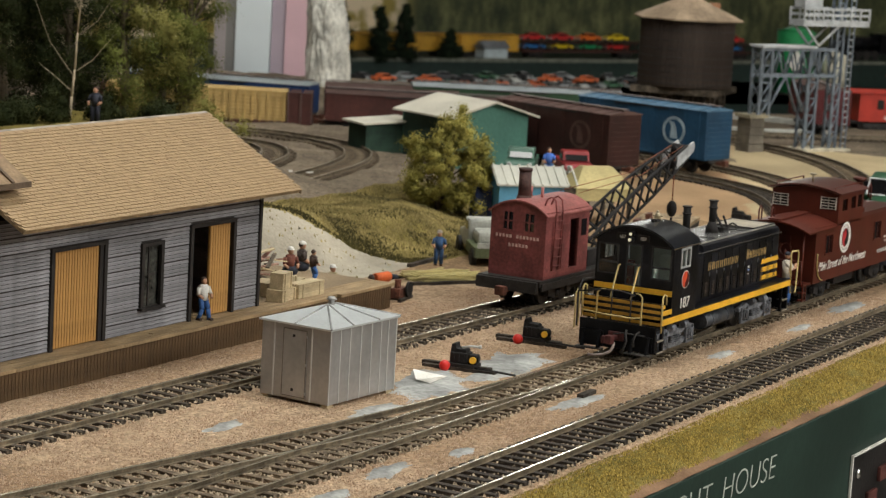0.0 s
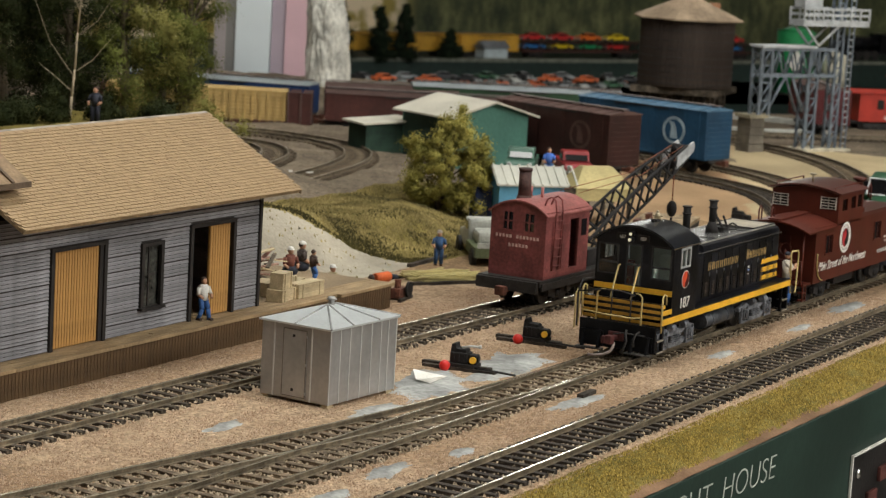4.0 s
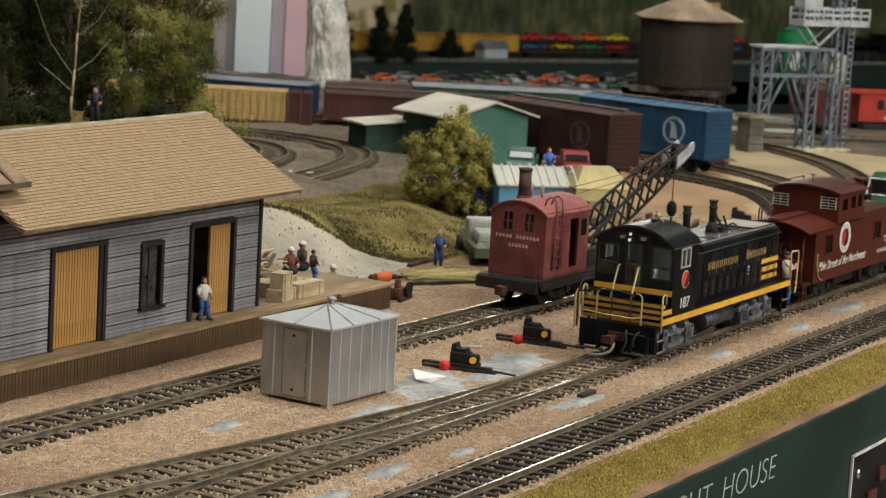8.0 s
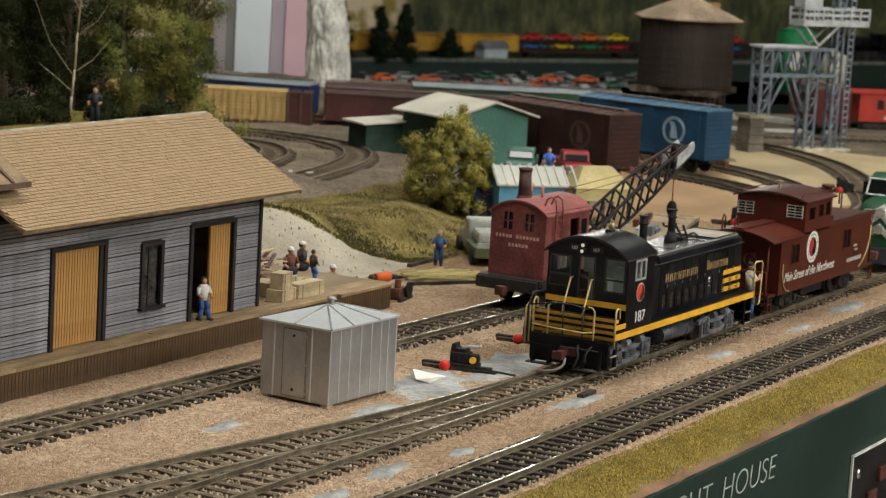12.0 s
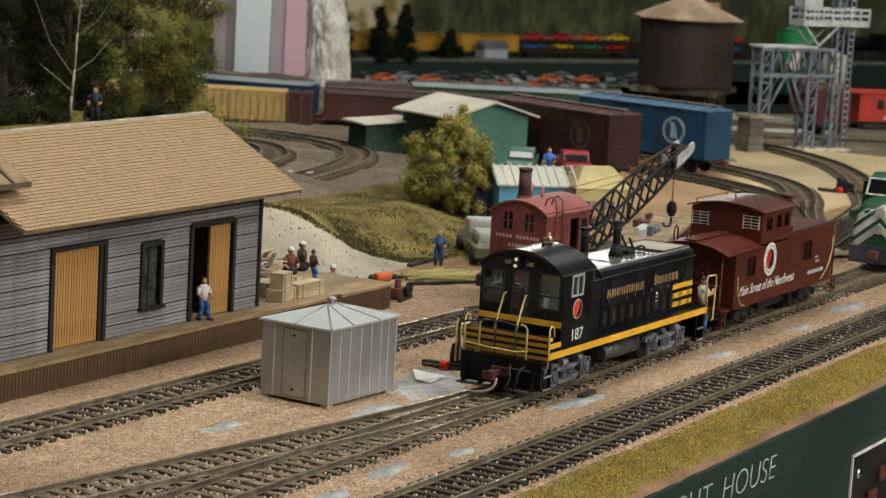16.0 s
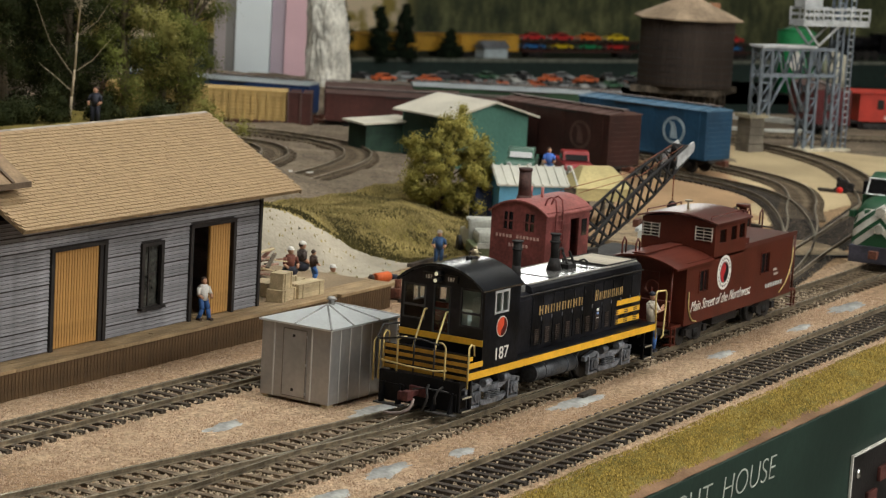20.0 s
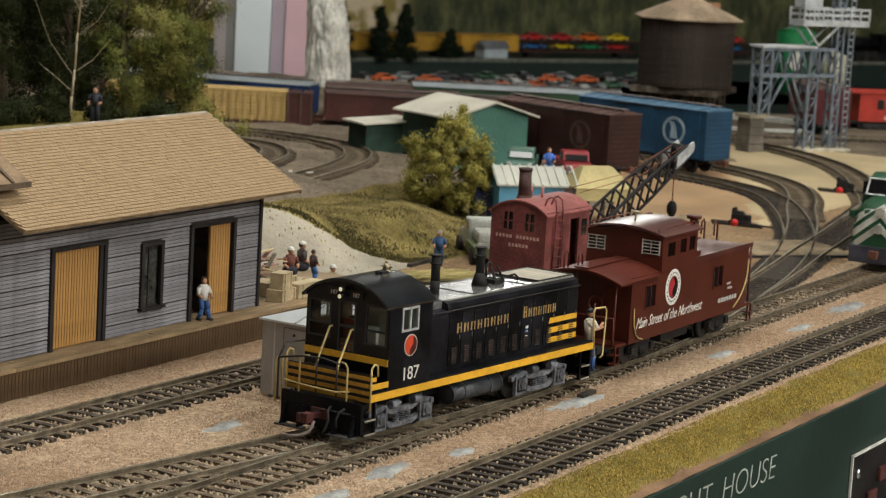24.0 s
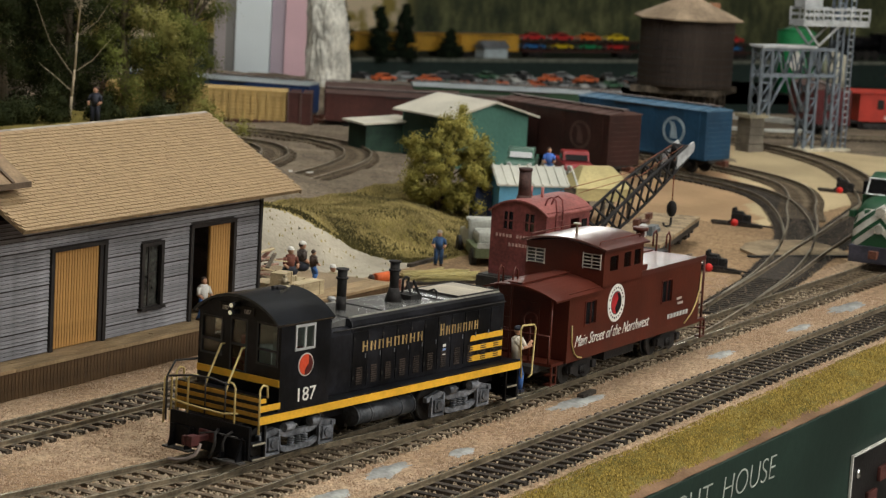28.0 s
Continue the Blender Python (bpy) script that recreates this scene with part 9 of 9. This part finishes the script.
# ---- plain bases that carry the layouts ----
def bases():
    board = mat("base_panel", (0.05, 0.05, 0.045), 0.8, var=0.15, scale=6)
    for name, pts, top, label in (
            ("layout_base", ((31, -3.7), (211, -3.7), (211, 18.2), (156, 117), (31, 117)), -2.0, "plain dark panelled base under the layout"),
            ("far_table_base", ((200, 129), (189, 112.5), (262, 73), (300, 51), (311, 64), (289, 94)), -9.45, "plain dark base under the far scenery table"),
            ("far_shelf_base", ((275, 161), (425, 88), (440, 119), (290, 192)), -16.25, "plain dark base under the far shelf")):
        bm = bme()
        up = [bm.verts.new((x, y, top)) for x, y in pts]
        down = [bm.verts.new((x, y, -110)) for x, y in pts]
        bm.faces.new(up)
        bm.faces.new(down[::-1])
        for i in range(len(pts)):
            j = (i + 1) % len(pts)
            bm.faces.new((down[i], down[j], up[j], up[i]))
        bmesh.ops.recalc_face_normals(bm, faces=bm.faces[:])
        solid(name, bm, board, 0, 0, 0, 0, label, "layout base", kind="structure")


bases()


# ---- movement ----
STOPS = [(0.0, 91.2), (8.0, 91.2), (8.5, 91.16), (9.0, 90.8), (9.5, 90.24), (10.0, 89.58), (11.0, 88.25), (12.0, 86.9), (14.5, 83.6), (16.0, 81.7), (17.0, 80.44), (18.0, 79.16), (19.0, 77.85), (20.0, 76.55), (21.0, 75.25), (23.5, 71.97), (25.0, 70.02), (26.0, 68.74), (27.0, 67.48), (28.0, 66.2)]


def along(t):
    for (a, p), (b, q) in zip(STOPS[:-1], STOPS[1:]):
        if t <= b:
            return p + (q - p) * (t - a) / (b - a)
    return STOPS[-1][1]


def on_route(s, half, shift=0.0):
    """Pose of a car whose trucks stand on the route; shift: from its origin to the middle between the trucks."""
    a, b = lead_y(s + shift - half), lead_y(s + shift + half)
    turn = math.atan2(b - a, 2 * half)
    y = (a + b) / 2 - shift * math.sin(turn)
    return pose(s * C, y * C, 0, 0, 0, math.degrees(turn))


def motions():
    walk(LOCO, [(t, on_route(s, 3.85)) for t, s in STOPS])
    walk(CABOOSE_CAR, [(t, on_route(s + 13.93, 3.8, 1.8)) for t, s in STOPS])
    times = [0.0, 8.0] + [8.5 + 0.5 * k for k in range(40)]
    for wheels, r in ((LOCO_WHEELS, 0.58), (CABOOSE_WHEELS, 0.5)):
        for w in wheels:
            p = w.matrix_basis.translation.copy()
            walk(w, [(t, Matrix.Translation(p) @ pose(0, 0, 0, 0, -math.degrees((STOPS[0][1] - along(t)) / r), 0)) for t in times])


motions()
